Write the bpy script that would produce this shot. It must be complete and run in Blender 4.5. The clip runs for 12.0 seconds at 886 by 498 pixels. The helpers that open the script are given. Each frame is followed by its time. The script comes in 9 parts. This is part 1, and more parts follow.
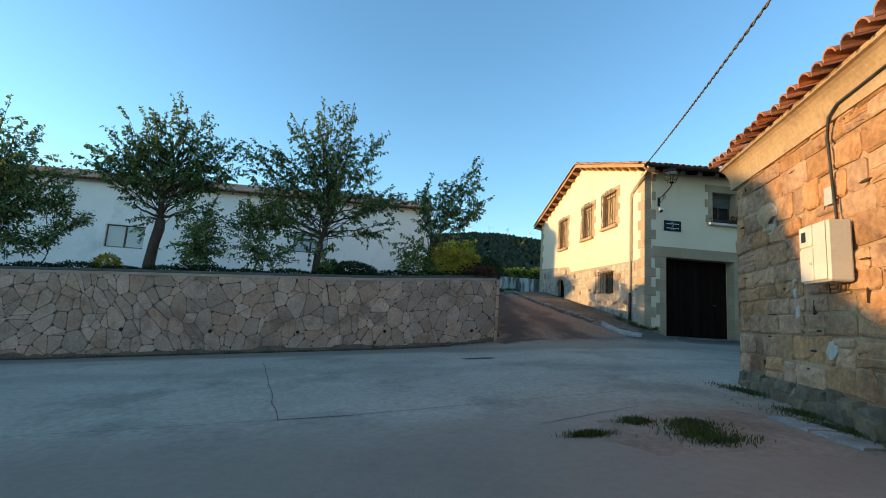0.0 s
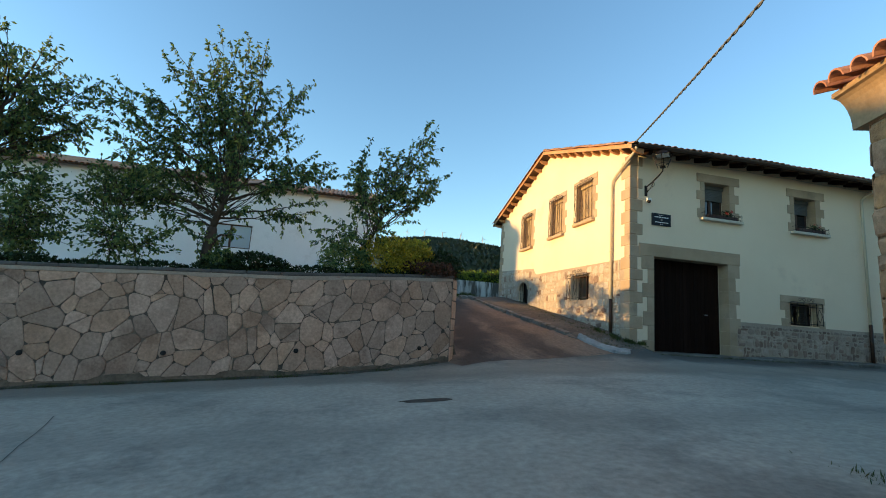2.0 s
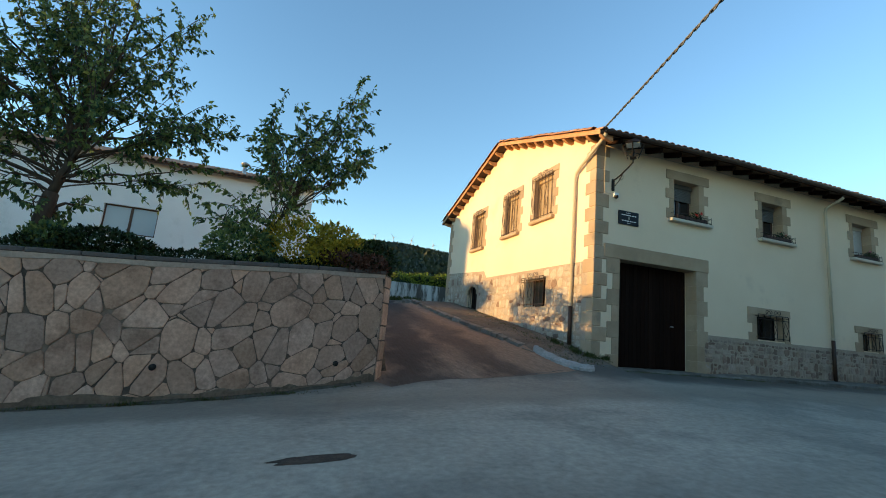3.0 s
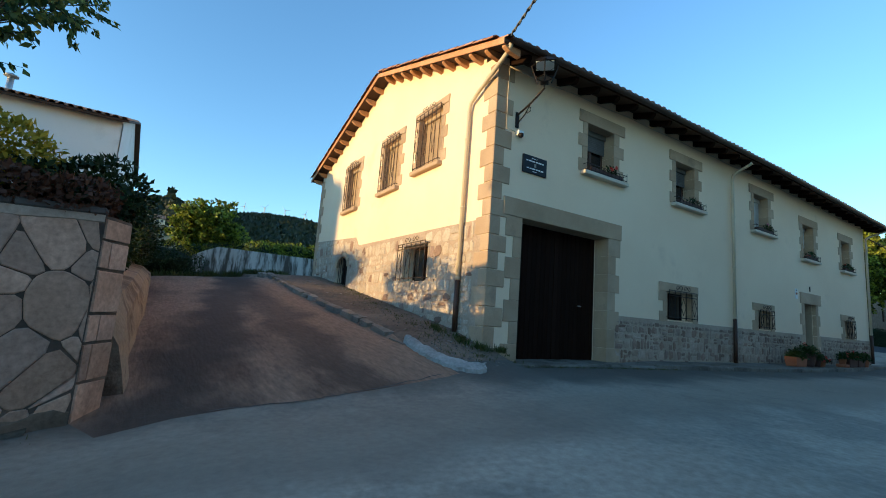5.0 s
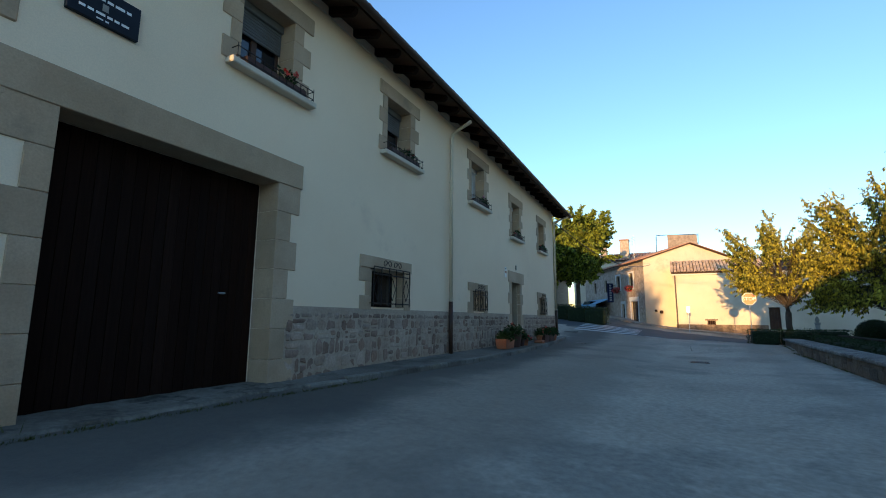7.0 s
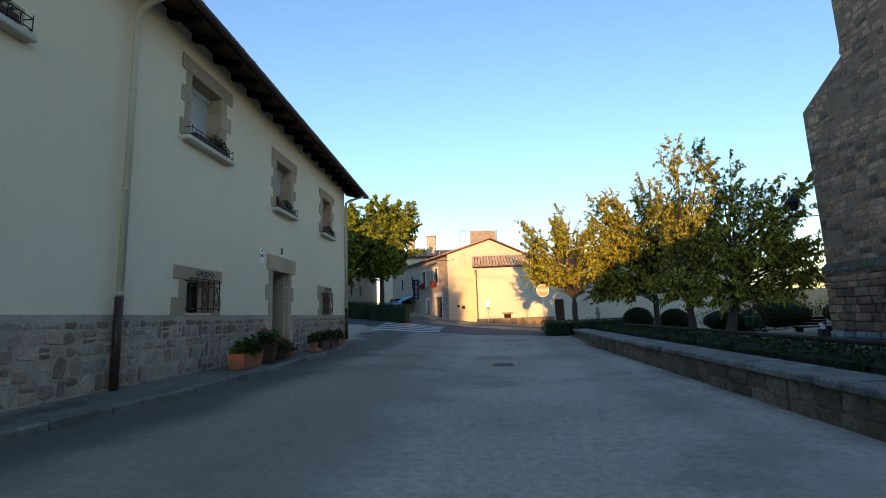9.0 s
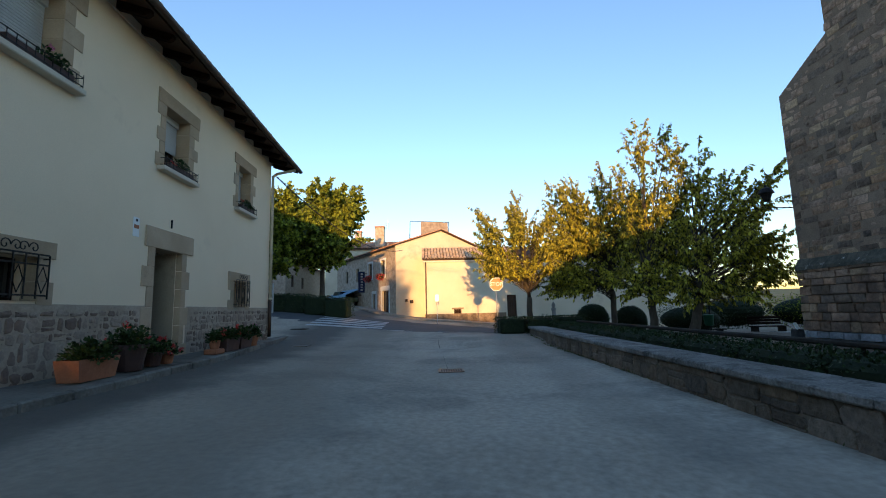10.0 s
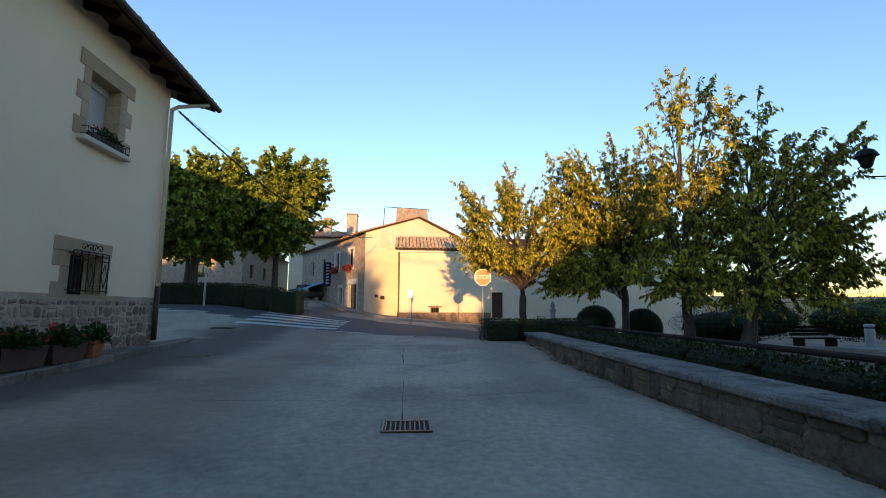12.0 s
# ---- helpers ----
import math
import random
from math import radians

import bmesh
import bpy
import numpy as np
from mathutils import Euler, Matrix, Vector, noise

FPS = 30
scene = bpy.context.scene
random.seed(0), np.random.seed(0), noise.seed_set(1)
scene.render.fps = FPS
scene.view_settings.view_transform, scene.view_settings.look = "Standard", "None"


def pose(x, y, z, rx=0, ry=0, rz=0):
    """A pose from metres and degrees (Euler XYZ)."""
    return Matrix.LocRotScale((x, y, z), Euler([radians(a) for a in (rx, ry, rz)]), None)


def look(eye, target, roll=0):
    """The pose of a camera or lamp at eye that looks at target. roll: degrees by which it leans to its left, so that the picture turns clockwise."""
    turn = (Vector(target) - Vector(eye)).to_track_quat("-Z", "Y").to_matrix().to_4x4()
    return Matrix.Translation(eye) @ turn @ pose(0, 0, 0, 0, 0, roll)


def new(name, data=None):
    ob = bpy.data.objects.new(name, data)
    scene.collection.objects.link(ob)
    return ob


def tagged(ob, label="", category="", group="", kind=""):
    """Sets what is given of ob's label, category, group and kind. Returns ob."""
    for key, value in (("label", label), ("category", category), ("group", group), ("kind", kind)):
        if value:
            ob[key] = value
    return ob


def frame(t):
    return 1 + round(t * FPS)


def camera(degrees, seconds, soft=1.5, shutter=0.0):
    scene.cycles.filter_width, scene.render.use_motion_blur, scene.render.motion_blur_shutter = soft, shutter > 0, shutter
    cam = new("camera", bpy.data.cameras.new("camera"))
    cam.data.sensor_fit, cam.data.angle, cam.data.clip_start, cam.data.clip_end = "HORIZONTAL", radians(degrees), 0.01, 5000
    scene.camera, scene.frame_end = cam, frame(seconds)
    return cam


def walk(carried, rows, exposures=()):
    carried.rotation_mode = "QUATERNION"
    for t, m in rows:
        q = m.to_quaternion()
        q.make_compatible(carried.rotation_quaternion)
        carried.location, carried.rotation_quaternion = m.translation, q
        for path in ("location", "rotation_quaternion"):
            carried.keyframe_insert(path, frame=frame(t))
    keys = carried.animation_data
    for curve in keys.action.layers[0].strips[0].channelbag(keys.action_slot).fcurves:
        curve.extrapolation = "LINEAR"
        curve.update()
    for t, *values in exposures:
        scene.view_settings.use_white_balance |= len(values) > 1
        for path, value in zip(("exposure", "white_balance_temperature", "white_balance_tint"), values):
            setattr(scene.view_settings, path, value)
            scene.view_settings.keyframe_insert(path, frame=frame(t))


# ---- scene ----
cam = camera(88.1, 12.0, 1.0)
PATH = [
    (0, (-0.763, 0.516, 0.954), (-0.54, 2.483, 1.239), 3.8),
    (0.5, (-0.783, 1.184, 0.964), (-0.588, 3.158, 1.222), 4.4),
    (1, (-0.618, 2.023, 0.983), (-0.386, 3.987, 1.278), 3.2),
    (1.5, (-0.379, 2.982, 1.048), (-0.059, 4.931, 1.358), 4.4),
    (2, (-0.006, 4.109, 1.158), (0.415, 6.038, 1.475), 4.0),
    (2.5, (0.446, 5.269, 1.22), (0.978, 7.164, 1.571), 3.4),
    (3, (0.906, 6.343, 1.241), (1.531, 8.209, 1.599), 5.1),
    (4.8, (3.001, 9.219, 1.461), (3.961, 10.949, 1.751), 5.0),
    (5, (3.269, 9.537, 1.487), (4.308, 11.22, 1.784), 4.3),
    (5.5, (4.261, 10.311, 1.528), (5.506, 11.849, 1.822), 3.7),
    (6, (5.379, 10.874, 1.595), (6.828, 12.222, 1.879), 2.6),
    (6.5, (6.533, 11.285, 1.634), (8.154, 12.422, 1.919), 1.5),
    (7, (7.651, 11.528, 1.676), (9.413, 12.424, 1.977), 0.4),
    (7.5, (8.755, 11.605, 1.705), (10.62, 12.262, 2.005), 0.0),
    (7.7, (9.191, 11.633, 1.700), (11.087, 12.214, 2.002), -0.3),
    (9.5, (13.309, 11.543, 1.65), (15.29, 11.557, 1.928), -2.0),
    (10, (14.466, 11.465, 1.638), (16.447, 11.393, 1.903), -1.4),
    (10.5, (15.504, 11.355, 1.628), (17.482, 11.223, 1.892), -1.1),
    (11, (16.588, 11.243, 1.625), (18.564, 11.084, 1.886), -0.7),
    (11.5, (17.773, 11.16, 1.634), (19.748, 11.0, 1.9), -0.2),
    (12, (19.114, 11.021, 1.624), (21.092, 10.867, 1.882), 0.1),
]
walk(cam, [(t, look(eye, target, roll)) for t, eye, target, roll in PATH], [(0, 0.44, 5800, 3), (1.2, 0.46, 6250, 5), (3, 0.44, 6250, 6), (5.5, 0.36, 5350, 4), (6.5, 0.35, 5400, 10), (7.5, 0.38, 6150, 17), (12, 0.38, 6300, 20)])

# ---- light ----
SUN_EL, SUN_AZ = 2.8, 1.6          # degrees above the horizon; degrees north of west
world = bpy.data.worlds.new("world")
scene.world = world
world.use_nodes = True
wn = world.node_tree.nodes
sky = wn.new("ShaderNodeTexSky")
sky.sky_type = "NISHITA"
sky.sun_disc = False
sky.sun_elevation = radians(SUN_EL)
sky.sun_rotation = radians(270 + SUN_AZ)
sky.altitude = 500
sky.air_density, sky.dust_density, sky.ozone_density = 1.0, 0.02, 2.15
wn["Background"].inputs["Strength"].default_value = 0.57
world.node_tree.links.new(sky.outputs[0], wn["Background"].inputs["Color"])

sun_data = bpy.data.lights.new("sun", "SUN")
sun_data.energy, sun_data.angle, sun_data.color = 5.2, radians(0.55), (1.0, 0.60, 0.22)
sun = new("sun", sun_data)
toward = Vector((-math.cos(radians(SUN_EL)) * math.cos(radians(SUN_AZ)), math.cos(radians(SUN_EL)) * math.sin(radians(SUN_AZ)), math.sin(radians(SUN_EL))))
sun.matrix_basis = look(tuple(toward * 60), (0, 0, 0))

# ---- mesh tools ----
WORLD_AT = {}


class MB:
    """Collects vertices and faces for one mesh."""

    def __init__(self):
        self.v, self.f, self.m = [], [], []

    def add(self, verts, faces, m=0):
        n = len(self.v)
        self.v.extend([tuple(p) for p in verts])
        self.f.extend([tuple(n + i for i in f) for f in faces])
        self.m.extend([m] * len(faces))
        return self

    def quad(self, a, b, c, d, m=0):
        return self.add([a, b, c, d], [(0, 1, 2, 3)], m)

    def box(self, x0, x1, y0, y1, z0, z1, m=0, at=None):
        v = [(x, y, z) for z in (z0, z1) for y in (y0, y1) for x in (x0, x1)]
        if at:
            v = [at @ Vector(p) for p in v]
        return self.add(v, [(0, 2, 3, 1), (4, 5, 7, 6), (0, 1, 5, 4), (2, 6, 7, 3), (0, 4, 6, 2), (1, 3, 7, 5)], m)

    def cbox(self, x0, x1, y0, y1, z0, z1, c=0.01, m=0, at=None):
        """A box with chamfered edges."""
        lo, hi = (x0, y0, z0), (x1, y1, z1)
        c = min(c, *(0.45 * abs(h - l) for l, h in zip(lo, hi)))
        v, idx = [], {}
        for sx in (0, 1):
            for sy in (0, 1):
                for sz in (0, 1):
                    s = (sx, sy, sz)
                    for ax in range(3):
                        p = []
                        for k in range(3):
                            e = hi[k] if s[k] else lo[k]
                            p.append(e if k == ax else (e - c if s[k] else e + c))
                        idx[s, ax] = len(v)
                        v.append(p)
        f = []
        for ax in range(3):
            o1, o2 = [k for k in range(3) if k != ax]
            for sv in (0, 1):
                loop = []
                for a, b in ((0, 0), (1, 0), (1, 1), (0, 1)):
                    s = [0, 0, 0]
                    s[ax], s[o1], s[o2] = sv, a, b
                    loop.append(idx[tuple(s), ax])
                flip = (sv == 0) ^ (ax == 1)
                f.append(loop[::-1] if flip else loop)
            for a in (0, 1):
                for b in (0, 1):
                    s0, s1 = [0, 0, 0], [0, 0, 0]
                    s0[o1] = s1[o1] = a
                    s0[o2] = s1[o2] = b
                    s0[ax], s1[ax] = 0, 1
                    q = [idx[tuple(s0), o1], idx[tuple(s1), o1], idx[tuple(s1), o2], idx[tuple(s0), o2]]
                    f.append(q)
        for sx in (0, 1):
            for sy in (0, 1):
                for sz in (0, 1):
                    f.append([idx[(sx, sy, sz), k] for k in range(3)])
        # turn every face outward
        mid = Vector([(l + h) / 2 for l, h in zip(lo, hi)])
        out = []
        for q in f:
            p = [Vector(v[i]) for i in q]
            n = (p[1] - p[0]).cross(p[2] - p[1])
            cen = sum(p, Vector()) / len(p)
            out.append(q if n.dot(cen - mid) > 0 else q[::-1])
        if at:
            v = [at @ Vector(p) for p in v]
        return self.add(v, out, m)

    def prism(self, poly, depth, m=0):
        """poly: 3D points of a flat outline; depth: a vector to push it along."""
        n, d = len(poly), Vector(depth)
        a = [Vector(p) for p in poly]
        b = [p + d for p in a]
        nn = Vector()
        for i in range(n):
            nn += a[i].cross(a[(i + 1) % n])
        flip = nn.dot(d) > 0
        f = [tuple(range(n))[::-1] if flip else tuple(range(n)), tuple(range(n, 2 * n)) if flip else tuple(range(n, 2 * n))[::-1]]
        for i in range(n):
            j = (i + 1) % n
            f.append((i, j, n + j, n + i) if flip else (j, i, n + i, n + j))
        return self.add(a + b, f, m)

    def tube(self, pts, r, sides=8, m=0, caps=True):
        pts = [Vector(p) for p in pts]
        rs = r if isinstance(r, (list, tuple)) else [r] * len(pts)
        n0, rings = len(self.v), []
        up = Vector((0.137, 0.31, 0.94))
        for i, p in enumerate(pts):
            d = (pts[min(i + 1, len(pts) - 1)] - pts[max(i - 1, 0)])
            d = d.normalized() if d.length > 1e-9 else Vector((0, 0, 1))
            a = d.cross(up)
            if a.length < 0.05:
                a = d.cross(Vector((1, 0, 0)))
            a.normalize()
            b = d.cross(a)
            ring = []
            for k in range(sides):
                t = 2 * math.pi * k / sides
                ring.append(len(self.v))
                self.v.append(tuple(p + a * (rs[i] * math.cos(t)) + b * (rs[i] * math.sin(t))))
            rings.append(ring)
        for r0, r1 in zip(rings, rings[1:]):
            for k in range(sides):
                j = (k + 1) % sides
                self.f.append((r0[k], r0[j], r1[j], r1[k]))
                self.m.append(m)
        if caps:
            self.f += [tuple(rings[0][::-1]), tuple(rings[-1])]
            self.m += [m, m]
        return self

    def lathe(self, profile, at=(0, 0, 0), sides=20, m=0):
        """profile: (radius, height) pairs, from the bottom up."""
        at = Vector(at)
        rings = []
        for r, z in profile:
            ring = []
            for k in range(sides):
                t = 2 * math.pi * k / sides
                ring.append(len(self.v))
                self.v.append(tuple(at + Vector((r * math.cos(t), r * math.sin(t), z))))
            rings.append(ring)
        for r0, r1 in zip(rings, rings[1:]):
            for k in range(sides):
                j = (k + 1) % sides
                self.f.append((r0[k], r0[j], r1[j], r1[k]))
                self.m.append(m)
        self.f += [tuple(rings[0][::-1]), tuple(rings[-1])]
        self.m += [m, m]
        return self

    def mesh(self, name, mats, smooth=False):
        me = bpy.data.meshes.new(name)
        me.from_pydata(self.v, [], self.f)
        for mt in mats if isinstance(mats, (list, tuple)) else [mats]:
            me.materials.append(mt)
        if any(self.m):
            me.polygons.foreach_set("material_index", self.m)
        if smooth:
            me.polygons.foreach_set("use_smooth", [True] * len(self.f))
        me.update()
        return me


def thing(name, at, label, category, group="", kind=""):
    ob = new(name)
    ob.location = at
    ob.empty_display_size = 0.2
    WORLD_AT[ob] = Matrix.Translation(at)
    return tagged(ob, label, category, group, kind)


def put(name, me, parent=None, m=None, label=""):
    """An object on a mesh, under a thing or a part; m: its pose in the world."""
    ob = new(name, me)
    m = m or Matrix()
    if parent:
        ob.parent = parent
        ob.matrix_parent_inverse = WORLD_AT[parent].inverted()
    ob.matrix_basis = m
    WORLD_AT[ob] = m
    if label:
        ob["label"] = label
    return ob


def part(name, mb, mats, parent=None, label="", smooth=False):
    return put(name, mb.mesh(name, mats, smooth), parent, None, label)


def solid(name, mb, mats, label, category, group="", kind="", smooth=False):
    return tagged(part(name, mb, mats, None, "", smooth), label, category, group, kind)


rnd = random.Random(7)

# ---- materials ----
def surf(name, c1, c2, scale=0.6, rough=0.85, grain=0.12, gscale=30.0, bump=0.3, bscale=25.0, rand=0.0, island=0.0, c3=None, s3=0.25, t3=0.6,
         metallic=0.0, spec=0.3, bdist=0.01, streak=None):
    """A weathered surface: two colours in soft patches, a fine grain, a relief, stains and a change from piece to piece."""
    mt = bpy.data.materials.new(name)
    mt.use_nodes = True
    n, l = mt.node_tree.nodes, mt.node_tree.links
    bs = n["Principled BSDF"]
    bs.inputs["Roughness"].default_value = rough
    bs.inputs["Metallic"].default_value = metallic
    bs.inputs["Specular IOR Level"].default_value = spec
    geo = n.new("ShaderNodeNewGeometry")
    pos = geo.outputs["Position"]
    if streak:
        mp = n.new("ShaderNodeMapping")
        mp.inputs["Scale"].default_value = streak
        l.new(pos, mp.inputs["Vector"])
        pos = mp.outputs["Vector"]

    def tex(sc, detail=4.0, ro=0.6):
        t = n.new("ShaderNodeTexNoise")
        t.inputs["Scale"].default_value, t.inputs["Detail"].default_value, t.inputs["Roughness"].default_value = sc, detail, ro
        l.new(pos, t.inputs["Vector"])
        return t.outputs["Fac"]

    def ramp(src, a, b):
        r = n.new("ShaderNodeMapRange")
        r.inputs["From Min"].default_value, r.inputs["From Max"].default_value = a, b
        l.new(src, r.inputs["Value"])
        return r.outputs["Result"]

    def mix(fac, a, b, mode="MIX"):
        x = n.new("ShaderNodeMix")
        x.data_type, x.blend_type = "RGBA", mode
        if isinstance(fac, float):
            x.inputs[0].default_value = fac
        else:
            l.new(fac, x.inputs[0])
        for sock, val in ((x.inputs[6], a), (x.inputs[7], b)):
            if isinstance(val, tuple):
                sock.default_value = (*val, 1)
            else:
                l.new(val, sock)
        return x.outputs[2]

    col = mix(ramp(tex(scale), 0.35, 0.65), c1, c2)
    if c3:
        col = mix(ramp(tex(s3, 6.0, 0.7), t3, t3 + 0.12), col, c3)
    g = ramp(tex(gscale, 3.0), 0.25, 0.75)
    hsv = n.new("ShaderNodeHueSaturation")
    m1 = n.new("ShaderNodeMath")
    m1.operation = "MULTIPLY_ADD"
    l.new(g, m1.inputs[0])
    m1.inputs[1].default_value, m1.inputs[2].default_value = 2 * grain, 1 - grain
    val = m1.outputs[0]
    if rand or island:
        if rand:
            src = n.new("ShaderNodeObjectInfo").outputs["Random"]
        else:
            src = geo.outputs["Random Per Island"]
        k = rand or island
        m2 = n.new("ShaderNodeMath")
        m2.operation = "MULTIPLY_ADD"
        l.new(src, m2.inputs[0])
        m2.inputs[1].default_value, m2.inputs[2].default_value = 2 * k, 1 - k
        m3 = n.new("ShaderNodeMath")
        m3.operation = "MULTIPLY"
        l.new(m2.outputs[0], m3.inputs[0])
        l.new(val, m3.inputs[1])
        val = m3.outputs[0]
        m4 = n.new("ShaderNodeMath")
        m4.operation = "MULTIPLY_ADD"
        frac = n.new("ShaderNodeMath")
        frac.operation = "FRACT"
        mul = n.new("ShaderNodeMath")
        mul.operation = "MULTIPLY"
        l.new(src, mul.inputs[0])
        mul.inputs[1].default_value = 7.31
        l.new(mul.outputs[0], frac.inputs[0])
        l.new(frac.outputs[0], m4.inputs[0])
        m4.inputs[1].default_value, m4.inputs[2].default_value = 0.9 * k, 1 - 0.45 * k
        l.new(m4.outputs[0], hsv.inputs["Saturation"])
    l.new(val, hsv.inputs["Value"])
    l.new(col, hsv.inputs["Color"])
    l.new(hsv.outputs["Color"], bs.inputs["Base Color"])
    if bump:
        bp = n.new("ShaderNodeBump")
        bp.inputs["Strength"].default_value, bp.inputs["Distance"].default_value = bump, bdist
        l.new(tex(bscale, 5.0, 0.65), bp.inputs["Height"])
        l.new(bp.outputs["Normal"], bs.inputs["Normal"])
    return mt


def leafy(name, c1, c2, trans=0.35, rough=0.5):
    mt = bpy.data.materials.new(name)
    mt.use_nodes = True
    n, l = mt.node_tree.nodes, mt.node_tree.links
    bs = n["Principled BSDF"]
    bs.inputs["Roughness"].default_value = rough
    bs.inputs["Specular IOR Level"].default_value = 0.25
    geo = n.new("ShaderNodeNewGeometry")
    mx = n.new("ShaderNodeMix")
    mx.data_type = "RGBA"
    l.new(geo.outputs["Random Per Island"], mx.inputs[0])
    mx.inputs[6].default_value, mx.inputs[7].default_value = (*c1, 1), (*c2, 1)
    l.new(mx.outputs[2], bs.inputs["Base Color"])
    tr = n.new("ShaderNodeBsdfTranslucent")
    l.new(mx.outputs[2], tr.inputs["Color"])
    ms = n.new("ShaderNodeMixShader")
    ms.inputs[0].default_value = trans
    l.new(bs.outputs[0], ms.inputs[1])
    l.new(tr.outputs[0], ms.inputs[2])
    l.new(ms.outputs[0], n["Material Output"].inputs["Surface"])
    return mt


def glassy(name, tint, rough=0.03):
    mt = bpy.data.materials.new(name)
    mt.use_nodes = True
    bs = mt.node_tree.nodes["Principled BSDF"]
    bs.inputs["Base Color"].default_value = (*tint, 1)
    bs.inputs["Roughness"].default_value = rough
    bs.inputs["Specular IOR Level"].default_value = 0.7
    return mt


STUCCO = surf("cream_stucco", (0.80, 0.635, 0.440), (0.85, 0.69, 0.490), 0.35, 0.9, 0.06, 60, 0.25, 70, c3=(0.71, 0.560, 0.395), s3=0.5, t3=0.58)
WHITEWASH = surf("whitewash", (0.74, 0.72, 0.67), (0.81, 0.79, 0.75), 0.4, 0.9, 0.06, 40, 0.25, 50, c3=(0.62, 0.60, 0.55), s3=0.35, t3=0.55)
DRESSED = surf("dressed_sandstone", (0.400, 0.285, 0.180), (0.475, 0.350, 0.230), 1.5, 0.9, 0.12, 45, 0.35, 40, rand=0.08, c3=(0.32, 0.24, 0.165), s3=1.2, t3=0.57)
MORTAR = surf("pale_mortar", (0.36, 0.278, 0.205), (0.45, 0.358, 0.270), 1.5, 0.95, 0.18, 26, 0.7, 24)
FLAG = surf("flagstone", (0.400, 0.262, 0.180), (0.500, 0.338, 0.240), 2.2, 0.85, 0.26, 20, 0.7, 14, rand=0.20, c3=(0.30, 0.192, 0.132), s3=0.9, t3=0.51)
JOINT = surf("dark_joint", (0.060, 0.048, 0.038), (0.19, 0.145, 0.105), 0.9, 0.95, 0.2, 12, 0.6, 25)
BARNSTONE = surf("barn_sandstone", (0.385, 0.205, 0.105), (0.50, 0.290, 0.155), 1.6, 0.92, 0.28, 13, 1.0, 9, rand=0.24, c3=(0.255, 0.135, 0.072), s3=1.1, t3=0.53, bdist=0.05)
BARNJOINT = surf("barn_mortar", (0.27, 0.170, 0.095), (0.47, 0.325, 0.200), 2.0, 0.95, 0.22, 20, 0.8, 18)
CHURCHSTONE = surf("church_stone", (0.315, 0.177, 0.105), (0.480, 0.282, 0.176), 1.6, 0.95, 0.34, 11, 1.0, 10, rand=0.22, c3=(0.165, 0.102, 0.069), s3=0.45, t3=0.49, bdist=0.06)
CHURCHJOINT = surf("church_mortar", (0.235, 0.150, 0.099), (0.320, 0.214, 0.142), 2.0, 0.95, 0.2, 30, 0.7, 25)
TILE = surf("clay_tile", (0.42, 0.19, 0.10), (0.50, 0.27, 0.16), 2.5, 0.85, 0.16, 25, 0.4, 30, rand=0.22, c3=(0.26, 0.20, 0.15), s3=1.6, t3=0.58)
TILES = surf("clay_tiles", (0.42, 0.19, 0.10), (0.50, 0.27, 0.16), 2.5, 0.85, 0.16, 25, 0.4, 30, island=0.22, c3=(0.26, 0.20, 0.15), s3=1.6, t3=0.58)
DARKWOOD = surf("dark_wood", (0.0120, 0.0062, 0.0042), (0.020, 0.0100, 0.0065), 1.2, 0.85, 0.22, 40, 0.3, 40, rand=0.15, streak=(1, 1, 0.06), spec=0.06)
# Darkened for the shade under the eaves; the verge timber is its sunlit copy.
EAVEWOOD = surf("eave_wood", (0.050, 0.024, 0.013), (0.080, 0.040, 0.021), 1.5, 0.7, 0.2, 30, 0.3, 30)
IRON = surf("wrought_iron", (0.012, 0.011, 0.010), (0.03, 0.022, 0.018), 8, 0.55, 0.2, 60, 0.2, 60, metallic=0.6, spec=0.4)
PIPE = surf("cream_pipe", (0.55, 0.46, 0.32), (0.60, 0.51, 0.37), 1.0, 0.5, 0.06, 40, 0.05, 40)
PALESILL = surf("pale_sill", (0.56, 0.49, 0.39), (0.64, 0.57, 0.46), 1.5, 0.85, 0.1, 40, 0.3, 40)
PIPEDARK = surf("brown_pipe", (0.045, 0.022, 0.014), (0.07, 0.035, 0.02), 2.0, 0.45, 0.1, 40, 0.05, 40)
GUTTER = surf("brown_gutter", (0.05, 0.030, 0.022), (0.075, 0.045, 0.032), 2.0, 0.5, 0.1, 40, 0.05, 40)
SHUTTER = surf("grey_blind", (0.13, 0.13, 0.12), (0.16, 0.16, 0.15), 2, 0.6, 0.05, 40, 0.0)
SHUTTERW = surf("white_blind", (0.58, 0.57, 0.53), (0.64, 0.63, 0.59), 2, 0.6, 0.05, 40, 0.0)
FRAMEWOOD = surf("window_wood", (0.07, 0.035, 0.02), (0.10, 0.05, 0.028), 2, 0.5, 0.15, 40, 0.1, 40)
GLASS = glassy("window_glass", (0.012, 0.016, 0.022))
# Near black stands in for missing light inside rooms, holes and the drain.
UNLIT = surf("unlit_dark", (0.02, 0.018, 0.016), (0.03, 0.027, 0.024), 1, 0.9, 0.1)
CONCRETE = surf("road_concrete", (0.335, 0.287, 0.222), (0.408, 0.354, 0.278), 0.30, 0.85, 0.22, 12, 0.8, 34, c3=(0.255, 0.226, 0.182), s3=0.45, t3=0.50)
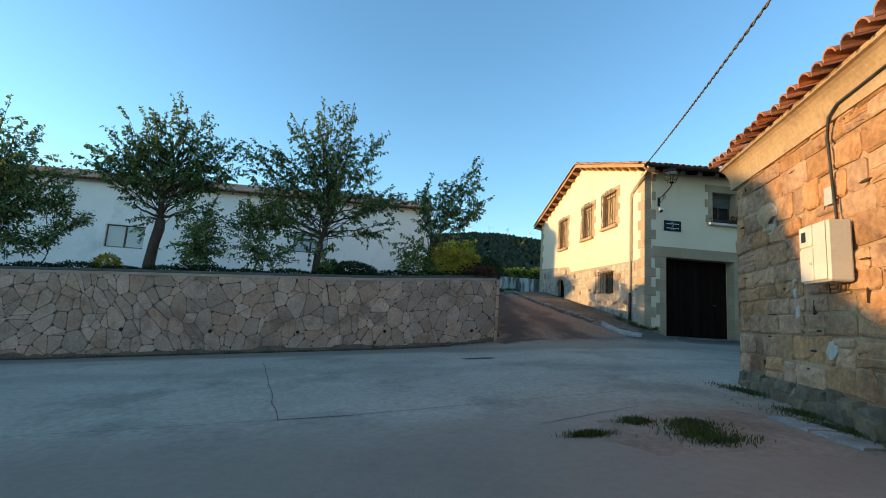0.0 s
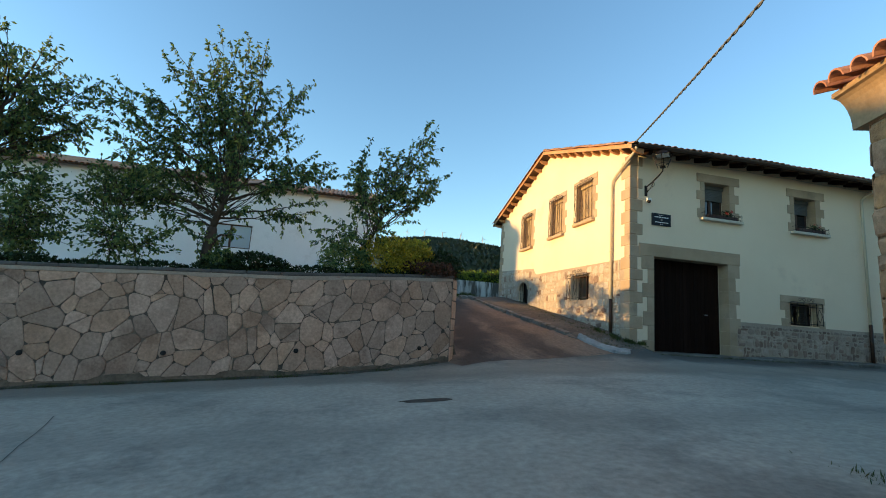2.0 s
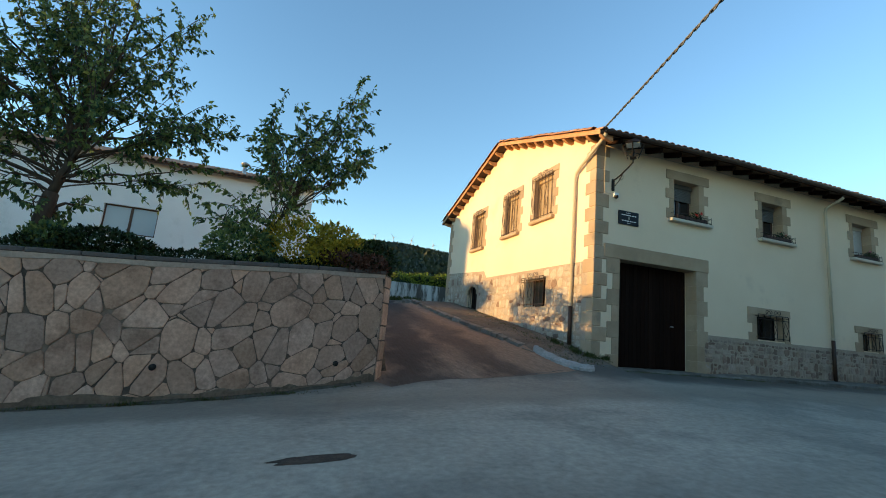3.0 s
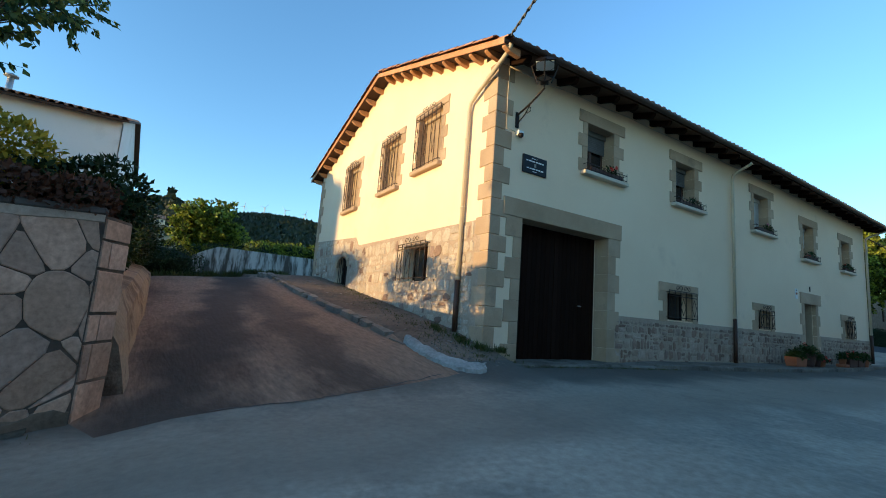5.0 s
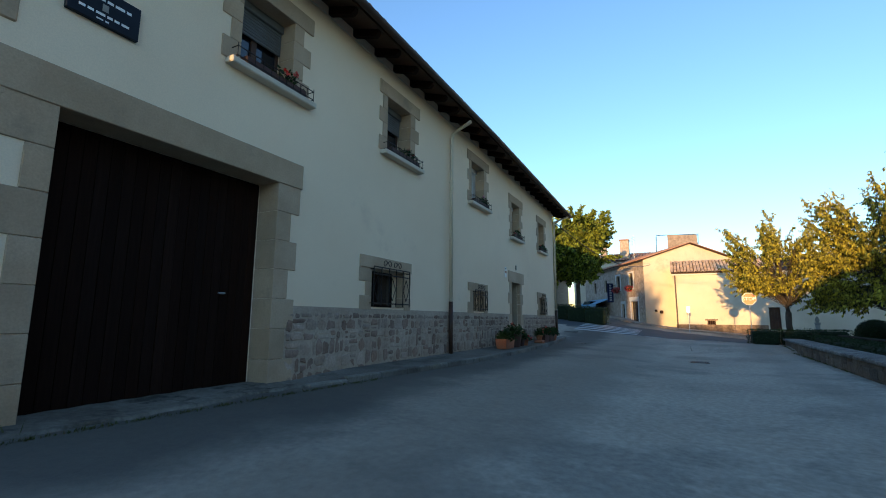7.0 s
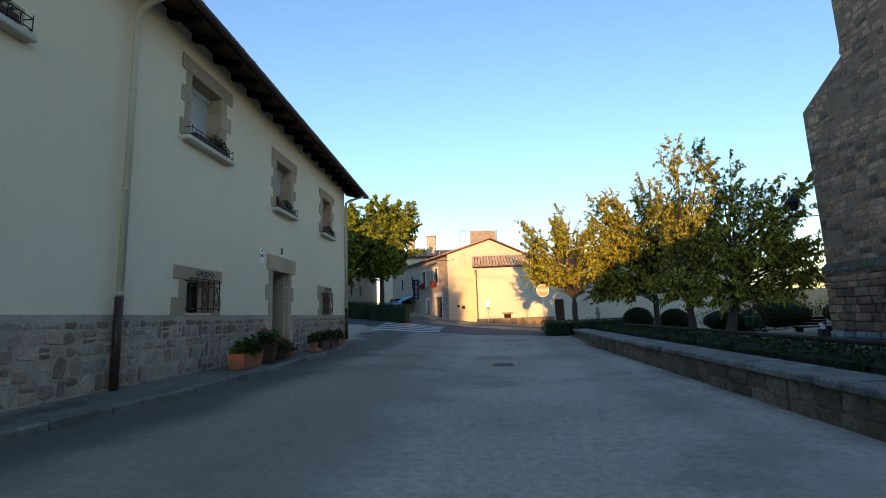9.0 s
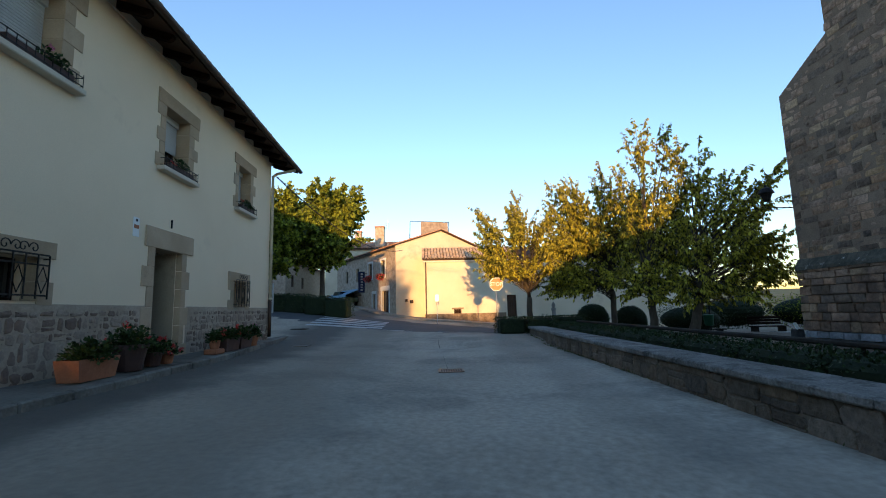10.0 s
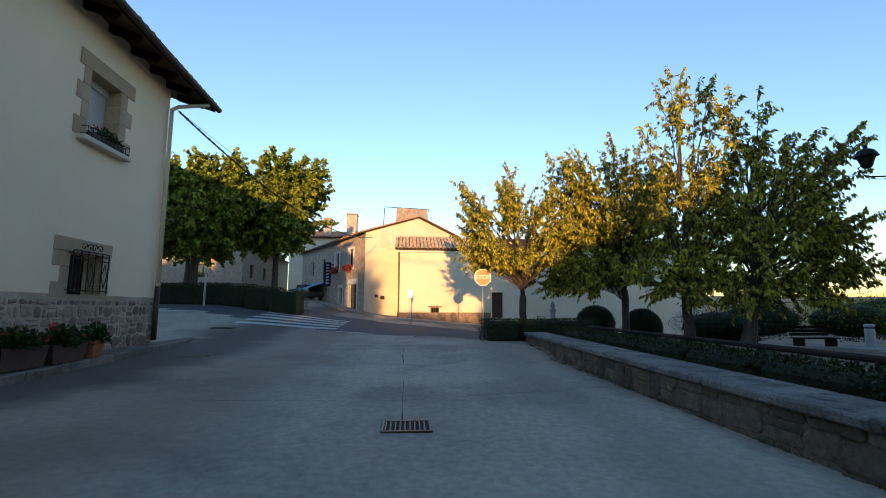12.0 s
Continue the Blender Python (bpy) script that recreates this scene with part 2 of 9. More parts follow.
LANE = surf("lane_concrete", (0.215, 0.135, 0.088), (0.31, 0.205, 0.138), 0.45, 0.9, 0.30, 16, 1.0, 14, c3=(0.125, 0.078, 0.052), s3=0.40, t3=0.48, bdist=0.03, streak=(1.0, 0.25, 1.0))
SOIL = surf("soil", (0.115, 0.082, 0.058), (0.185, 0.138, 0.10), 0.8, 0.95, 0.3, 12, 0.9, 12, c3=(0.09, 0.075, 0.055), s3=0.9, t3=0.54)
FIELD = surf("field", (0.10, 0.11, 0.035), (0.19, 0.15, 0.07), 0.05, 0.95, 0.2, 3, 0.3, 5)
ASPHALT = surf("asphalt", (0.060, 0.062, 0.064), (0.090, 0.092, 0.094), 0.5, 0.85, 0.18, 50, 0.3, 70)
PAVING = surf("pavement_concrete", (0.25, 0.24, 0.215), (0.31, 0.30, 0.27), 0.7, 0.9, 0.12, 30, 0.4, 40, c3=(0.18, 0.17, 0.15), s3=0.8, t3=0.55)
KERB = surf("kerb_concrete", (0.120, 0.112, 0.094), (0.205, 0.192, 0.162), 1.2, 0.9, 0.24, 22, 0.7, 24, rand=0.14, c3=(0.085, 0.078, 0.064), s3=1.0, t3=0.54)
WHITEPAINT = surf("road_paint", (0.40, 0.40, 0.385), (0.50, 0.50, 0.48), 1.5, 0.7, 0.1, 40, 0.1, 60, c3=(0.35, 0.35, 0.33), s3=1.5, t3=0.58)
BARK = surf("bark", (0.060, 0.044, 0.030), (0.105, 0.080, 0.056), 3, 0.95, 0.25, 20, 0.9, 18, streak=(1, 1, 0.3))
LEAF_FRUIT = leafy("fruit_leaf", (0.028, 0.075, 0.040), (0.250, 0.310, 0.080), 0.42)
# Plane and cherry tones: near black for shade, bright for leaves in the sun.
LEAF_PLANE = leafy("plane_leaf", (0.010, 0.026, 0.005), (0.350, 0.400, 0.040), 0.20)
LEAF_CHERRY = leafy("cherry_leaf", (0.014, 0.024, 0.005), (0.610, 0.530, 0.045), 0.16)
LEAF_HEDGE = leafy("hedge_leaf", (0.012, 0.026, 0.008), (0.032, 0.055, 0.014), 0.15)
LEAF_SHRUB = leafy("shrub_leaf", (0.19, 0.18, 0.02), (0.54, 0.42, 0.040))
GRASSBLADE = leafy("grass_blade", (0.035, 0.065, 0.012), (0.12, 0.11, 0.035))
LEAF_POT = leafy("pot_leaf", (0.012, 0.032, 0.009), (0.050, 0.085, 0.022), 0.25)
PETAL = leafy("red_petal", (0.55, 0.03, 0.03), (0.65, 0.12, 0.10), 0.2)
PETALPINK = leafy("pink_petal", (0.55, 0.15, 0.25), (0.65, 0.3, 0.4), 0.2)
TERRACOTTA = surf("terracotta", (0.30, 0.105, 0.05), (0.38, 0.15, 0.075), 2, 0.8, 0.15, 30, 0.3, 30)
DARKPOT = surf("dark_pot", (0.06, 0.03, 0.025), (0.09, 0.05, 0.04), 2, 0.7, 0.1, 30, 0.2, 30)
STEEL = surf("galvanised_steel", (0.38, 0.38, 0.38), (0.46, 0.46, 0.46), 3, 0.45, 0.08, 30, 0.05, 30, metallic=0.7)
CABLE = surf("black_cable", (0.02, 0.02, 0.02), (0.05, 0.05, 0.05), 5, 0.6, 0.1)
GREYCABLE = surf("grey_cable", (0.10, 0.10, 0.10), (0.22, 0.22, 0.21), 12, 0.6, 0.2, 40)
PLASTIC = surf("meter_plastic", (0.56, 0.52, 0.45), (0.62, 0.58, 0.51), 2, 0.55, 0.06, 30, 0.05)

STAINMOSS = surf("damp_dirt", (0.06, 0.052, 0.036), (0.11, 0.095, 0.07), 2.5, 0.95, 0.25, 20, 0.6, 20)
DARKPAVE = surf("dirty_pavement", (0.115, 0.105, 0.086), (0.180, 0.165, 0.136), 0.8, 0.92, 0.24, 22, 0.6, 26, c3=(0.075, 0.068, 0.054), s3=0.9, t3=0.52)
COPING = surf("park_coping", (0.165, 0.152, 0.132), (0.285, 0.265, 0.235), 2.5, 0.95, 0.38, 28, 1.2, 22, rand=0.08, c3=(0.10, 0.092, 0.078), s3=3.0, t3=0.52, bdist=0.03)


def tint_band(mt, x0, y0, slope, half, dark, across="X", tint=(0.045, 0.034, 0.027)):
    """A tinted band along a line, with a wavering edge; on the lane a dark worn one."""
    n, l = mt.node_tree.nodes, mt.node_tree.links
    bs = n["Principled BSDF"]
    src = bs.inputs["Base Color"].links[0].from_socket
    geo = n.new("ShaderNodeNewGeometry")
    sep = n.new("ShaderNodeSeparateXYZ")
    l.new(geo.outputs["Position"], sep.inputs[0])
    tx = n.new("ShaderNodeTexNoise")
    tx.inputs["Scale"].default_value, tx.inputs["Detail"].default_value = 0.8, 4.0
    l.new(geo.outputs["Position"], tx.inputs["Vector"])

    def calc(op, a, b):
        m = n.new("ShaderNodeMath")
        m.operation = op
        for k, val in enumerate((a, b)):
            if isinstance(val, (int, float)):
                m.inputs[k].default_value = val
            else:
                l.new(val, m.inputs[k])
        return m.outputs[0]
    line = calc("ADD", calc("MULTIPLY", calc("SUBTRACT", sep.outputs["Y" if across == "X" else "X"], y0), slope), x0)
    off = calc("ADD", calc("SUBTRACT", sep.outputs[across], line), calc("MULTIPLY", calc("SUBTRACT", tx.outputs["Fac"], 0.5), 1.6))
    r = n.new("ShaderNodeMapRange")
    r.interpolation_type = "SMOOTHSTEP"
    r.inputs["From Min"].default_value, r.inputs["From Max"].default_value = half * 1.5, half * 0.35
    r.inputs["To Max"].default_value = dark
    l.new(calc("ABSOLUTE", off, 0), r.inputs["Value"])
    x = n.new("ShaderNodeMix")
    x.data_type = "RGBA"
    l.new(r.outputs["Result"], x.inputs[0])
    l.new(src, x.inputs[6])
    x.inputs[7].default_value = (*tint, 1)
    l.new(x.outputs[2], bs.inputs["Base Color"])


tint_band(LANE, 3.75, 16.0, 0.165, 0.62, 0.85)
tint_band(LANE, 5.9, 16.0, -0.02, 0.45, 0.6)
# Darker band on the road concrete along the farmhouse foot.
tint_band(CONCRETE, 16.0, 9.0, 0.0, 1.3, 0.88, "Y", (0.068, 0.064, 0.055))
tint_band(CONCRETE, 4.1, 0.0, 0.08, 1.5, 0.75, "Y", (0.225, 0.178, 0.132))
tint_band(CONCRETE, 13.7, 0.0, 0.0, 0.85, 0.6, "Y", (0.185, 0.150, 0.112))
tint_band(CONCRETE, 9.1, 14.0, -0.02, 0.5, 0.3, "Y", (0.16, 0.145, 0.12))
tint_band(CONCRETE, 12.9, 14.0, -0.03, 0.4, 0.25, "Y", (0.16, 0.145, 0.12))
PALEPANE = glassy("curtained_pane", (0.36, 0.40, 0.42), 0.15)
# The low sun on the gable is put into this lighter, orange timber.
VERGEWOOD_SUN = surf("verge_wood_sunlit", (0.44, 0.215, 0.095), (0.56, 0.300, 0.145), 1.5, 0.75, 0.2, 30, 0.3, 30, rand=0.12)
# Browner iron, used only on the gable grilles.
BROWNIRON = surf("brown_iron", (0.055, 0.034, 0.020), (0.11, 0.068, 0.038), 8, 0.6, 0.25, 60, 0.2, 60, spec=0.3)


# ---- ground ----
def step(a, b, x):
    t = min(1.0, max(0.0, (x - a) / (b - a)))
    return t * t * (3 - 2 * t)


WALL_X, WALL_Y = 2.75, 14.30       # end and face of the garden wall
HX0, HX1, HY0, HY1 = 8.87, 30.30, 16.88, 29.00   # the farmhouse


def far_hills(x, y):
    d = math.hypot(x, y)
    a = math.degrees(math.atan2(x, y))
    if d < 90:
        return 0.0
    north = step(-75, -40, a) * (1 - step(28, 60, a)) if abs(a) < 90 else 0.0
    ridge = float(np.interp(a, (-60, -30, -6, 10, 14, 18, 30, 60), (100, 190, 236, 286, 286, 276, 225, 100))) * north * step(120, 1650, d) ** 1.25
    low = 30 * step(400, 1500, d) * (1 - north)
    wob = noise.noise(Vector((x * 0.004, y * 0.004, 3.0))) * 10 + noise.noise(Vector((x * 0.0012, y * 0.0012, 7.0))) * 25
    return ridge + low + wob * step(150, 700, d)


def kerb_x(y):
    """The face of the kerb along the lane."""
    return float(np.interp(y, (16.5, 17.7, 19.4, 21.2, 24.3, 30), (7.40, 7.32, 7.20, 7.06, 6.95, 6.90)))


def gz(x, y):
    """Height of the ground."""
    b = float(np.interp(x, (-60, -12, 2.5, 7, 12, 60), (-3.0, -1.05, 0.16, 0.35, 0.39, 0.39)))
    k = step(3.5, 9.5, x)
    yy = min(y, 16.9)
    z = b + k * (0.055 * max(0.0, yy - 11.2) + 0.012 * max(0.0, min(11.2 - y, 12))) + (1 - k) * 0.02 * (max(-12.0, min(yy, 15.2)) - 11)
    z -= 0.10 * step(11.0, 13.6, y) * (1 - step(2.4, 4.2, x))
    if x > 30:
        z += step(30, 43, x) * 0.10 * (max(-2.0, min(y, 20)) - 9.0)
        z += step(27, 33, x) * (1 - step(4, 9, abs(y - 6))) * 0.18
        z += 0.20 * step(42, 50, x) + 0.30 * step(49, 58, x)
    if y > 14.9 and -0.5 < x < 9.2:
        up = 0.150 * (y - 15.4) + 0.05
        up = up if up > 0.12 else 0.12 * math.exp((up - 0.12) / 0.12)
        up = min(up, 1.94 + 0.04 * (y - 28)) if y > 28 else up
        z += up
        z += (0.15 * step(kerb_x(y) + 0.02, kerb_x(y) + 0.16, x) + 0.02 * step(7.5, 8.8, x)) * step(16.2, 18.2, y)
    if x <= WALL_X - 0.15 and y >= (WALL_Y + 0.15 if x < -1.0 else 15.75):
        z = 1.62 + 0.03 * min(x, 0) + 0.075 * (min(y, 28) - 14.5)
    if y >= 36.0:
        far = 3.6 + 0.05 * (min(y, 60.0) - 36.0) + 0.138 * max(0.0, min(y, 262.0) - 60.0) * (1 - step(12, 70, x))
        z = max(z, far) if x < 70 else z
    return z + far_hills(x, y)


def axis(lo, hi, stepsize, extra):
    a = set(round(v, 3) for v in np.arange(lo, hi + 1e-6, stepsize))
    a |= set(extra)
    g, v = stepsize, hi
    while v < 3800:
        g *= 1.22
        v += g
        a.add(round(v, 2))
    g, v = stepsize, lo
    while v > -3800:
        g *= 1.22
        v -= g
        a.add(round(v, 2))
    return sorted(a)


def zone(x, y):
    """Which material lies there: 0 road, 1 lane, 2 soil, 3 fields, 4 asphalt."""
    if math.hypot(x - 15, y - 15) > 75:
        return 3
    if y >= 36:
        return 3
    if x < WALL_X - 0.1 and y > (WALL_Y + 0.1 if x < -1.0 else 15.7):
        return 2
    if 15.6 < y and x < kerb_x(y) + 0.1:
        return 1
    if y > 16.2 and x < 9.4:
        return 2
    if y < 7.1 and x > 14:
        return 2
    if x > 35.4 + 0.35 * (y - 10) and x < 43.5 + 0.25 * (y - 10) and y > 4:
        return 4
    return 0


gx = axis(-24, 62, 0.6, [WALL_X - 0.16, WALL_X - 0.14, -1.01, -0.99, 6.9, 7.0, 7.1, 7.2, 7.3, 7.4, 7.5, 8.8, 9.4])
gy = axis(-12, 44, 0.6, [WALL_Y + 0.14, WALL_Y + 0.16, 15.6, 15.74, 15.76, 16.2, 35.98, 36.0, 7.1])


def lane_edge(x, y):
    """The concrete of the street ends along a slanting line."""
    d = float(np.interp(x, (2.6, 3.0, 4.1, 5.0, 5.6, 6.3, 7.2, 7.4), (0.0, -0.75, -0.56, -0.52, -0.41, -0.30, -0.10, 0.0)))
    return y + d * max(0.0, 1 - abs(y - 15.6) / 1.6) if 2.6 < x < 7.4 else y


gv = [(x, lane_edge(x, y), gz(x, lane_edge(x, y))) for y in gy for x in gx]
gm = MB()
nx = len(gx)
gm.v = gv
for j in range(len(gy) - 1):
    for i in range(nx - 1):
        gm.f.append((j * nx + i, j * nx + i + 1, (j + 1) * nx + i + 1, (j + 1) * nx + i))
        gm.m.append(zone((gx[i] + gx[i + 1]) / 2, (gy[j] + gy[j + 1]) / 2))
ground = solid("ground", gm, [CONCRETE, LANE, SOIL, FIELD, ASPHALT], "worn grey concrete street rising to a brown lane and fields", "ground", kind="structure", smooth=True)


# ---- masonry ----
def jag(seed, c=0.09, j=0.05):
    """A unit block with broken edges, for walls: x and z from 0 to 1, y from 0 (face) to 1 (back)."""
    r = random.Random(seed)
    a = MB()
    fr = [(c + r.uniform(-j, j), c + r.uniform(-j, j)), (1 - c + r.uniform(-j, j), c + r.uniform(-j, j)),
          (1 - c + r.uniform(-j, j), 1 - c + r.uniform(-j, j)), (c + r.uniform(-j, j), 1 - c + r.uniform(-j, j))]
    bk = [(r.uniform(0, j), r.uniform(0, j)), (1 - r.uniform(0, j), r.uniform(0, j)), (1 - r.uniform(0, j), 1 - r.uniform(0, j)), (r.uniform(0, j), 1 - r.uniform(0, j))]
    v = [(u, r.uniform(0, 0.12), w) for u, w in fr] + [(u, 0.45, w) for u, w in bk] + [(u, 1.0, w) for u, w in bk]
    cen = (0.5, r.uniform(-0.06, 0.06), 0.5)
    f = [(0, 1, 12), (1, 2, 12), (2, 3, 12), (3, 0, 12)]
    for o in (0, 4):
        for k in range(4):
            n2 = (k + 1) % 4
            f.append((o + n2, o + k, o + 4 + k, o + 4 + n2))
    f.append((8, 11, 10, 9))
    return a.add(v + [cen], f)


def face(origin, along, out):
    """The pose that lays x along a wall, y into it and z up."""
    a, o = Vector(along).normalized(), Vector(out).normalized()
    m = Matrix((a, -o, Vector((0, 0, 1)))).transposed().to_4x4()
    m.translation = Vector(origin)
    return m


def lay(meshes, name, parent, fr, u0, u1, z0, z1, depth, proud):
    """One block on a wall's face fr."""
    me = meshes[rnd.randrange(len(meshes))]
    m = fr @ Matrix.Translation((u0, -proud, z0)) @ Matrix.Diagonal((u1 - u0, depth, z1 - z0, 1))
    return put(name, me, parent, m)


def stone_meshes(mt, count=7, c=0.06, j=0.04):
    return [jag(100 + i, c, j).mesh("stone", mt) for i in range(count)]


def holed(mb, fr, u0, u1, z0, z1, holes, thick, m=0, back=True):
    """A wall with openings through it, on the face fr (x along, y in, z up)."""
    us = sorted({u0, u1, *(h[0] for h in holes), *(h[1] for h in holes)})
    zs = sorted({z0, z1, *(h[2] for h in holes), *(h[3] for h in holes)})
    us, zs = [u for u in us if u0 <= u <= u1], [z for z in zs if z0 <= z <= z1]
    P = lambda u, d, z: fr @ Vector((u, d, z))

    def isopen(a, b):
        return any(h[0] < a < h[1] and h[2] < b < h[3] for h in holes)
    for i in range(len(us) - 1):
        for k in range(len(zs) - 1):
            a, b, c, d = us[i], us[i + 1], zs[k], zs[k + 1]
            if isopen((a + b) / 2, (c + d) / 2):
                continue
            mb.quad(P(a, 0, c), P(b, 0, c), P(b, 0, d), P(a, 0, d), m)
            if back:
                mb.quad(P(b, thick, c), P(a, thick, c), P(a, thick, d), P(b, thick, d), m)
    for a, b, c, d in holes:
        mb.quad(P(a, 0, c), P(a, 0, d), P(a, thick, d), P(a, thick, c), m)
        mb.quad(P(b, 0, d), P(b, 0, c), P(b, thick, c), P(b, thick, d), m)
        mb.quad(P(a, 0, d), P(b, 0, d), P(b, thick, d), P(a, thick, d), m)
        mb.quad(P(b, 0, c), P(a, 0, c), P(a, thick, c), P(b, thick, c), m)
    return mb


# ---- the farmhouse ----
SOUTH = face((0, HY0, 0), (1, 0, 0), (0, -1, 0))          # u is x
WEST = face((HX0, 0, 0), (0, -1, 0), (-1, 0, 0))          # u is -y
RIDGE_Y, RIDGE_Z, PITCH = 22.75, 9.06, 0.318


def fall(x):
    """The old roof dips towards its east end."""
    return float(np.interp(x, (8.5, 13, 20, 31.3), (-0.03, -0.13, -0.11, 0.14)))


def roof_z(x, y):
    """Underside of the roof."""
    return RIDGE_Z - PITCH * abs(y - RIDGE_Y) - fall(x)


house = thing("house", (HX0, HY0, 0.75), "two-storey cream stucco farmhouse with sandstone quoins and tiled roof", "house")
# openings: u0, u1, z0, z1
UPPER = [(11.72, 12.72, 5.24, 6.50), (15.46, 16.42, 5.19, 6.46), (20.03, 21.06, 5.17, 6.47), (23.82, 24.78, 4.70, 6.05), (27.56, 28.46, 4.69, 5.99)]
SILL_END = (0.43, 0.45, 0.36, 0.26, 0.26)
LOWER = [(15.05, 16.30, 1.90, 2.66), (20.15, 21.02, 1.90, 2.50), (27.50, 28.35, 1.86, 2.60)]
GARAGE = (9.74, 12.58, 0.60, 3.74)
DOOR = (23.70, 24.72, 0.60, 3.02)
GABLE_UP = [(-20.28, -19.10, 5.36, 6.88), (-22.55, -21.45, 5.20, 6.80), (-25.72, -24.62, 5.10, 6.72)]
GABLE_LOW = [(-20.62, -19.30, 2.36, 3.32)]
ARCH = (-26.02, -24.86, 2.10, 3.42)

wm = MB()
holed(wm, SOUTH, HX0, HX1, 0.3, 6.70, UPPER + LOWER + [GARAGE, DOOR], 0.45)
holed(wm, WEST, -HY1, -HY0 - 0.001, 0.3, 6.90, GABLE_UP + GABLE_LOW + [ARCH], 0.45)
# the parts under the slopes
top = lambda x, y: roof_z(x, y) - 0.01
wm.prism([(HX0, HY0, 6.70), (HX1, HY0, 6.70), (HX1, HY0, top(HX1, HY0)), (20, HY0, top(20, HY0)), (13, HY0, top(13, HY0)), (HX0, HY0, top(HX0, HY0))], (0, 0.45, 0))
wm.prism([(HX0, HY0 + 0.45, 6.90), (HX0, HY0 + 0.45, top(HX0, HY0 + 0.45)), (HX0, RIDGE_Y, top(HX0, RIDGE_Y)), (HX0, HY1, top(HX0, HY1)), (HX0, HY1, 6.90)], (0.45, 0, 0))
wm.prism([(HX1, HY0 + 0.45, 0.3), (HX1, HY0 + 0.45, top(HX1, HY0 + 0.45)), (HX1, RIDGE_Y, top(HX1, RIDGE_Y)), (HX1, HY1, top(HX1, HY1)), (HX1, HY1, 0.3)], (-0.45, 0, 0))
wm.prism([(HX0 + 0.45, HY1, 0.3), (HX1 - 0.45, HY1, 0.3), (HX1 - 0.45, HY1, top(HX1, HY1)), (HX0 + 0.45, HY1, top(HX1, HY1))], (0, -0.45, 0))
part("wall", wm, STUCCO, house, "smooth cream stucco wall")
# Added backing, near black for the unlit rooms behind the openings.
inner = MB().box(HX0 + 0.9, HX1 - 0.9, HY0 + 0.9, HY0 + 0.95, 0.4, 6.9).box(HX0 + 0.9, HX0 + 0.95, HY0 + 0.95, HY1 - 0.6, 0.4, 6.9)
part("inner_wall", inner, UNLIT, house)

# roof
EX0, EX1, EY0, EY1 = 8.48, 31.30, 16.22, 29.42
slopes = []
for ya, yb in ((EY0, RIDGE_Y), (EY1, RIDGE_Y)):
    rxs = (EX0, 13, 20, EX1)
    rv = [(x, y, roof_z(x, y) + dz) for x in rxs for y, dz in ((ya, 0), (yb, 0), (yb, 0.09), (ya, 0.09))]
    rfc = [(4 * i + k, 4 * i + (k + 1) % 4, 4 * i + 4 + (k + 1) % 4, 4 * i + 4 + k) for i in range(3) for k in range(4)] + [(0, 1, 2, 3), (12, 13, 14, 15)]
    slopes.append(part("roof", MB().add(rv, rfc), EAVEWOOD, house, "boarded roof on dark wooden rafters"))
roof = slopes[0]
tm = MB()


def cover(mb, p0, p1, r, up=Vector((0, 0, 1)), sides=5, m=0, flat=0.8):
    """One clay cover tile: a half round shell from p0 to p1."""
    p0, p1 = Vector(p0), Vector(p1)
    d = (p1 - p0).normalized()
    a = d.cross(up).normalized()
    n = a.cross(d).normalized()
    rings = []
    for p, rr in ((p0, r), (p1, r * 0.82)):
        for shell in (0, 0.018):
            rings.append([p + a * ((rr - shell) * math.cos(math.pi * k / sides)) + n * (flat * (rr - shell) * math.sin(math.pi * k / sides)) for k in range(sides + 1)])
    v = [q for r0 in rings for q in r0]
    s = sides + 1
    f = []
    for k in range(sides):
        f.append((k, k + 1, 2 * s + k + 1, 2 * s + k))
        f.append((s + k + 1, s + k, 3 * s + k, 3 * s + k + 1))
        f.append((k + 1, k, s + k, s + k + 1))
    mb.add(v, f, m)


for ya in (EY0, EY1):
    x = EX0 + 0.12
    while x < EX1:
        y0 = ya + (0.42 if ya < RIDGE_Y else -0.42)
        za, zb = roof_z(x, y0) + 0.10, roof_z(x, RIDGE_Y) + 0.10
        cover(tm, (x, y0, za), (x, RIDGE_Y, zb), 0.105)
        x += 0.235
for k in range(58):
    x = EX0 + 0.02 + k * 0.395
    cover(tm, (x, RIDGE_Y, roof_z(x, RIDGE_Y) + 0.16), (x + 0.43, RIDGE_Y, roof_z(x + 0.43, RIDGE_Y) + 0.15), 0.13)
roof_tiles = part("roof_tiles", tm, TILES, house, "weathered clay roof tiles")
roof_tiles["kind"] = "stuff"
et = MB()
cover(et, (0, 0, 0), (0, 0.46, 0.46 * PITCH), 0.105)
eave_tile = et.mesh("tile", TILE)
x = EX0 + 0.12
while x < EX1:
    put("tile", eave_tile, roof, Matrix.Translation((x, EY0 - 0.05, roof_z(x, EY0 - 0.05) + rnd.uniform(0.120, 0.150))) @ pose(0, 0, 0, rnd.uniform(-2, 2), 0, rnd.uniform(-2, 2)))
    x += 0.235
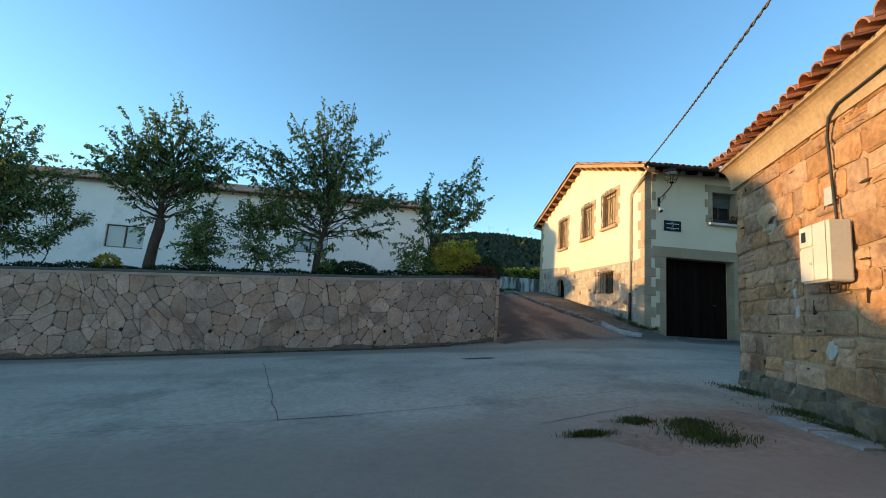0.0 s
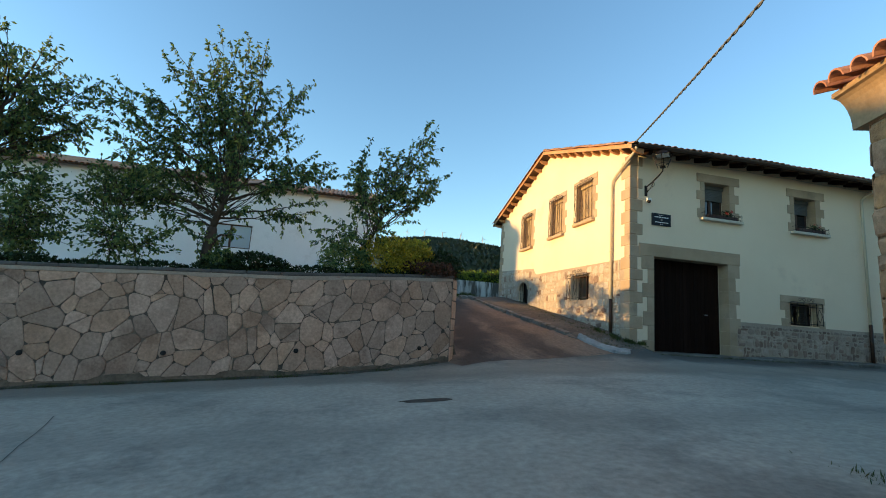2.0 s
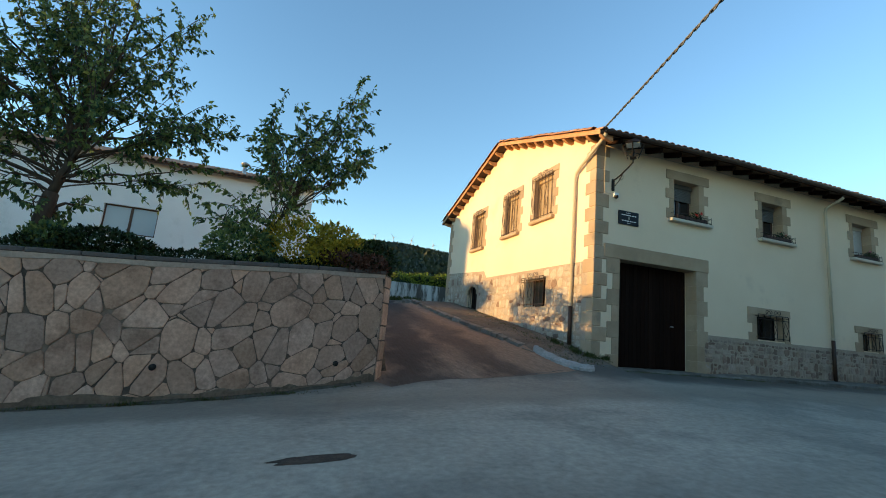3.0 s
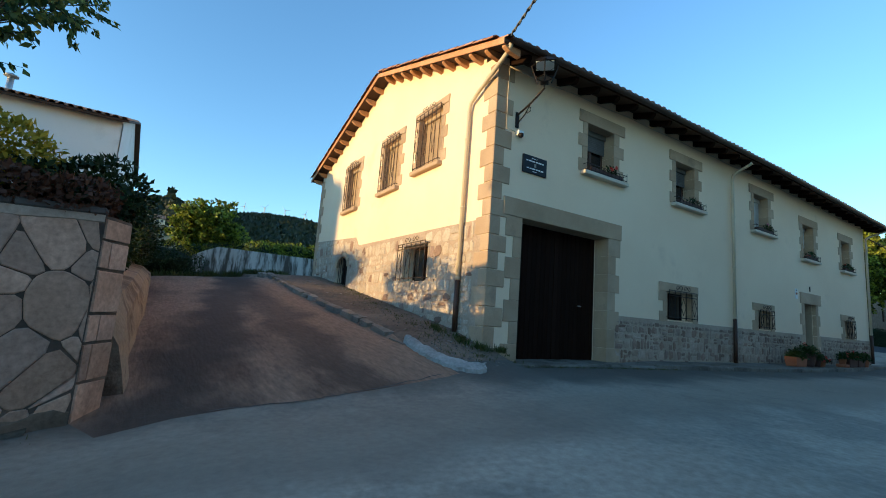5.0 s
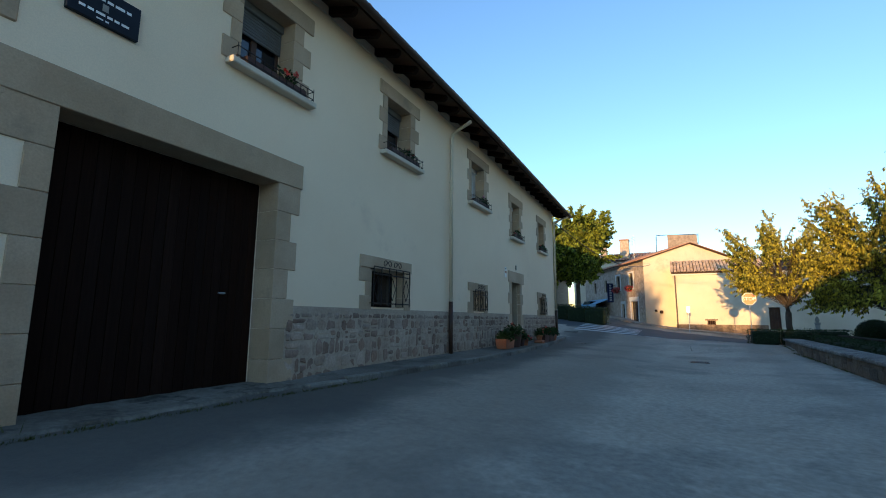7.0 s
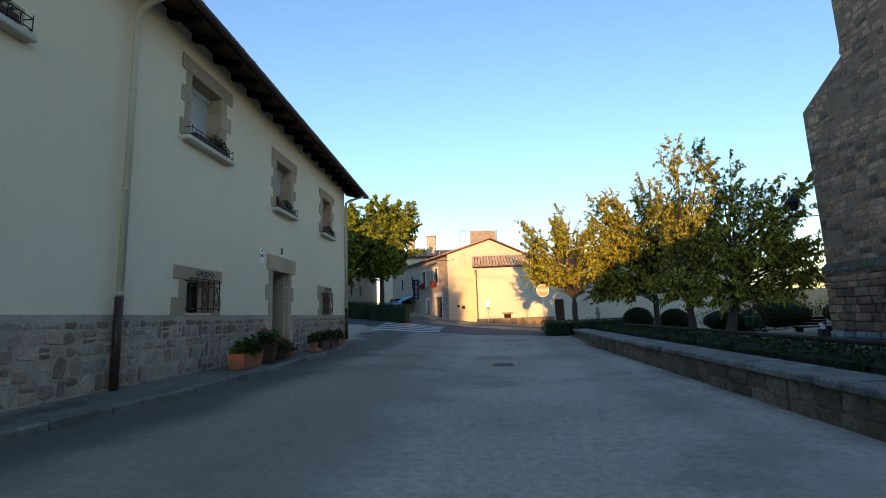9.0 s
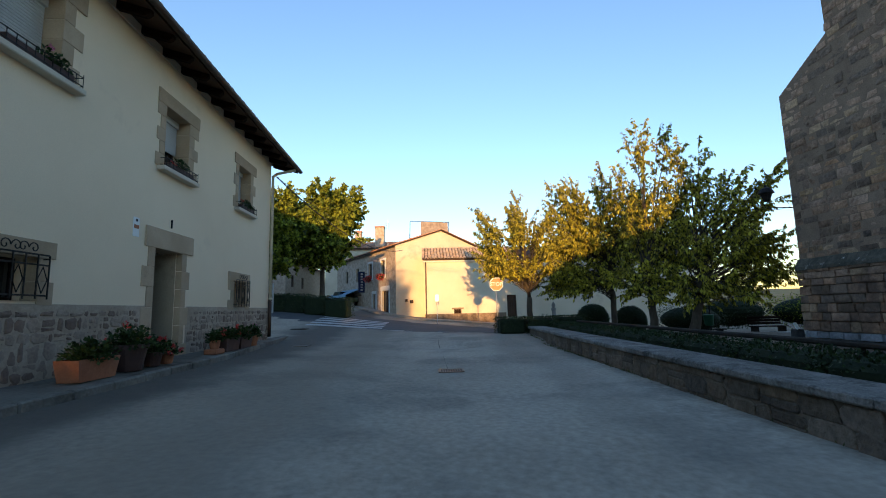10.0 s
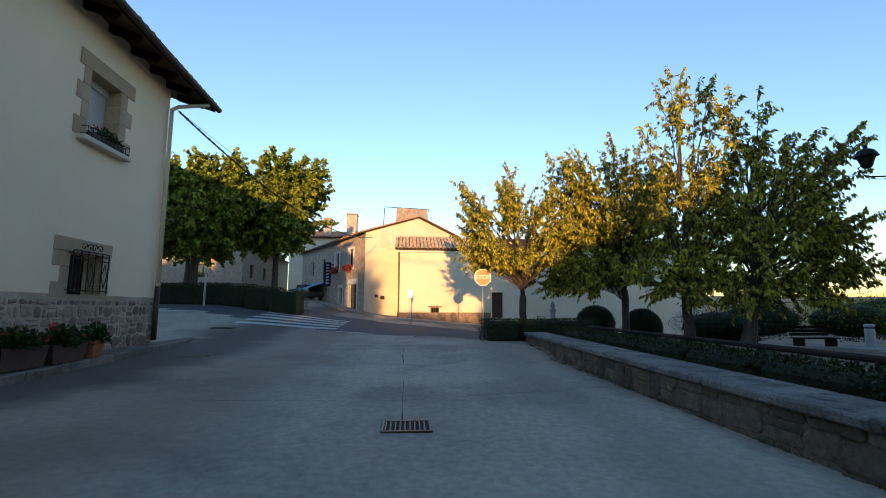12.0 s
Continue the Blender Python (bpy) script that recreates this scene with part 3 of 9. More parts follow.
# verge tiles along the gable, lying up the slope
vt = MB()
cover(vt, (0, 0, 0), (0, 0.42, 0.42 * PITCH), 0.115)
verge = vt.mesh("tile", TILE)
vt2 = MB()
cover(vt2, (0, 0, 0), (0, -0.42, 0.42 * PITCH), 0.115)
verge2 = vt2.mesh("tile", TILE)
y = EY0 + 0.3
while y < RIDGE_Y - 0.2:
    put("tile", verge, roof, Matrix.Translation((EX0 + 0.01, y, roof_z(EX0, y) + rnd.uniform(0.115, 0.150))))
    y += 0.36
y = EY1 - 0.05
while y > RIDGE_Y + 0.2:
    put("tile", verge2, roof, Matrix.Translation((EX0 + 0.01, y, roof_z(EX0, y) + rnd.uniform(0.115, 0.150))))
    y -= 0.36
# rafters: near black along the shaded street, and the small ones under the verge coloured as sunlit
x = HX0 + 0.35
while x < EX1 - 0.05:
    a = MB()
    y0, y1 = EY0 + 0.06, HY0 + 0.1
    z0, z1 = roof_z(x, y0) - 0.003, roof_z(x, y1) - 0.003
    a.prism([(x - 0.05, y0, z0), (x - 0.05, y1, z1), (x - 0.05, y1, z1 - 0.16), (x - 0.05, y0 + 0.08, z0 - 0.13), (x - 0.05, y0, z0 - 0.07)], (0.10, 0, 0))
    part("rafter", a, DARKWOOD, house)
    x += 0.72
for side in (-1, 1):
    d = 0.45
    while d < (RIDGE_Y - EY0 if side < 0 else EY1 - RIDGE_Y):
        y = RIDGE_Y + side * d
        z = roof_z(EX0, y) - 0.004
        a = MB()
        a.prism([(EX0 + 0.04, y - 0.055, z), (HX0 + 0.05, y - 0.055, z), (HX0 + 0.05, y - 0.055, z - 0.17), (EX0 + 0.16, y - 0.055, z - 0.13), (EX0 + 0.04, y - 0.055, z - 0.06)], (0, 0.11, 0))
        part("rafter", a, VERGEWOOD_SUN, house)
        d += 0.60
for ya, yb in ((EY0, RIDGE_Y), (RIDGE_Y, EY1)):
    part("verge_board", MB().prism([(EX0 - 0.024, ya, roof_z(EX0, ya) - 0.03), (EX0 - 0.024, yb, roof_z(EX0, yb) - 0.03), (EX0 - 0.024, yb, roof_z(EX0, yb) + 0.105), (EX0 - 0.024, ya, roof_z(EX0, ya) + 0.105)], (0.02, 0, 0)), VERGEWOOD_SUN, house, "verge board with the low sun put into its orange-brown")
# gutter along the street, half round
gu = MB()
n_g = 24
ring = [(math.cos(math.pi + math.pi * k / 8), math.sin(math.pi + math.pi * k / 8)) for k in range(9)]
for i in range(n_g):
    xa, xb = EX0 + 0.1 + (EX1 - EX0 - 0.05) * i / n_g, EX0 + 0.1 + (EX1 - EX0 - 0.05) * (i + 1) / n_g
    for k in range(8):
        q = []
        for xx, kk in ((xa, k), (xb, k), (xb, k + 1), (xa, k + 1)):
            c, s_ = ring[kk]
            q.append((xx, EY0 - 0.075 + 0.08 * c, roof_z(xx, EY0) + 0.092 + 0.085 * s_))
        gu.quad(*q)
        q2 = [(p[0], EY0 - 0.075 + (p[1] - EY0 + 0.075) * 0.93, roof_z(p[0], EY0) + 0.092 + (p[2] - roof_z(p[0], EY0) - 0.092) * 0.93) for p in q]
        gu.quad(*q2[::-1])
part("gutter", gu, GUTTER, house, "dark brown gutter", smooth=True)


def downpipe(pts, zs, parent, brown_to):
    up = MB().tube(pts, 0.048, 12)
    p = part("downpipe", up, PIPE, parent, "cream painted downpipe", smooth=True)
    x, y = pts[-1][0], pts[-1][1]
    part("pipe_shoe", MB().tube([(x, y, brown_to), (x, y, zs)], 0.058, 12), PIPEDARK, p, "brown protective lower pipe", smooth=True)
    for zz in (brown_to + 0.03, brown_to + 1.6, brown_to + 3.2):
        part("clip", MB().lathe([(0.056, 0), (0.062, 0.005), (0.062, 0.035), (0.056, 0.04)], (x, y, zz), 12), PIPE, p)


downpipe([(8.62, EY0 - 0.03, 7.02), (8.70, EY0 + 0.2, 6.95), (8.76, 17.45, 6.52), (8.78, 17.72, 6.38), (8.785, 17.78, 6.2), (8.785, 17.78, 2.3)], 1.05, house, 2.32)
downpipe([(18.48, EY0 - 0.02, 6.98), (18.48, EY0 + 0.1, 6.92), (18.48, 16.62, 6.80), (18.48, 16.76, 6.70), (18.48, 16.79, 6.55), (18.48, 16.79, 2.1)], 0.72, house, 2.12)
downpipe([(30.85, EY0 - 0.02, 6.84), (30.7, EY0 + 0.15, 6.75), (30.36, 16.7, 6.55), (30.24, 16.79, 6.42), (30.24, 16.79, 6.2), (30.24, 16.79, 2.1)], 0.90, house, 2.12)


# dressed stone: quoins, surrounds, lintels, sills
def block(name, fr, u0, u1, z0, z1, proud=0.03, inset=0.06, mt=DRESSED, parent=house, c=0.008):
    b = MB().cbox(0, u1 - u0, -proud, inset, 0, z1 - z0, c)
    return put(name, b.mesh(name, mt), parent, fr @ Matrix.Translation((u0, 0, z0)))


def jambs(fr, h, z0, z1, side, narrow, wide, hh, first=0, deep=0.22, lip=0.008):
    """A column of long and short stones beside an opening; side: -1 or 1."""
    z, k = z0, first
    n = max(2, round((z1 - z0) / hh))
    hh = (z1 - z0) / n
    for i in range(n):
        w = wide if k % 2 == 0 else narrow
        w *= rnd.uniform(0.93, 1.07)
        if side < 0:
            block("quoin", fr, h - w, h + lip, z + 0.0015, z + hh - 0.0015, 0.018, deep)
        else:
            block("quoin", fr, h - lip, h + w, z + 0.0015, z + hh - 0.0015, 0.018, deep)
        z += hh
        k += 1


# corner of the house: blocks that wrap both faces
z, k = 0.62, 0
while z < 6.95:
    hh = 0.38 * rnd.uniform(0.92, 1.08)
    z2 = min(z + hh, 7.05)
    a, b = (0.46, 0.27) if k % 2 == 0 else (0.27, 0.46)
    q = MB().cbox(HX0 - 0.022, HX0 + a, HY0 - 0.022, HY0 + b, z + 0.004, z2 - 0.004, 0.014)
    put("quoin", q.mesh("quoin", DRESSED), house)
    z, k = z2, k + 1
z, k = 3.1, 0
while z < 6.7:
    b = 0.5 if k % 2 == 0 else 0.3
    q = MB().cbox(HX0 - 0.03, HX0 + 0.2, HY1 - b, HY1 + 0.02, z + 0.004, z + 0.38, 0.014)
    put("quoin", q.mesh("quoin", DRESSED), house)
    z, k = z + 0.384, k + 1
# garage
g0, g1, gz0, gz1 = GARAGE
block("lintel", SOUTH, 9.20, 13.06, gz1 - 0.008, 4.13, 0.034, 0.395)
jambs(SOUTH, g0, 0.62, gz1, -1, 0.24, 0.42, 0.42, deep=0.395)
jambs(SOUTH, g1, 0.62, gz1, 1, 0.27, 0.46, 0.42, deep=0.395)
# windows of the upper floor on the street
for (u0, u1, z0, z1), send in zip(UPPER, SILL_END):
    block("lintel", SOUTH, u0 - 0.30, u1 + 0.42, z1 - 0.006, z1 + 0.29, 0.03, 0.33)
    jambs(SOUTH, u0, z0, z1, -1, 0.17, 0.30, 0.29, deep=0.33)
    jambs(SOUTH, u1, z0, z1, 1, 0.22, 0.40, 0.29, deep=0.33)
    block("sill", SOUTH, u0 - 0.22, u1 + send, z0 - 0.095, z0, 0.16, 0.25, PALESILL, c=0.015)
for u0, u1, z0, z1 in LOWER:
    block("lintel", SOUTH, u0 - 0.38, u1 + 0.26, z1, z1 + 0.24)
    jambs(SOUTH, u0, z0 - 0.06, z1, -1, 0.20, 0.38, 0.28)
    jambs(SOUTH, u1, z0 - 0.06, z1, 1, 0.18, 0.26, 0.28)
block("lintel", SOUTH, 23.36, 25.16, 3.012, 3.42, 0.034, 0.37)
jambs(SOUTH, DOOR[0], 0.66, 3.02, -1, 0.22, 0.36, 0.40, deep=0.12)
jambs(SOUTH, DOOR[1], 0.66, 3.02, 1, 0.20, 0.34, 0.40, deep=0.12, lip=0.003)
REVEAL = surf("reveal_plaster", (0.33, 0.26, 0.175), (0.40, 0.32, 0.225), 0.9, 0.92, 0.12, 30, 0.4, 30, c3=(0.27, 0.21, 0.15), s3=0.9, t3=0.55)
rv_ = MB().box(DOOR[0], DOOR[0] + 0.02, 0.13, 0.86, 0.66, 3.008, at=SOUTH).box(DOOR[1] - 0.02, DOOR[1], 0.125, 0.86, 0.66, 3.008, at=SOUTH).box(DOOR[0] + 0.02, DOOR[1] - 0.02, 0.38, 0.86, 2.98, 3.008, at=SOUTH)
part("door_reveal", rv_, REVEAL, house, "plain plastered tan door reveal")
for u0, u1, z0, z1 in GABLE_UP:
    block("lintel", WEST, u0 - 0.26, u1 + 0.30, z1, z1 + 0.20)
    jambs(WEST, u0, z0, z1, -1, 0.14, 0.26, 0.32)
    jambs(WEST, u1, z0, z1, 1, 0.16, 0.30, 0.32)
    block("sill", WEST, u0 - 0.16, u1 + 0.14, z0 - 0.12, z0, 0.15, 0.30, DRESSED, c=0.02)
# arch stones of the cellar opening
au = (ARCH[0] + ARCH[1]) / 2
for k in range(7):
    t0, t1 = math.pi * k / 7 + 0.02, math.pi * (k + 1) / 7 - 0.02
    pts = []
    for r, t in ((0.52, t0), (0.74, t0), (0.74, t1), (0.52, t1)):
        pts.append(WEST @ Vector((au + r * math.cos(t), -0.03, 3.02 + 0.75 * r * math.sin(t))))
    part("arch_stone", MB().prism(pts, (0.09, 0, 0)), DRESSED, house)


# joinery
TANBLIND = surf("tan_blind", (0.40, 0.29, 0.17), (0.46, 0.34, 0.21), 2, 0.6, 0.08, 30, 0.0)

def casement(fr, h, parent, mt, deep=0.26, glass=GLASS, blind=0.0, blind_mt=None, name="window", label=""):
    u0, u1, z0, z1 = h
    t = 0.06
    w = MB()
    w.cbox(u0, u0 + t, deep, deep + 0.06, z0, z1, 0.006, at=fr)
    w.cbox(u1 - t, u1, deep, deep + 0.06, z0, z1, 0.006, at=fr)
    w.cbox(u0 + t, u1 - t, deep, deep + 0.06, z1 - t, z1, 0.006, at=fr)
    w.cbox(u0 + t, u1 - t, deep, deep + 0.06, z0, z0 + t, 0.006, at=fr)
    um = (u0 + u1) / 2
    w.cbox(um - 0.05, um + 0.05, deep - 0.01, deep + 0.05, z0 + t, z1 - t, 0.006, at=fr)
    ob = part(name, w, mt, parent, label)
    for a, b in ((u0 + t, um - 0.05), (um + 0.05, u1 - t)):
        part("pane", MB().box(a, b, deep + 0.025, deep + 0.035, z0 + t, z1 - t, at=fr), glass, ob)
    if blind > 0:
        bl = MB()
        zb = z1 - blind * (z1 - z0)
        part("blind_box", MB().cbox(u0, u1, deep - 0.10, deep - 0.03, z1 - 0.14, z1 - 0.002, 0.01, at=fr), blind_mt, ob)
        rows = [(deep - 0.035, z1 - 0.14)]
        zz = z1 - 0.14
        while zz > zb + 0.01:
            rows += [(deep - 0.055, zz - 0.006), (deep - 0.055, zz - 0.040), (deep - 0.043, zz - 0.046)]
            zz -= 0.05
        rows += [(deep - 0.035, zz)]
        n0 = len(rows)
        bl.add([fr @ Vector((uu, d_, z_)) for uu in (u0 + 0.015, u1 - 0.015) for d_, z_ in rows], [(i, i + 1, n0 + i + 1, n0 + i) for i in range(n0 - 1)])
        part("roller_blind", bl, blind_mt, ob, "lowered slatted roller blind")
    return ob


def scrolls(mb, fr, u0, u1, z, d):
    n = max(2, round((u1 - u0) / 0.34))
    for i in range(n):
        uc = u0 + (u1 - u0) * (i + 0.5) / n
        for s in (-1, 1):
            pts = []
            for k in range(14):
                a = k / 13 * 2.2 * math.pi
                r = 0.085 * (1 - k / 16)
                pts.append(fr @ Vector((uc + s * (0.085 - r * math.cos(a)), -d, z + 0.02 + 0.06 + r * math.sin(a))))
            mb.tube(pts, 0.008, 5, caps=False)


def grille(fr, h, parent, out=0.10, over=0.05, top=True, bars=5, name="window_grille", mt=None):
    u0, u1, z0, z1 = h[0] - over, h[1] + over, h[2] + 0.02, h[3] + 0.03
    g = MB()
    for z in (z0 + 0.05, z1 - 0.14, z1):
        g.cbox(u0, u1, -out - 0.006, -out + 0.006, z - 0.012, z + 0.012, 0.003, at=fr)
    for i in range(bars + 1):
        u = u0 + (u1 - u0) * i / bars
        g.cbox(u - 0.009, u + 0.009, -out - 0.014, -out + 0.004, z0, z1, 0.003, at=fr)
        if i in (0, bars):
            for z in (z0 + 0.05, z1 - 0.05):
                g.cbox(u - 0.008, u + 0.008, -out, 0.04, z - 0.008, z + 0.008, 0.003, at=fr)
    # twisted diamonds between the bars
    for i in range(bars):
        uc = u0 + (u1 - u0) * (i + 0.5) / bars
        zc, hw, hh = (z0 + z1) / 2 - 0.04, (u1 - u0) / bars * 0.42, (z1 - z0) * 0.30
        if i % 2 == 0:
            ring_pts = [(uc, zc - hh), (uc + hw, zc), (uc, zc + hh), (uc - hw, zc), (uc, zc - hh)]
            g.tube([fr @ Vector((a, -out, b)) for a, b in ring_pts], 0.008, 5)
    if top:
        scrolls(g, fr, u0 + 0.22 * (u1 - u0), u1 - 0.22 * (u1 - u0), z1, out)
    return part(name, g, mt or IRON, parent, "wrought-iron grille with scrolled top")


for i, h in enumerate(UPPER):
    blind, bmt = ((0.42, SHUTTER), (0.40, SHUTTER), (0.80, SHUTTERW), (0.58, SHUTTERW), (0.84, SHUTTERW))[i]
    w = casement(SOUTH, h, house, FRAMEWOOD, 0.34, GLASS, blind, bmt, "window", "brown wooden casement window in a stone surround")
    u0, u1, z0 = h[0] - 0.14, h[1] + SILL_END[i] - 0.08, h[2]
    r = MB()
    for z in (z0 + 0.03, z0 + 0.17):
        r.cbox(u0, u1, -0.155, -0.143, z - 0.006, z + 0.006, 0.002, at=SOUTH)
        for uu in (u0, u1):
            r.cbox(uu - 0.006, uu + 0.006, -0.155, 0.0, z - 0.006, z + 0.006, 0.002, at=SOUTH)
    nb = 10
    for k in range(nb + 1):
        uu = u0 + (u1 - u0) * k / nb
        r.cbox(uu - 0.005, uu + 0.005, -0.154, -0.144, z0, z0 + 0.17 + (0.05 if k in (0, nb) else 0), 0.002, at=SOUTH)
    part("sill_railing", r, IRON, w, "small black iron sill railing")
# Near-black frames: the shade inside these low openings is put into the wood.
for h in LOWER:
    w = casement(SOUTH, h, house, DARKWOOD, 0.32, GLASS, name="window", label="small dark barred window")
    grille(SOUTH, h, w, bars=5)
for h in GABLE_UP:
    w = casement(WEST, h, house, FRAMEWOOD, 0.24, GLASS, 0.97, TANBLIND, name="window", label="tall brown window behind an iron grille")
    grille(WEST, h, w, 0.10, 0.06, bars=6, mt=BROWNIRON)
for h in GABLE_LOW:
    w = casement(WEST, h, house, DARKWOOD, 0.32, GLASS, name="window", label="dark barred cellar window")
    grille(WEST, h, w, 0.14, 0.08, bars=6, mt=BROWNIRON)
ar = MB().box(ARCH[0], ARCH[1], 0.25, 0.29, ARCH[2], ARCH[3], at=WEST)
hatch = part("cellar_hatch", ar, DARKWOOD, house, "dark arched cellar opening")
gr = MB()
for k in range(6):
    uu = ARCH[0] + 0.1 + 0.18 * k
    gr.cbox(uu - 0.009, uu + 0.009, 0.06, 0.078, ARCH[2], ARCH[3] - 0.04, 0.003, at=WEST)
part("bars", gr, IRON, hatch)
# garage door: two leaves of upright boards
gd = part("garage_door", MB().box(g0, g1, 0.43, 0.45, 0.62, gz1, at=SOUTH), DARKWOOD, house, "dark brown boarded two-leaf garage door")
u, i = g0 + 0.01, 0
while u < g1 - 0.02:
    w = min(0.1415, g1 - u)
    b = MB().cbox(u + 0.003, u + w - 0.003, 0.412 - (0.010 if i == 10 else 0), 0.43, 0.70, gz1 - 0.005, 0.005, at=SOUTH)
    part("board", b, DARKWOOD, gd)
    u, i = u + w, i + 1
part("handle", MB().cbox(11.98, 12.08, 0.36, 0.412, 2.00, 2.025, 0.008, at=SOUTH), STEEL, gd, "small metal pull handle")
# house door, deep in its reveal; its near-black wood stands in for the recess's shade
hd = part("door", MB().box(DOOR[0] + 0.02, DOOR[1] - 0.02, 0.82, 0.86, 0.7, 3.00, at=SOUTH), DARKWOOD, house, "panelled wooden house door, near black for the shade of its recess")
for a, b, c, d in ((23.78, 24.17, 0.95, 1.6), (24.25, 24.64, 0.95, 1.6), (23.78, 24.17, 1.7, 2.9), (24.25, 24.64, 1.7, 2.9)):
    part("panel", MB().cbox(a, b, 0.80, 0.82, c, d, 0.02, at=SOUTH), DARKWOOD, hd)
part("knob", MB().lathe([(0.012, 0), (0.03, 0.01), (0.035, 0.03), (0.02, 0.05)], SOUTH @ Vector((24.2, 0.75, 1.72)), 12), STEEL, hd)
part("threshold", MB().cbox(DOOR[0] + 0.02, DOOR[1] - 0.02, -0.24, 0.80, 0.62, 0.80, 0.02, at=SOUTH), PAVING, house, "worn stone doorstep")

# rubble base: a mortar skin with the stones set in it
base_top_s = 1.86


def base_top_w(u):
    return 3.60 + 0.012 * (-u - 17.0) + 0.30 * step(24.0, 24.3, -u) + 0.05 * max(0.0, -u - 24.3)


def skin(mb):
    return part("plinth", mb, MORTAR, house, "rubble stone base in pale mortar")


us = [-HY1, ARCH[0], ARCH[1], -24.3, -24.0, -20.62, -19.30, -17.1]
sk = MB()
for a, b in zip(us, us[1:]):
    lo = ARCH[3] if a == ARCH[0] else 0.6
    pts = [(a, lo), (b, lo), (b, base_top_w(b)), (a, base_top_w(a))]
    if a == -20.62:
        for p in ([(a, 0.6), (b, 0.6), (b, 2.36), (a, 2.36)], [(a, 3.32), (b, 3.32), (b, base_top_w(b)), (a, base_top_w(a))]):
            skin(MB().prism([WEST @ Vector((q[0], -0.012, q[1])) for q in p], (0.011, 0, 0)))
        continue
    skin(MB().prism([WEST @ Vector((q[0], -0.012, q[1])) for q in pts], (0.011, 0, 0)))
for a, b in ((DOOR[1] + 0.26, HX1 + 0.012), (12.86, DOOR[0] - 0.22)):
    hs = [h for h in LOWER if a < h[0] < b]
    sk = MB()
    holed(sk, SOUTH @ Matrix.Translation((0, -0.012, 0)), a, b, 0.4, base_top_s, hs, 0.012, back=False)
    sk.quad(SOUTH @ Vector((a, -0.012, base_top_s)), SOUTH @ Vector((b, -0.012, base_top_s)), SOUTH @ Vector((b, 0, base_top_s)), SOUTH @ Vector((a, 0, base_top_s)))
    plinth = skin(sk)

# ---- garden wall of split flagstones ----
def voronoi(w, h, cell, seed, jit=0.42, vary=0.0):
    """Random flat cells that fill w x h: lists of (u, z)."""
    r = random.Random(seed)
    nu, nz = round(w / cell), round(h / cell)
    pts = {}
    for i in range(-3, nu + 3):
        for k in range(-3, nz + 3):
            pts[i, k] = ((i + 0.5 + r.uniform(-jit, jit)) * w / nu, (k + 0.5 + r.uniform(-jit, jit)) * h / nz, vary * cell * cell * r.uniform(-1, 1))
    cells = []
    for i in range(-1, nu + 1):
        for k in range(-1, nz + 1):
            c = pts[i, k]
            poly = [(0, 0), (w, 0), (w, h), (0, h)]
            for di in range(-2, 3):
                for dk in range(-2, 3):
                    if (di or dk) and (i + di, k + dk) in pts:
                        o = pts[i + di, k + dk]
                        dx, dy = o[0] - c[0], o[1] - c[1]
                        sh_ = 0.5 + (c[2] - o[2]) / (2 * max(1e-6, dx * dx + dy * dy))
                        mx, my = c[0] + sh_ * dx, c[1] + sh_ * dy
                        out = []
                        for a, b in zip(poly, poly[1:] + poly[:1]):
                            da, db = (a[0] - mx) * dx + (a[1] - my) * dy, (b[0] - mx) * dx + (b[1] - my) * dy
                            if da <= 0:
                                out.append(a)
                            if da * db < 0:
                                t = da / (da - db)
                                out.append((a[0] + t * (b[0] - a[0]), a[1] + t * (b[1] - a[1])))
                        poly = out
                        if len(poly) < 3:
                            break
                if len(poly) < 3:
                    break
            if len(poly) >= 3:
                cells.append(poly)
    return cells


def inset(poly, d):
    """Moves every edge of a convex outline inwards by d."""
    n, out = len(poly), []
    for i in range(n):
        p, a, b = poly[i], poly[i - 1], poly[(i + 1) % n]
        u = Vector((p[0] - a[0], p[1] - a[1])).normalized()
        v = Vector((b[0] - p[0], b[1] - p[1])).normalized()
        nu, nv = Vector((-u.y, u.x)), Vector((-v.y, v.x))
        m = nu + nv
        k = d / max(0.35, m.dot(nu)) if m.length > 1e-6 else 0
        out.append((p[0] + m.x * k, p[1] + m.y * k))
    return out


def tidy(poly, least=0.035):
    """Drops the shortest edges of an outline."""
    out = []
    for p in poly:
        if not out or math.hypot(p[0] - out[-1][0], p[1] - out[-1][1]) > least:
            out.append(p)
    while len(out) > 3 and math.hypot(out[0][0] - out[-1][0], out[0][1] - out[-1][1]) <= least:
        out.pop()
    return out


def rounded(poly, k):
    """Breaks each corner of an outline off, for worn stones."""
    out = []
    for i, p in enumerate(poly):
        a, b = poly[i - 1], poly[(i + 1) % len(poly)]
        out.append((p[0] + (a[0] - p[0]) * k, p[1] + (a[1] - p[1]) * k))
        out.append((p[0] + (b[0] - p[0]) * k, p[1] + (b[1] - p[1]) * k))
    return out


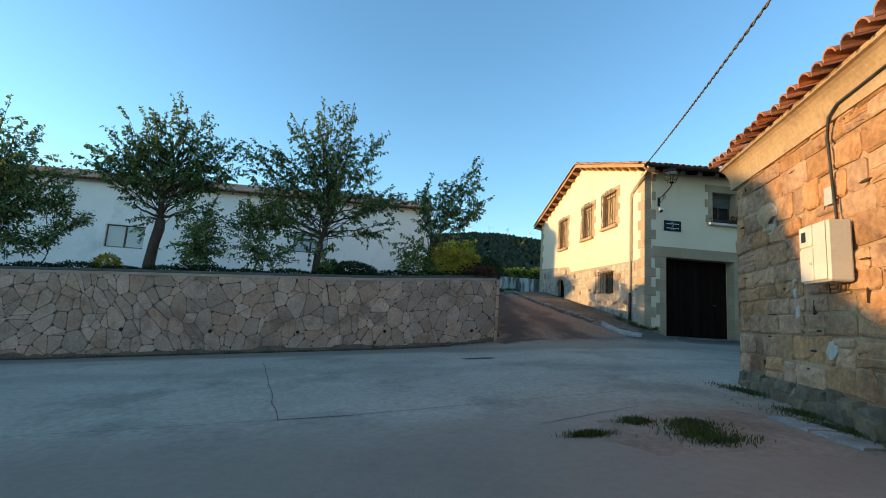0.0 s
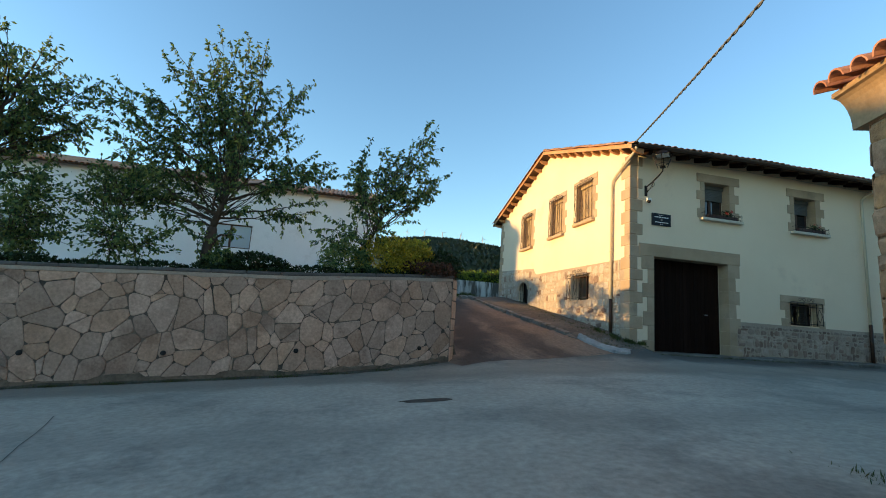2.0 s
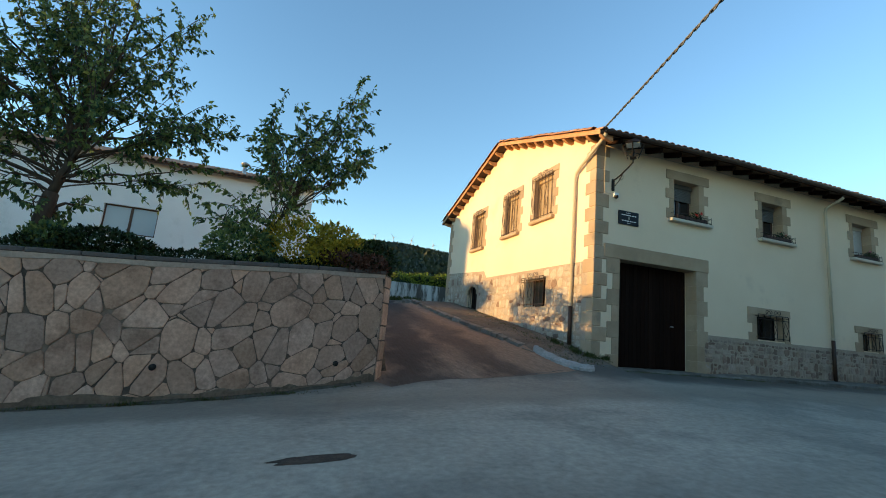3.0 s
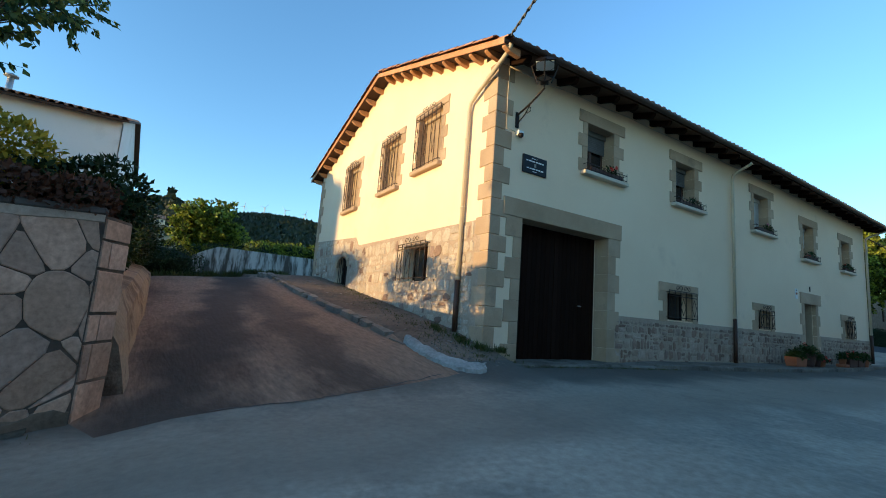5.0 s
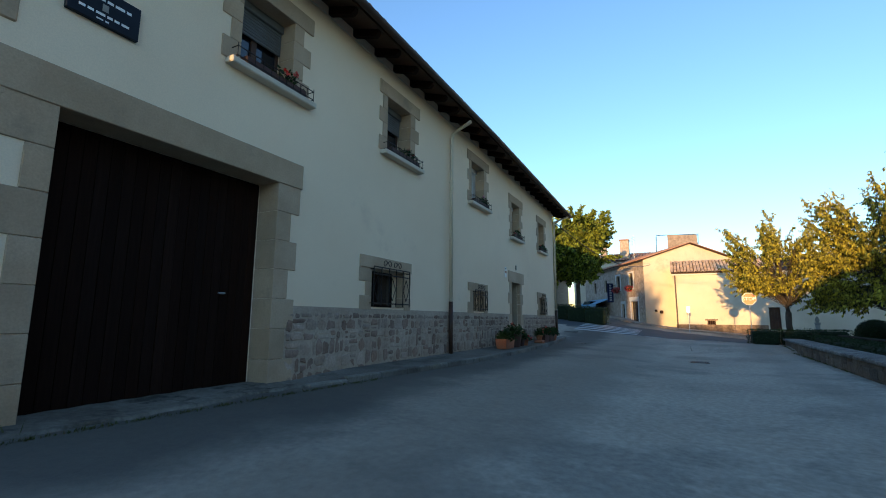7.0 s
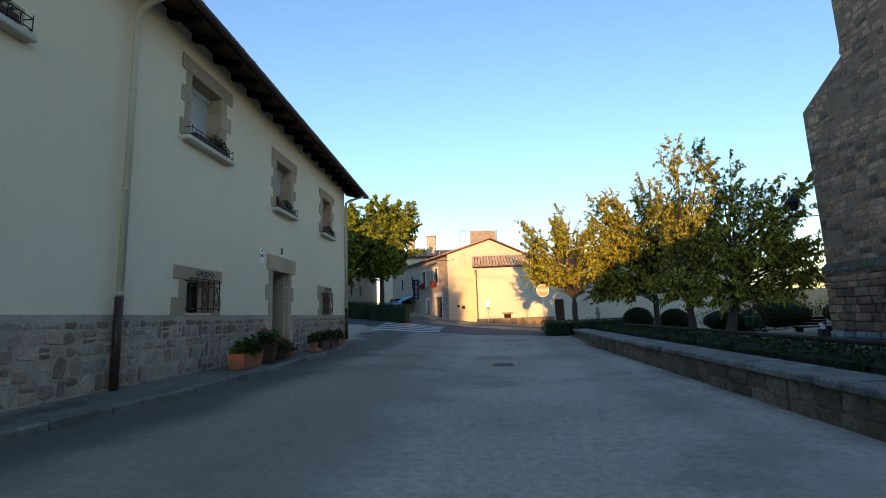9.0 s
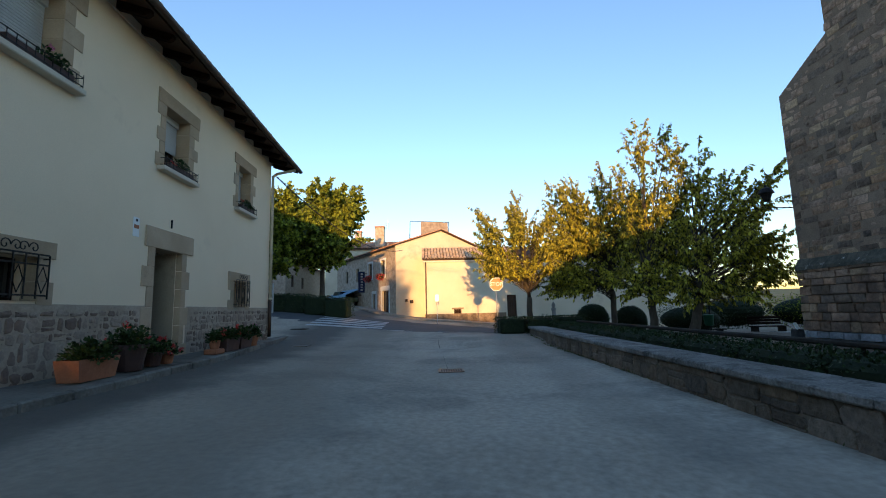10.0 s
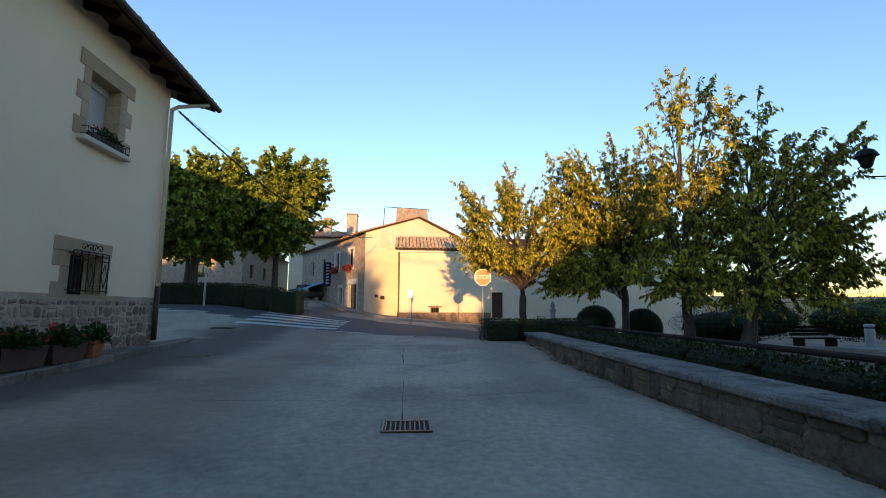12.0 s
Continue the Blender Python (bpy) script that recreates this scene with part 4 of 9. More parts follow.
def hewn(u0, u1, z0, z1, r, cut=0.22, j=0.06):
    """A roughly squared stone's outline with broken corners."""
    w, h = u1 - u0, z1 - z0
    c = min(w, h) * cut
    pts = []
    for (x, z, sx, sz, first) in ((u0, z0, 1, 1, 1), (u1, z0, -1, 1, 0), (u1, z1, -1, -1, 1), (u0, z1, 1, -1, 0)):
        a, b = c * r.uniform(0.3, 1.4), c * r.uniform(0.3, 1.4)
        pa, pb = (x, z + sz * b), (x + sx * a, z)
        pts += [pa, pb] if first else [pb, pa]
    return [(p + r.uniform(-j, j) * w * 0.5, q + r.uniform(-j, j) * h) for p, q in pts]


def squared(u0, u1, z0, z1, hrow, wmin, wmax, seed, jitter=0.35, split=0.3, cut=0.22, j=0.06):
    """Outlines of rough squared rubble that fills a rectangle: rows, some of them split or joined."""
    r = random.Random(seed)
    z, out = z0, []
    while z < z1 - 0.04:
        h = min(hrow * r.uniform(1 - jitter, 1 + jitter), z1 - z)
        if z1 - z - h < 0.07:
            h = z1 - z
        u = u0
        while u < u1 - 0.03:
            w = min(r.uniform(wmin, wmax), u1 - u)
            if u1 - u - w < wmin * 0.6:
                w = u1 - u
            s = r.uniform(-0.10, 0.10) * h
            if r.random() < split and h > 0.15:
                k = r.uniform(0.35, 0.65)
                out += [hewn(u, u + w, z, z + h * k, r, cut, j), hewn(u, u + w, z + h * k, z + h + s, r, cut, j)]
            else:
                out.append(hewn(u, u + w, z, z + h + s, r, cut, j))
            u += w
        z += h
    return out


def chip(fr, p, gap, proud, back=0.004, soft=0.014, rough=0.0, r=None):
    """A mesh of one stone: a face, a soft edge and its sides."""
    a, b = inset(p, gap + soft), inset(p, gap)
    n = len(p)
    lump = [r.uniform(-rough, rough) for _ in range(n + 1)] if rough else [0.0] * (n + 1)
    v = [fr @ Vector((x, -proud - k, z)) for (x, z), k in zip(a, lump)] + [fr @ Vector((x, -proud * 0.55, z)) for x, z in b] + [fr @ Vector((x, back, z)) for x, z in b]
    f = [tuple(range(n))]
    if rough:
        v.append(fr @ Vector((sum(q[0] for q in a) / n, -proud - abs(lump[n]), sum(q[1] for q in a) / n)))
        f = [(i, (i + 1) % n, 3 * n) for i in range(n)]
    for o in (0, n):
        f += [(o + i, o + n + i, o + n + (i + 1) % n, o + (i + 1) % n) for i in range(n)]
    return v, f


# rubble stones of the farmhouse base
PALE2 = surf("rubble_pale", (0.315, 0.230, 0.170), (0.415, 0.318, 0.242), 3.0, 0.9, 0.22, 26, 0.9, 18, rand=0.18)
DARK2 = surf("rubble_dark", (0.215, 0.140, 0.102), (0.295, 0.203, 0.152), 3.0, 0.9, 0.22, 26, 0.9, 18, rand=0.2)


GABLESTONE = surf("rubble_buff", (0.40, 0.33, 0.25), (0.50, 0.43, 0.34), 3.0, 0.9, 0.20, 26, 0.9, 18, rand=0.16)


def rubble(fr, cells, seed, keep, near, dark=0.32, gaps=(0.006, 0.022), pale=None):
    """Stones of the base; those past 'near' are joined."""
    r = random.Random(seed)
    rest = MB()
    n = 0
    for p in cells:
        cu, cz = sum(a for a, b in p) / len(p), sum(b for a, b in p) / len(p)
        if not keep(cu, cz, p):
            continue
        v, f = chip(fr, p, r.uniform(*gaps), r.uniform(0.012, 0.030), -0.004, 0.012, 0.008, r)
        if near(cu) and n < 300:
            part("stone", MB().add(v, f), DARK2 if r.random() < dark else pale or PALE2, plinth)
            n += 1
        else:
            rest.add(v, f, 1 if r.random() < dark else 0)
    if rest.v:
        k = part("stone_infill", rest, [pale or PALE2, DARK2], plinth, "rubble stones of the base")
        k["kind"] = "stuff"


def keep_s(u, z, p):
    if z > base_top_s - 0.06 or max(b for a, b in p) > base_top_s + 0.02:
        return False
    if DOOR[0] - 0.42 < u < DOOR[1] + 0.46:
        return False
    return not any(h[0] - 0.3 < u < h[1] + 0.26 and z > h[2] - 0.12 for h in LOWER) and u > 12.9


def keep_w(u, z, p):
    if max(b for a, b in p) > base_top_w(u) + 0.05 or z < 0.85 + 0.155 * (-u - 17.4):
        return False
    if ARCH[0] - 0.25 < u < ARCH[1] + 0.25 and z < 3.65:
        return False
    return not (-20.72 < u < -19.2 and 2.26 < z < 3.42)


rubble(SOUTH, squared(12.88, HX1, 0.50, base_top_s, 0.19, 0.08, 0.30, 31, 0.45, 0.30, 0.34, 0.13), 31, keep_s, lambda u: u < 20.5, 0.45)
rubble(WEST, squared(-HY1 + 0.3, -17.36, 1.0, 4.6, 0.25, 0.13, 0.40, 32, 0.45, 0.25, 0.34, 0.12), 32, keep_w, lambda u: True, 0.12, (0.008, 0.024), GABLESTONE)

WX0 = -24.0


def wall_y(x):
    """The wall's face: nearly straight, then swinging back towards the lane."""
    return float(np.interp(x, (-24, -0.9, -0.2, 0.8, 1.9, WALL_X), (14.01, 14.29, 14.37, 14.58, 14.93, 15.30)))


def wall_top(x):
    return float(np.interp(x, (-24, -0.9, WALL_X), (0.77, 1.925, 2.27)))


gw = MB()
xs = [WX0, -16, -12, -8, -4, -0.9, -0.2, 0.8, 1.9, WALL_X]
for a, b in zip(xs, xs[1:]):
    ya, yb = wall_y(a), wall_y(b)
    ba, bb = (15.86 if x > -0.95 else y + 0.36 for x, y in ((a, ya), (b, yb)))
    za, zb = gz(a, 14.0) - 0.5, gz(b, 14.0) - 0.5
    ta, tb = wall_top(a), wall_top(b)
    v = [(a, ya, za), (b, yb, zb), (b, yb, tb), (a, ya, ta), (a, ba, za), (b, bb, zb), (b, bb, tb), (a, ba, ta)]
    gw.add(v, [(0, 1, 2, 3), (5, 4, 7, 6), (3, 2, 6, 7)])
# its end, splayed towards the lane, and the plastered return beside the lane
END = ((WALL_X, 15.30), (2.96, 15.72))
gw.add([(END[0][0], END[0][1], -0.3), (END[1][0], END[1][1], -0.3), (END[1][0], END[1][1], 2.27), (END[0][0], END[0][1], 2.27), (WALL_X - 0.2, 15.86, 2.27), (WALL_X - 0.2, 15.86, -0.3)],
       [(0, 1, 2, 3), (3, 2, 4), (1, 5, 4, 2)])
wall_garden = solid("wall_garden", gw, JOINT, "long garden retaining wall clad in split flagstones", "wall", kind="structure")
BANK = surf("bank_plaster", (0.26, 0.19, 0.125), (0.38, 0.29, 0.20), 0.9, 0.95, 0.2, 18, 0.9, 12, c3=(0.14, 0.10, 0.07), s3=0.9, t3=0.50, bdist=0.03)
bk = MB()
br_ = random.Random(12)
ys = [16.05, 16.3, 16.7, 17.2, 17.8, 18.6, 19.6, 21, 23, 25, 27]
prof_ = []
for y in ys:
    g = gz(3.2, y)
    hgt = float(np.interp(y, (16, 17, 19, 23, 27), (0.75, 0.95, 0.8, 0.6, 0.4)))
    w = br_.uniform(-0.05, 0.05)
    prof_.append([(3.18 + w, y, g - 0.2), (3.10 + w, y, g + 0.22), (3.02 + 0.6 * w, y, g + hgt * 0.7), (2.88, y, g + hgt), (2.45, y, g + hgt + 0.12), (2.45, y, g - 0.3)])
bv = [p for r0 in prof_ for p in r0]
bf = [(i * 6 + k, i * 6 + (k + 1) % 6, i * 6 + 6 + (k + 1) % 6, i * 6 + 6 + k) for i in range(len(ys) - 1) for k in range(6)] + [(5, 4, 3, 2, 1, 0)]
solid("wall_bank", bk.add(bv, bf), BANK, "rough plastered earth bank beside the lane", "wall", kind="structure")
DARKCOPE = surf("dark_coping", (0.09, 0.08, 0.07), (0.15, 0.135, 0.12), 1.2, 0.95, 0.2, 25, 0.6, 25)
cap = MB()
for i in range(40):
    a, b = WX0 + (WALL_X + 0.02 - WX0) * i / 40, WX0 + (WALL_X + 0.02 - WX0) * (i + 1) / 40
    m = face((a, wall_y(a), 0), (b - a, wall_y(b) - wall_y(a), 0), (0, -1, 0))
    cap.cbox(0, math.hypot(b - a, wall_y(b) - wall_y(a)) - 0.006, -0.04, 0.42, 0, 0.075, 0.015, at=m @ Matrix.Translation((0, 0, wall_top(a) - 0.005)) @ pose(0, 0, 0, 0, -math.degrees(math.atan2(wall_top(b) - wall_top(a), b - a)), 0))
solid("wall_coping", cap, DARKCOPE, "low concrete coping on the garden wall", "coping", kind="structure")
W_LEN = WALL_X + 14.0
for poly in voronoi(W_LEN / 0.86, 2.7, 0.345, 11, 0.70, 0.42):
    poly = tidy([(0.86 * a + 0.14 * math.sin(1.9 * b + 0.9 * a) + 0.22 * (b - 1.3) * math.sin(0.55 * a) * min(1.0, max(0.0, (W_LEN - 0.86 * a) / 2.5)), b + 0.06 * math.sin(1.7 * a)) for a, b in poly], 0.03)
    poly = rounded(poly, 0.16)
    if len(poly) < 3:
        continue
    zc = sum(p[1] for p in poly) / len(poly)
    uc = sum(p[0] for p in poly) / len(poly)
    x = uc - 14.0
    z0 = wall_top(x) - 2.62
    if max(p[1] for p in poly) + z0 < gz(x, 14.0) + 0.03 or min(p[1] for p in poly) + z0 > wall_top(x) - 0.07:
        continue
    pr, gap, tilt = rnd.uniform(0.008, 0.022), rnd.uniform(0.002, 0.008), rnd.uniform(-0.02, 0.02)
    rings = ((inset(poly, gap + 0.010), pr), (inset(poly, gap), pr * 0.5), (inset(poly, gap), -0.004))
    n, v = len(poly), []
    for ring_, d in rings:
        for p in ring_:
            xx = min(p[0] - 14.0, WALL_X - 0.004)
            v.append((xx, wall_y(xx) - d - (tilt * (p[1] - zc) if d > 0 else 0), min(p[1] + wall_top(xx) - 2.62, wall_top(xx) - 0.008)))
    f = [tuple(range(n))]
    for o in (0, n):
        f += [(o + k, o + n + k, o + n + (k + 1) % n, o + (k + 1) % n) for k in range(n)]
    part("flagstone", MB().add(v, f), FLAG, wall_garden)
# plain mortar band under the coping
pbm = MB()
for xa, xb in zip(np.arange(-15.0, 2.6, 0.35), np.arange(-14.65, 2.95, 0.35)):
    xb = min(xb, WALL_X)
    ha, hb = (0.075 + 0.05 * noise.noise(Vector((x * 1.7, 0, 2.0))) for x in (xa, xb))
    v = [(x, wall_y(x) - d, z) for x, h in ((xa, ha), (xb, hb)) for d, z in ((0.026, wall_top(x) - 0.002), (0.026, wall_top(x) - h), (0.0, wall_top(x) - h - 0.012))]
    pbm.add(v, [(1, 4, 3, 0), (2, 5, 4, 1)])
part("mortar_band", pbm, surf("wall_mortar", (0.34, 0.275, 0.21), (0.43, 0.355, 0.275), 1.5, 0.92, 0.16, 26, 0.5, 22), wall_garden, "plain mortar band under the coping")
# rough render smeared over its foot
fbm = MB()


def foot_top(x):
    return 0.11 + 0.12 * noise.noise(Vector((x * 0.9, 3.0, 0))) + 0.07 * noise.noise(Vector((x * 3.7, 5.0, 0))) + 0.05 * noise.noise(Vector((x * 9.0, 1.0, 0)))


for xa, xb in zip(np.arange(-15.0, 2.7, 0.12), np.arange(-14.88, 2.87, 0.12)):
    xb = min(xb, WALL_X)
    v = [(x, wall_y(x) - d, gz(x, wall_y(x)) + z) for x in (xa, xb) for d, z in ((0.045, -0.1), (0.034, 0.10), (0.027, foot_top(x)), (0.0, foot_top(x) + 0.02))]
    fbm.add(v, [(k, k + 4, k + 5, k + 1) for k in range(3)])
part("foot_render", fbm, surf("foot_render", (0.125, 0.092, 0.062), (0.225, 0.165, 0.112), 1.3, 0.95, 0.26, 16, 0.9, 16, c3=(0.075, 0.065, 0.042), s3=1.3, t3=0.52), wall_garden, "dirty render smeared along the foot of the wall")
# damp dirt along its foot
wd = MB()
wr_ = random.Random(77)
xs_ = np.arange(-16.0, 2.5, 0.22)
lo_ = [(x, wall_y(x) - 0.08 - 0.16 * abs(noise.noise(Vector((x * 1.3, 0, 0)))) - wr_.uniform(0, 0.05)) for x in xs_]
for (xa, ya), (xb, yb) in zip(lo_, lo_[1:]):
    wd.quad((xa, ya, gz(xa, ya) + 0.005), (xb, yb, gz(xb, yb) + 0.005), (xb, wall_y(xb) - 0.03, gz(xb, wall_y(xb)) + 0.03), (xa, wall_y(xa) - 0.03, gz(xa, wall_y(xa)) + 0.03))
for xa, xb in zip(xs_, xs_[1:]):
    ta, tb = (0.03 + 0.12 * abs(noise.noise(Vector((x * 0.9, 4.0, 0)))) for x in (xa, xb))
    ga, gb = gz(xa, wall_y(xa) - 0.05), gz(xb, wall_y(xb) - 0.05)
    wd.quad((xa, wall_y(xa) - 0.052, ga - 0.03), (xb, wall_y(xb) - 0.052, gb - 0.03), (xb, wall_y(xb) - 0.040, gb + tb), (xa, wall_y(xa) - 0.040, ga + ta))
solid("wall_dirt", wd, STAINMOSS, "damp dark dirt along the foot of the garden wall", "dirt", kind="structure")
# end face of the wall: stacked blocks
z = gz(WALL_X, 15.2) - 0.06
ENDM = stone_meshes(FLAG, 4, 0.03, 0.03)
EAST_END = face((END[0][0], END[0][1], 0), (END[1][0] - END[0][0], END[1][1] - END[0][1], 0), (END[1][1] - END[0][1], END[0][0] - END[1][0], 0))
while z < 2.20:
    h = min(rnd.uniform(0.22, 0.46), 2.25 - z)
    k = rnd.uniform(0.10, 0.18) if rnd.random() < 0.5 else 0.0
    if k:
        lay(ENDM, "end_stone", wall_garden, EAST_END, 0.01, k, z + 0.008, z + h - 0.008, 0.06, 0.02)
    lay(ENDM, "end_stone", wall_garden, EAST_END, k + 0.01, 0.46, z + 0.008, z + h - 0.008, 0.06, 0.02)
    z += h
# weep holes: solid plugs, coloured for the shade inside a hole
for xx, zz in ((-7.9, 0.0), (-5.6, 0.08), (-3.23, 0.20), (-0.76, 0.37), (1.95, 0.53)):
    wp = MB().tube([(xx, wall_y(xx) - 0.045, zz), (xx, wall_y(xx) + 0.1, zz)], 0.048, 12)
    part("weep_hole", wp, UNLIT, wall_garden, "dark round drainage hole", smooth=True)

# ---- barn of sandstone blocks beside the street ----
barn = thing("barn", (4.6, 7.2, 0.1), "old sandstone block barn with clay tile eaves", "barn")
BX, BY, BTOP = 4.62, 7.15, 3.62
bm_ = MB()
bm_.box(BX, 15.0, -2.0, BY, -0.8, BTOP)
bm_.prism([(BX, -2.0, BTOP), (BX, BY, BTOP), (9.8, BY, BTOP + 1.05), (9.8, -2.0, BTOP + 1.05)], (0, 0, -0.02))
bm_.prism([(BX, BY, BTOP), (9.8, BY, BTOP + 1.0), (15.0, BY, BTOP)], (0, -0.4, 0))
barn_wall = part("wall", bm_, BARNJOINT, barn, "thick weathered sandstone wall")
BW = face((BX, 0, 0), (0, -1, 0), (-1, 0, 0))
BN = face((0, BY, 0), (-1, 0, 0), (0, 1, 0))
br0 = random.Random(44)
for fr_, u0_, u1_, sd in ((BW, -BY - 0.02, -1.2, 51), (BN, -8.0, -BX + 0.03, 52)):
    for p in squared(u0_, u1_, -0.35, BTOP - 0.01, 0.265, 0.26, 0.62, sd, 0.26, 0.10, 0.18, 0.05):
        v, f = chip(fr_, p, br0.uniform(0.004, 0.014), br0.uniform(0.012, 0.042), 0.0, br0.uniform(0.016, 0.040), 0.014, br0)
        part("stone", MB().add(v, f), BARNSTONE, barn_wall)
# worn foot of the wall: low dark broken stones, and dark marks for the shade of gaps in the joints
FOOTSTONE = surf("foot_stone", (0.13, 0.095, 0.06), (0.22, 0.165, 0.105), 3.0, 0.95, 0.25, 18, 1.0, 14, rand=0.25)
FM = [jag(300 + i, 0.14, 0.10).mesh("stone", FOOTSTONE) for i in range(6)]
footing = part("footing", MB().box(BX - 0.04, BX, 1.0, BY, -0.7, 0.02), FOOTSTONE, barn, "dark broken stone footing")
for row in range(2):
    y = BY - 0.12
    while y > 1.2:
        w = rnd.uniform(0.18, 0.5)
        g = gz(4.6, y)
        h = rnd.uniform(0.10, 0.20)
        m = BW @ Matrix.Translation((-y, -0.13 + 0.05 * row - rnd.uniform(0, 0.05), g - 0.08 + 0.12 * row)) @ pose(0, 0, 0, 0, rnd.uniform(-5, 5), 0)
        put("footing_stone", FM[rnd.randrange(6)], footing, m @ Matrix.Diagonal((w, 0.2, h + 0.08, 1)))
        y -= w + rnd.uniform(-0.03, 0.05)
# Flat dark marks on the face stand in for the shade of eroded hollows.
GAPSHADE = surf("eroded_gap_shade", (0.05, 0.034, 0.02), (0.09, 0.06, 0.035), 3, 0.95, 0.2, 30, 0.4, 30)
er = random.Random(5)
for i in range(34):
    u, z = er.uniform(-7.0, -2.2), er.uniform(0.4, 3.3)
    l, t = er.uniform(0.06, 0.24), er.uniform(0.012, 0.030)
    if er.random() < 0.3:
        l, t = t, l * 0.7
    pts = [(u + l * a + er.uniform(-0.01, 0.01), z + t * b) for a, b in ((-0.5, 0), (-0.2, -0.5), (0.3, -0.4), (0.5, 0.1), (0.2, 0.5), (-0.25, 0.4))]
    part("eroded_hollow", MB().prism([BW @ Vector((a, -0.041, b)) for a, b in pts], (0.03, 0, 0)), GAPSHADE, barn_wall)
PALEPATCH = surf("lime_patch", (0.50, 0.44, 0.36), (0.58, 0.52, 0.44), 3, 0.9, 0.15, 20, 0.5, 20)
for i, (u, z, a, b) in enumerate(((-5.40, 1.62, 0.06, 0.20), (-5.36, 1.25, 0.05, 0.12), (-4.70, 0.85, 0.11, 0.11), (-5.98, 2.62, 0.22, 0.26))):
    pts = [(u + a * math.cos(t) * er.uniform(0.7, 1.1), z + b * math.sin(t) * er.uniform(0.7, 1.1)) for t in np.linspace(0, 2 * math.pi, 14)[:-1]]
    part("lime_patch", MB().prism([BW @ Vector((p, -0.040, q)) for p, q in pts], (0.03, 0, 0)), PALEPATCH, barn_wall, "pale lime repair")
# cornice and roof
cove = [(BX - 0.050 - 0.17 * (1 - math.cos(t)), BTOP - 0.24 + 0.34 * math.sin(t)) for t in np.linspace(0, math.pi / 2, 8)] + [(BX - 0.225, BTOP + 0.115), (BX + 0.3, BTOP + 0.115), (BX + 0.3, BTOP - 0.24)]
part("cornice", MB().prism([(a, -2.0, b) for a, b in cove], (0, BY + 0.16 + 2.0, 0)), surf("cove_plaster", (0.37, 0.245, 0.135), (0.47, 0.325, 0.190), 1.2, 0.92, 0.16, 20, 0.5, 18, c3=(0.28, 0.180, 0.10), s3=0.9, t3=0.56), barn, "smooth plastered cove under the eaves", smooth=False)
part("cornice", MB().cbox(BX + 0.31, 9.0, BY - 0.2, BY + 0.12, BTOP, BTOP + 0.11, 0.03), BARNSTONE, barn)
br = MB().prism([(BX - 0.2, -2.1, BTOP + 0.12), (BX - 0.2, BY + 0.2, BTOP + 0.12), (9.8, BY + 0.2, BTOP + 1.17), (9.8, -2.1, BTOP + 1.17)], (0, 0, 0.05))
br.prism([(9.8, -2.1, BTOP + 1.17), (9.8, BY + 0.2, BTOP + 1.17), (15.2, BY + 0.2, BTOP + 0.12), (15.2, -2.1, BTOP + 0.12)], (0, 0, 0.05))
barn_roof = part("roof", br, BARNJOINT, barn)
bt = MB()
cover(bt, (0, 0, 0), (0.52, 0, 0.13), 0.105, sides=7, flat=0.95)
btm = bt.mesh("tile", surf("barn_tile", (0.34, 0.125, 0.062), (0.46, 0.20, 0.11), 2.5, 0.85, 0.18, 25, 0.4, 30, rand=0.3, c3=(0.22, 0.13, 0.09), s3=1.6, t3=0.56))
bt2 = MB()
cover(bt2, (0, 0, 0), (5.0, 0, 1.4), 0.10)
btl = MB()
y, k = BY + 0.10, 0
while y > -2.0:
    x0 = BX - 0.37 + rnd.uniform(-0.035, 0.03)
    put("tile", btm, barn_roof, Matrix.Translation((x0, y, BTOP + 0.15 + rnd.uniform(-0.01, 0.015))) @ pose(0, 0, 0, rnd.uniform(-5, 5), rnd.uniform(-3, 3), rnd.uniform(-4, 4)))
    cover(btl, (BX + 0.12, y, BTOP + 0.27), (9.8, y, BTOP + 1.27), 0.10)
    y -= 0.245
k = part("roof_tiles", btl, TILES, barn)
k["kind"] = "stuff"
k["label"] = "rows of weathered clay tiles"
# scallop relief: a ribbed dome that narrows to its hinge
SC = BW @ Matrix.Translation((-6.01, -0.035, 2.46))
sv, sf = [], []
NR, NA = 7, 36
for i in range(NR + 1):
    q = i / NR
    for k in range(NA + 1):
        t = k / NA
        ang = math.radians(28 + 124 * t)
        rib = 0.5 + 0.5 * math.cos(2 * math.pi * 9 * t)
        rr = q * 0.37 * (0.86 + 0.14 * math.sin(math.pi * t)) * (1 + 0.03 * rib)
        dome = 0.13 * math.sin(math.pi * min(1.0, 0.12 + 0.88 * q)) ** 0.8 * (0.35 + 0.65 * math.sin(math.pi * t)) + 0.03 * rib * q
        sv.append(SC @ Vector((rr * math.cos(ang) * 0.85, -dome if i < NR else 0.03, rr * math.sin(ang))))
for i in range(NR):
    for k in range(NA):
        a = i * (NA + 1) + k
        sf.append((a, a + 1, a + NA + 2, a + NA + 1))
sh = MB().add(sv, sf)
sh.cbox(-0.10, 0.10, -0.05, 0.03, -0.05, 0.06, 0.02, at=SC)
SHELL = surf("shell_stone", (0.36, 0.27, 0.17), (0.45, 0.35, 0.23), 3, 0.9, 0.2, 25, 0.6, 20)
part("shell_relief", sh, SHELL, barn, "carved pale stone scallop shell")
# meter box with its cables
mbx = thing("meter_box", (4.5, 5.3, 1.95), "cream plastic electricity meter box on a stone wall", "meter box")
MBF = BW @ Matrix.Translation((-4.73, -0.05, 1.56)) @ Matrix.Diagonal((1.05, 1.15, 0.95, 1))
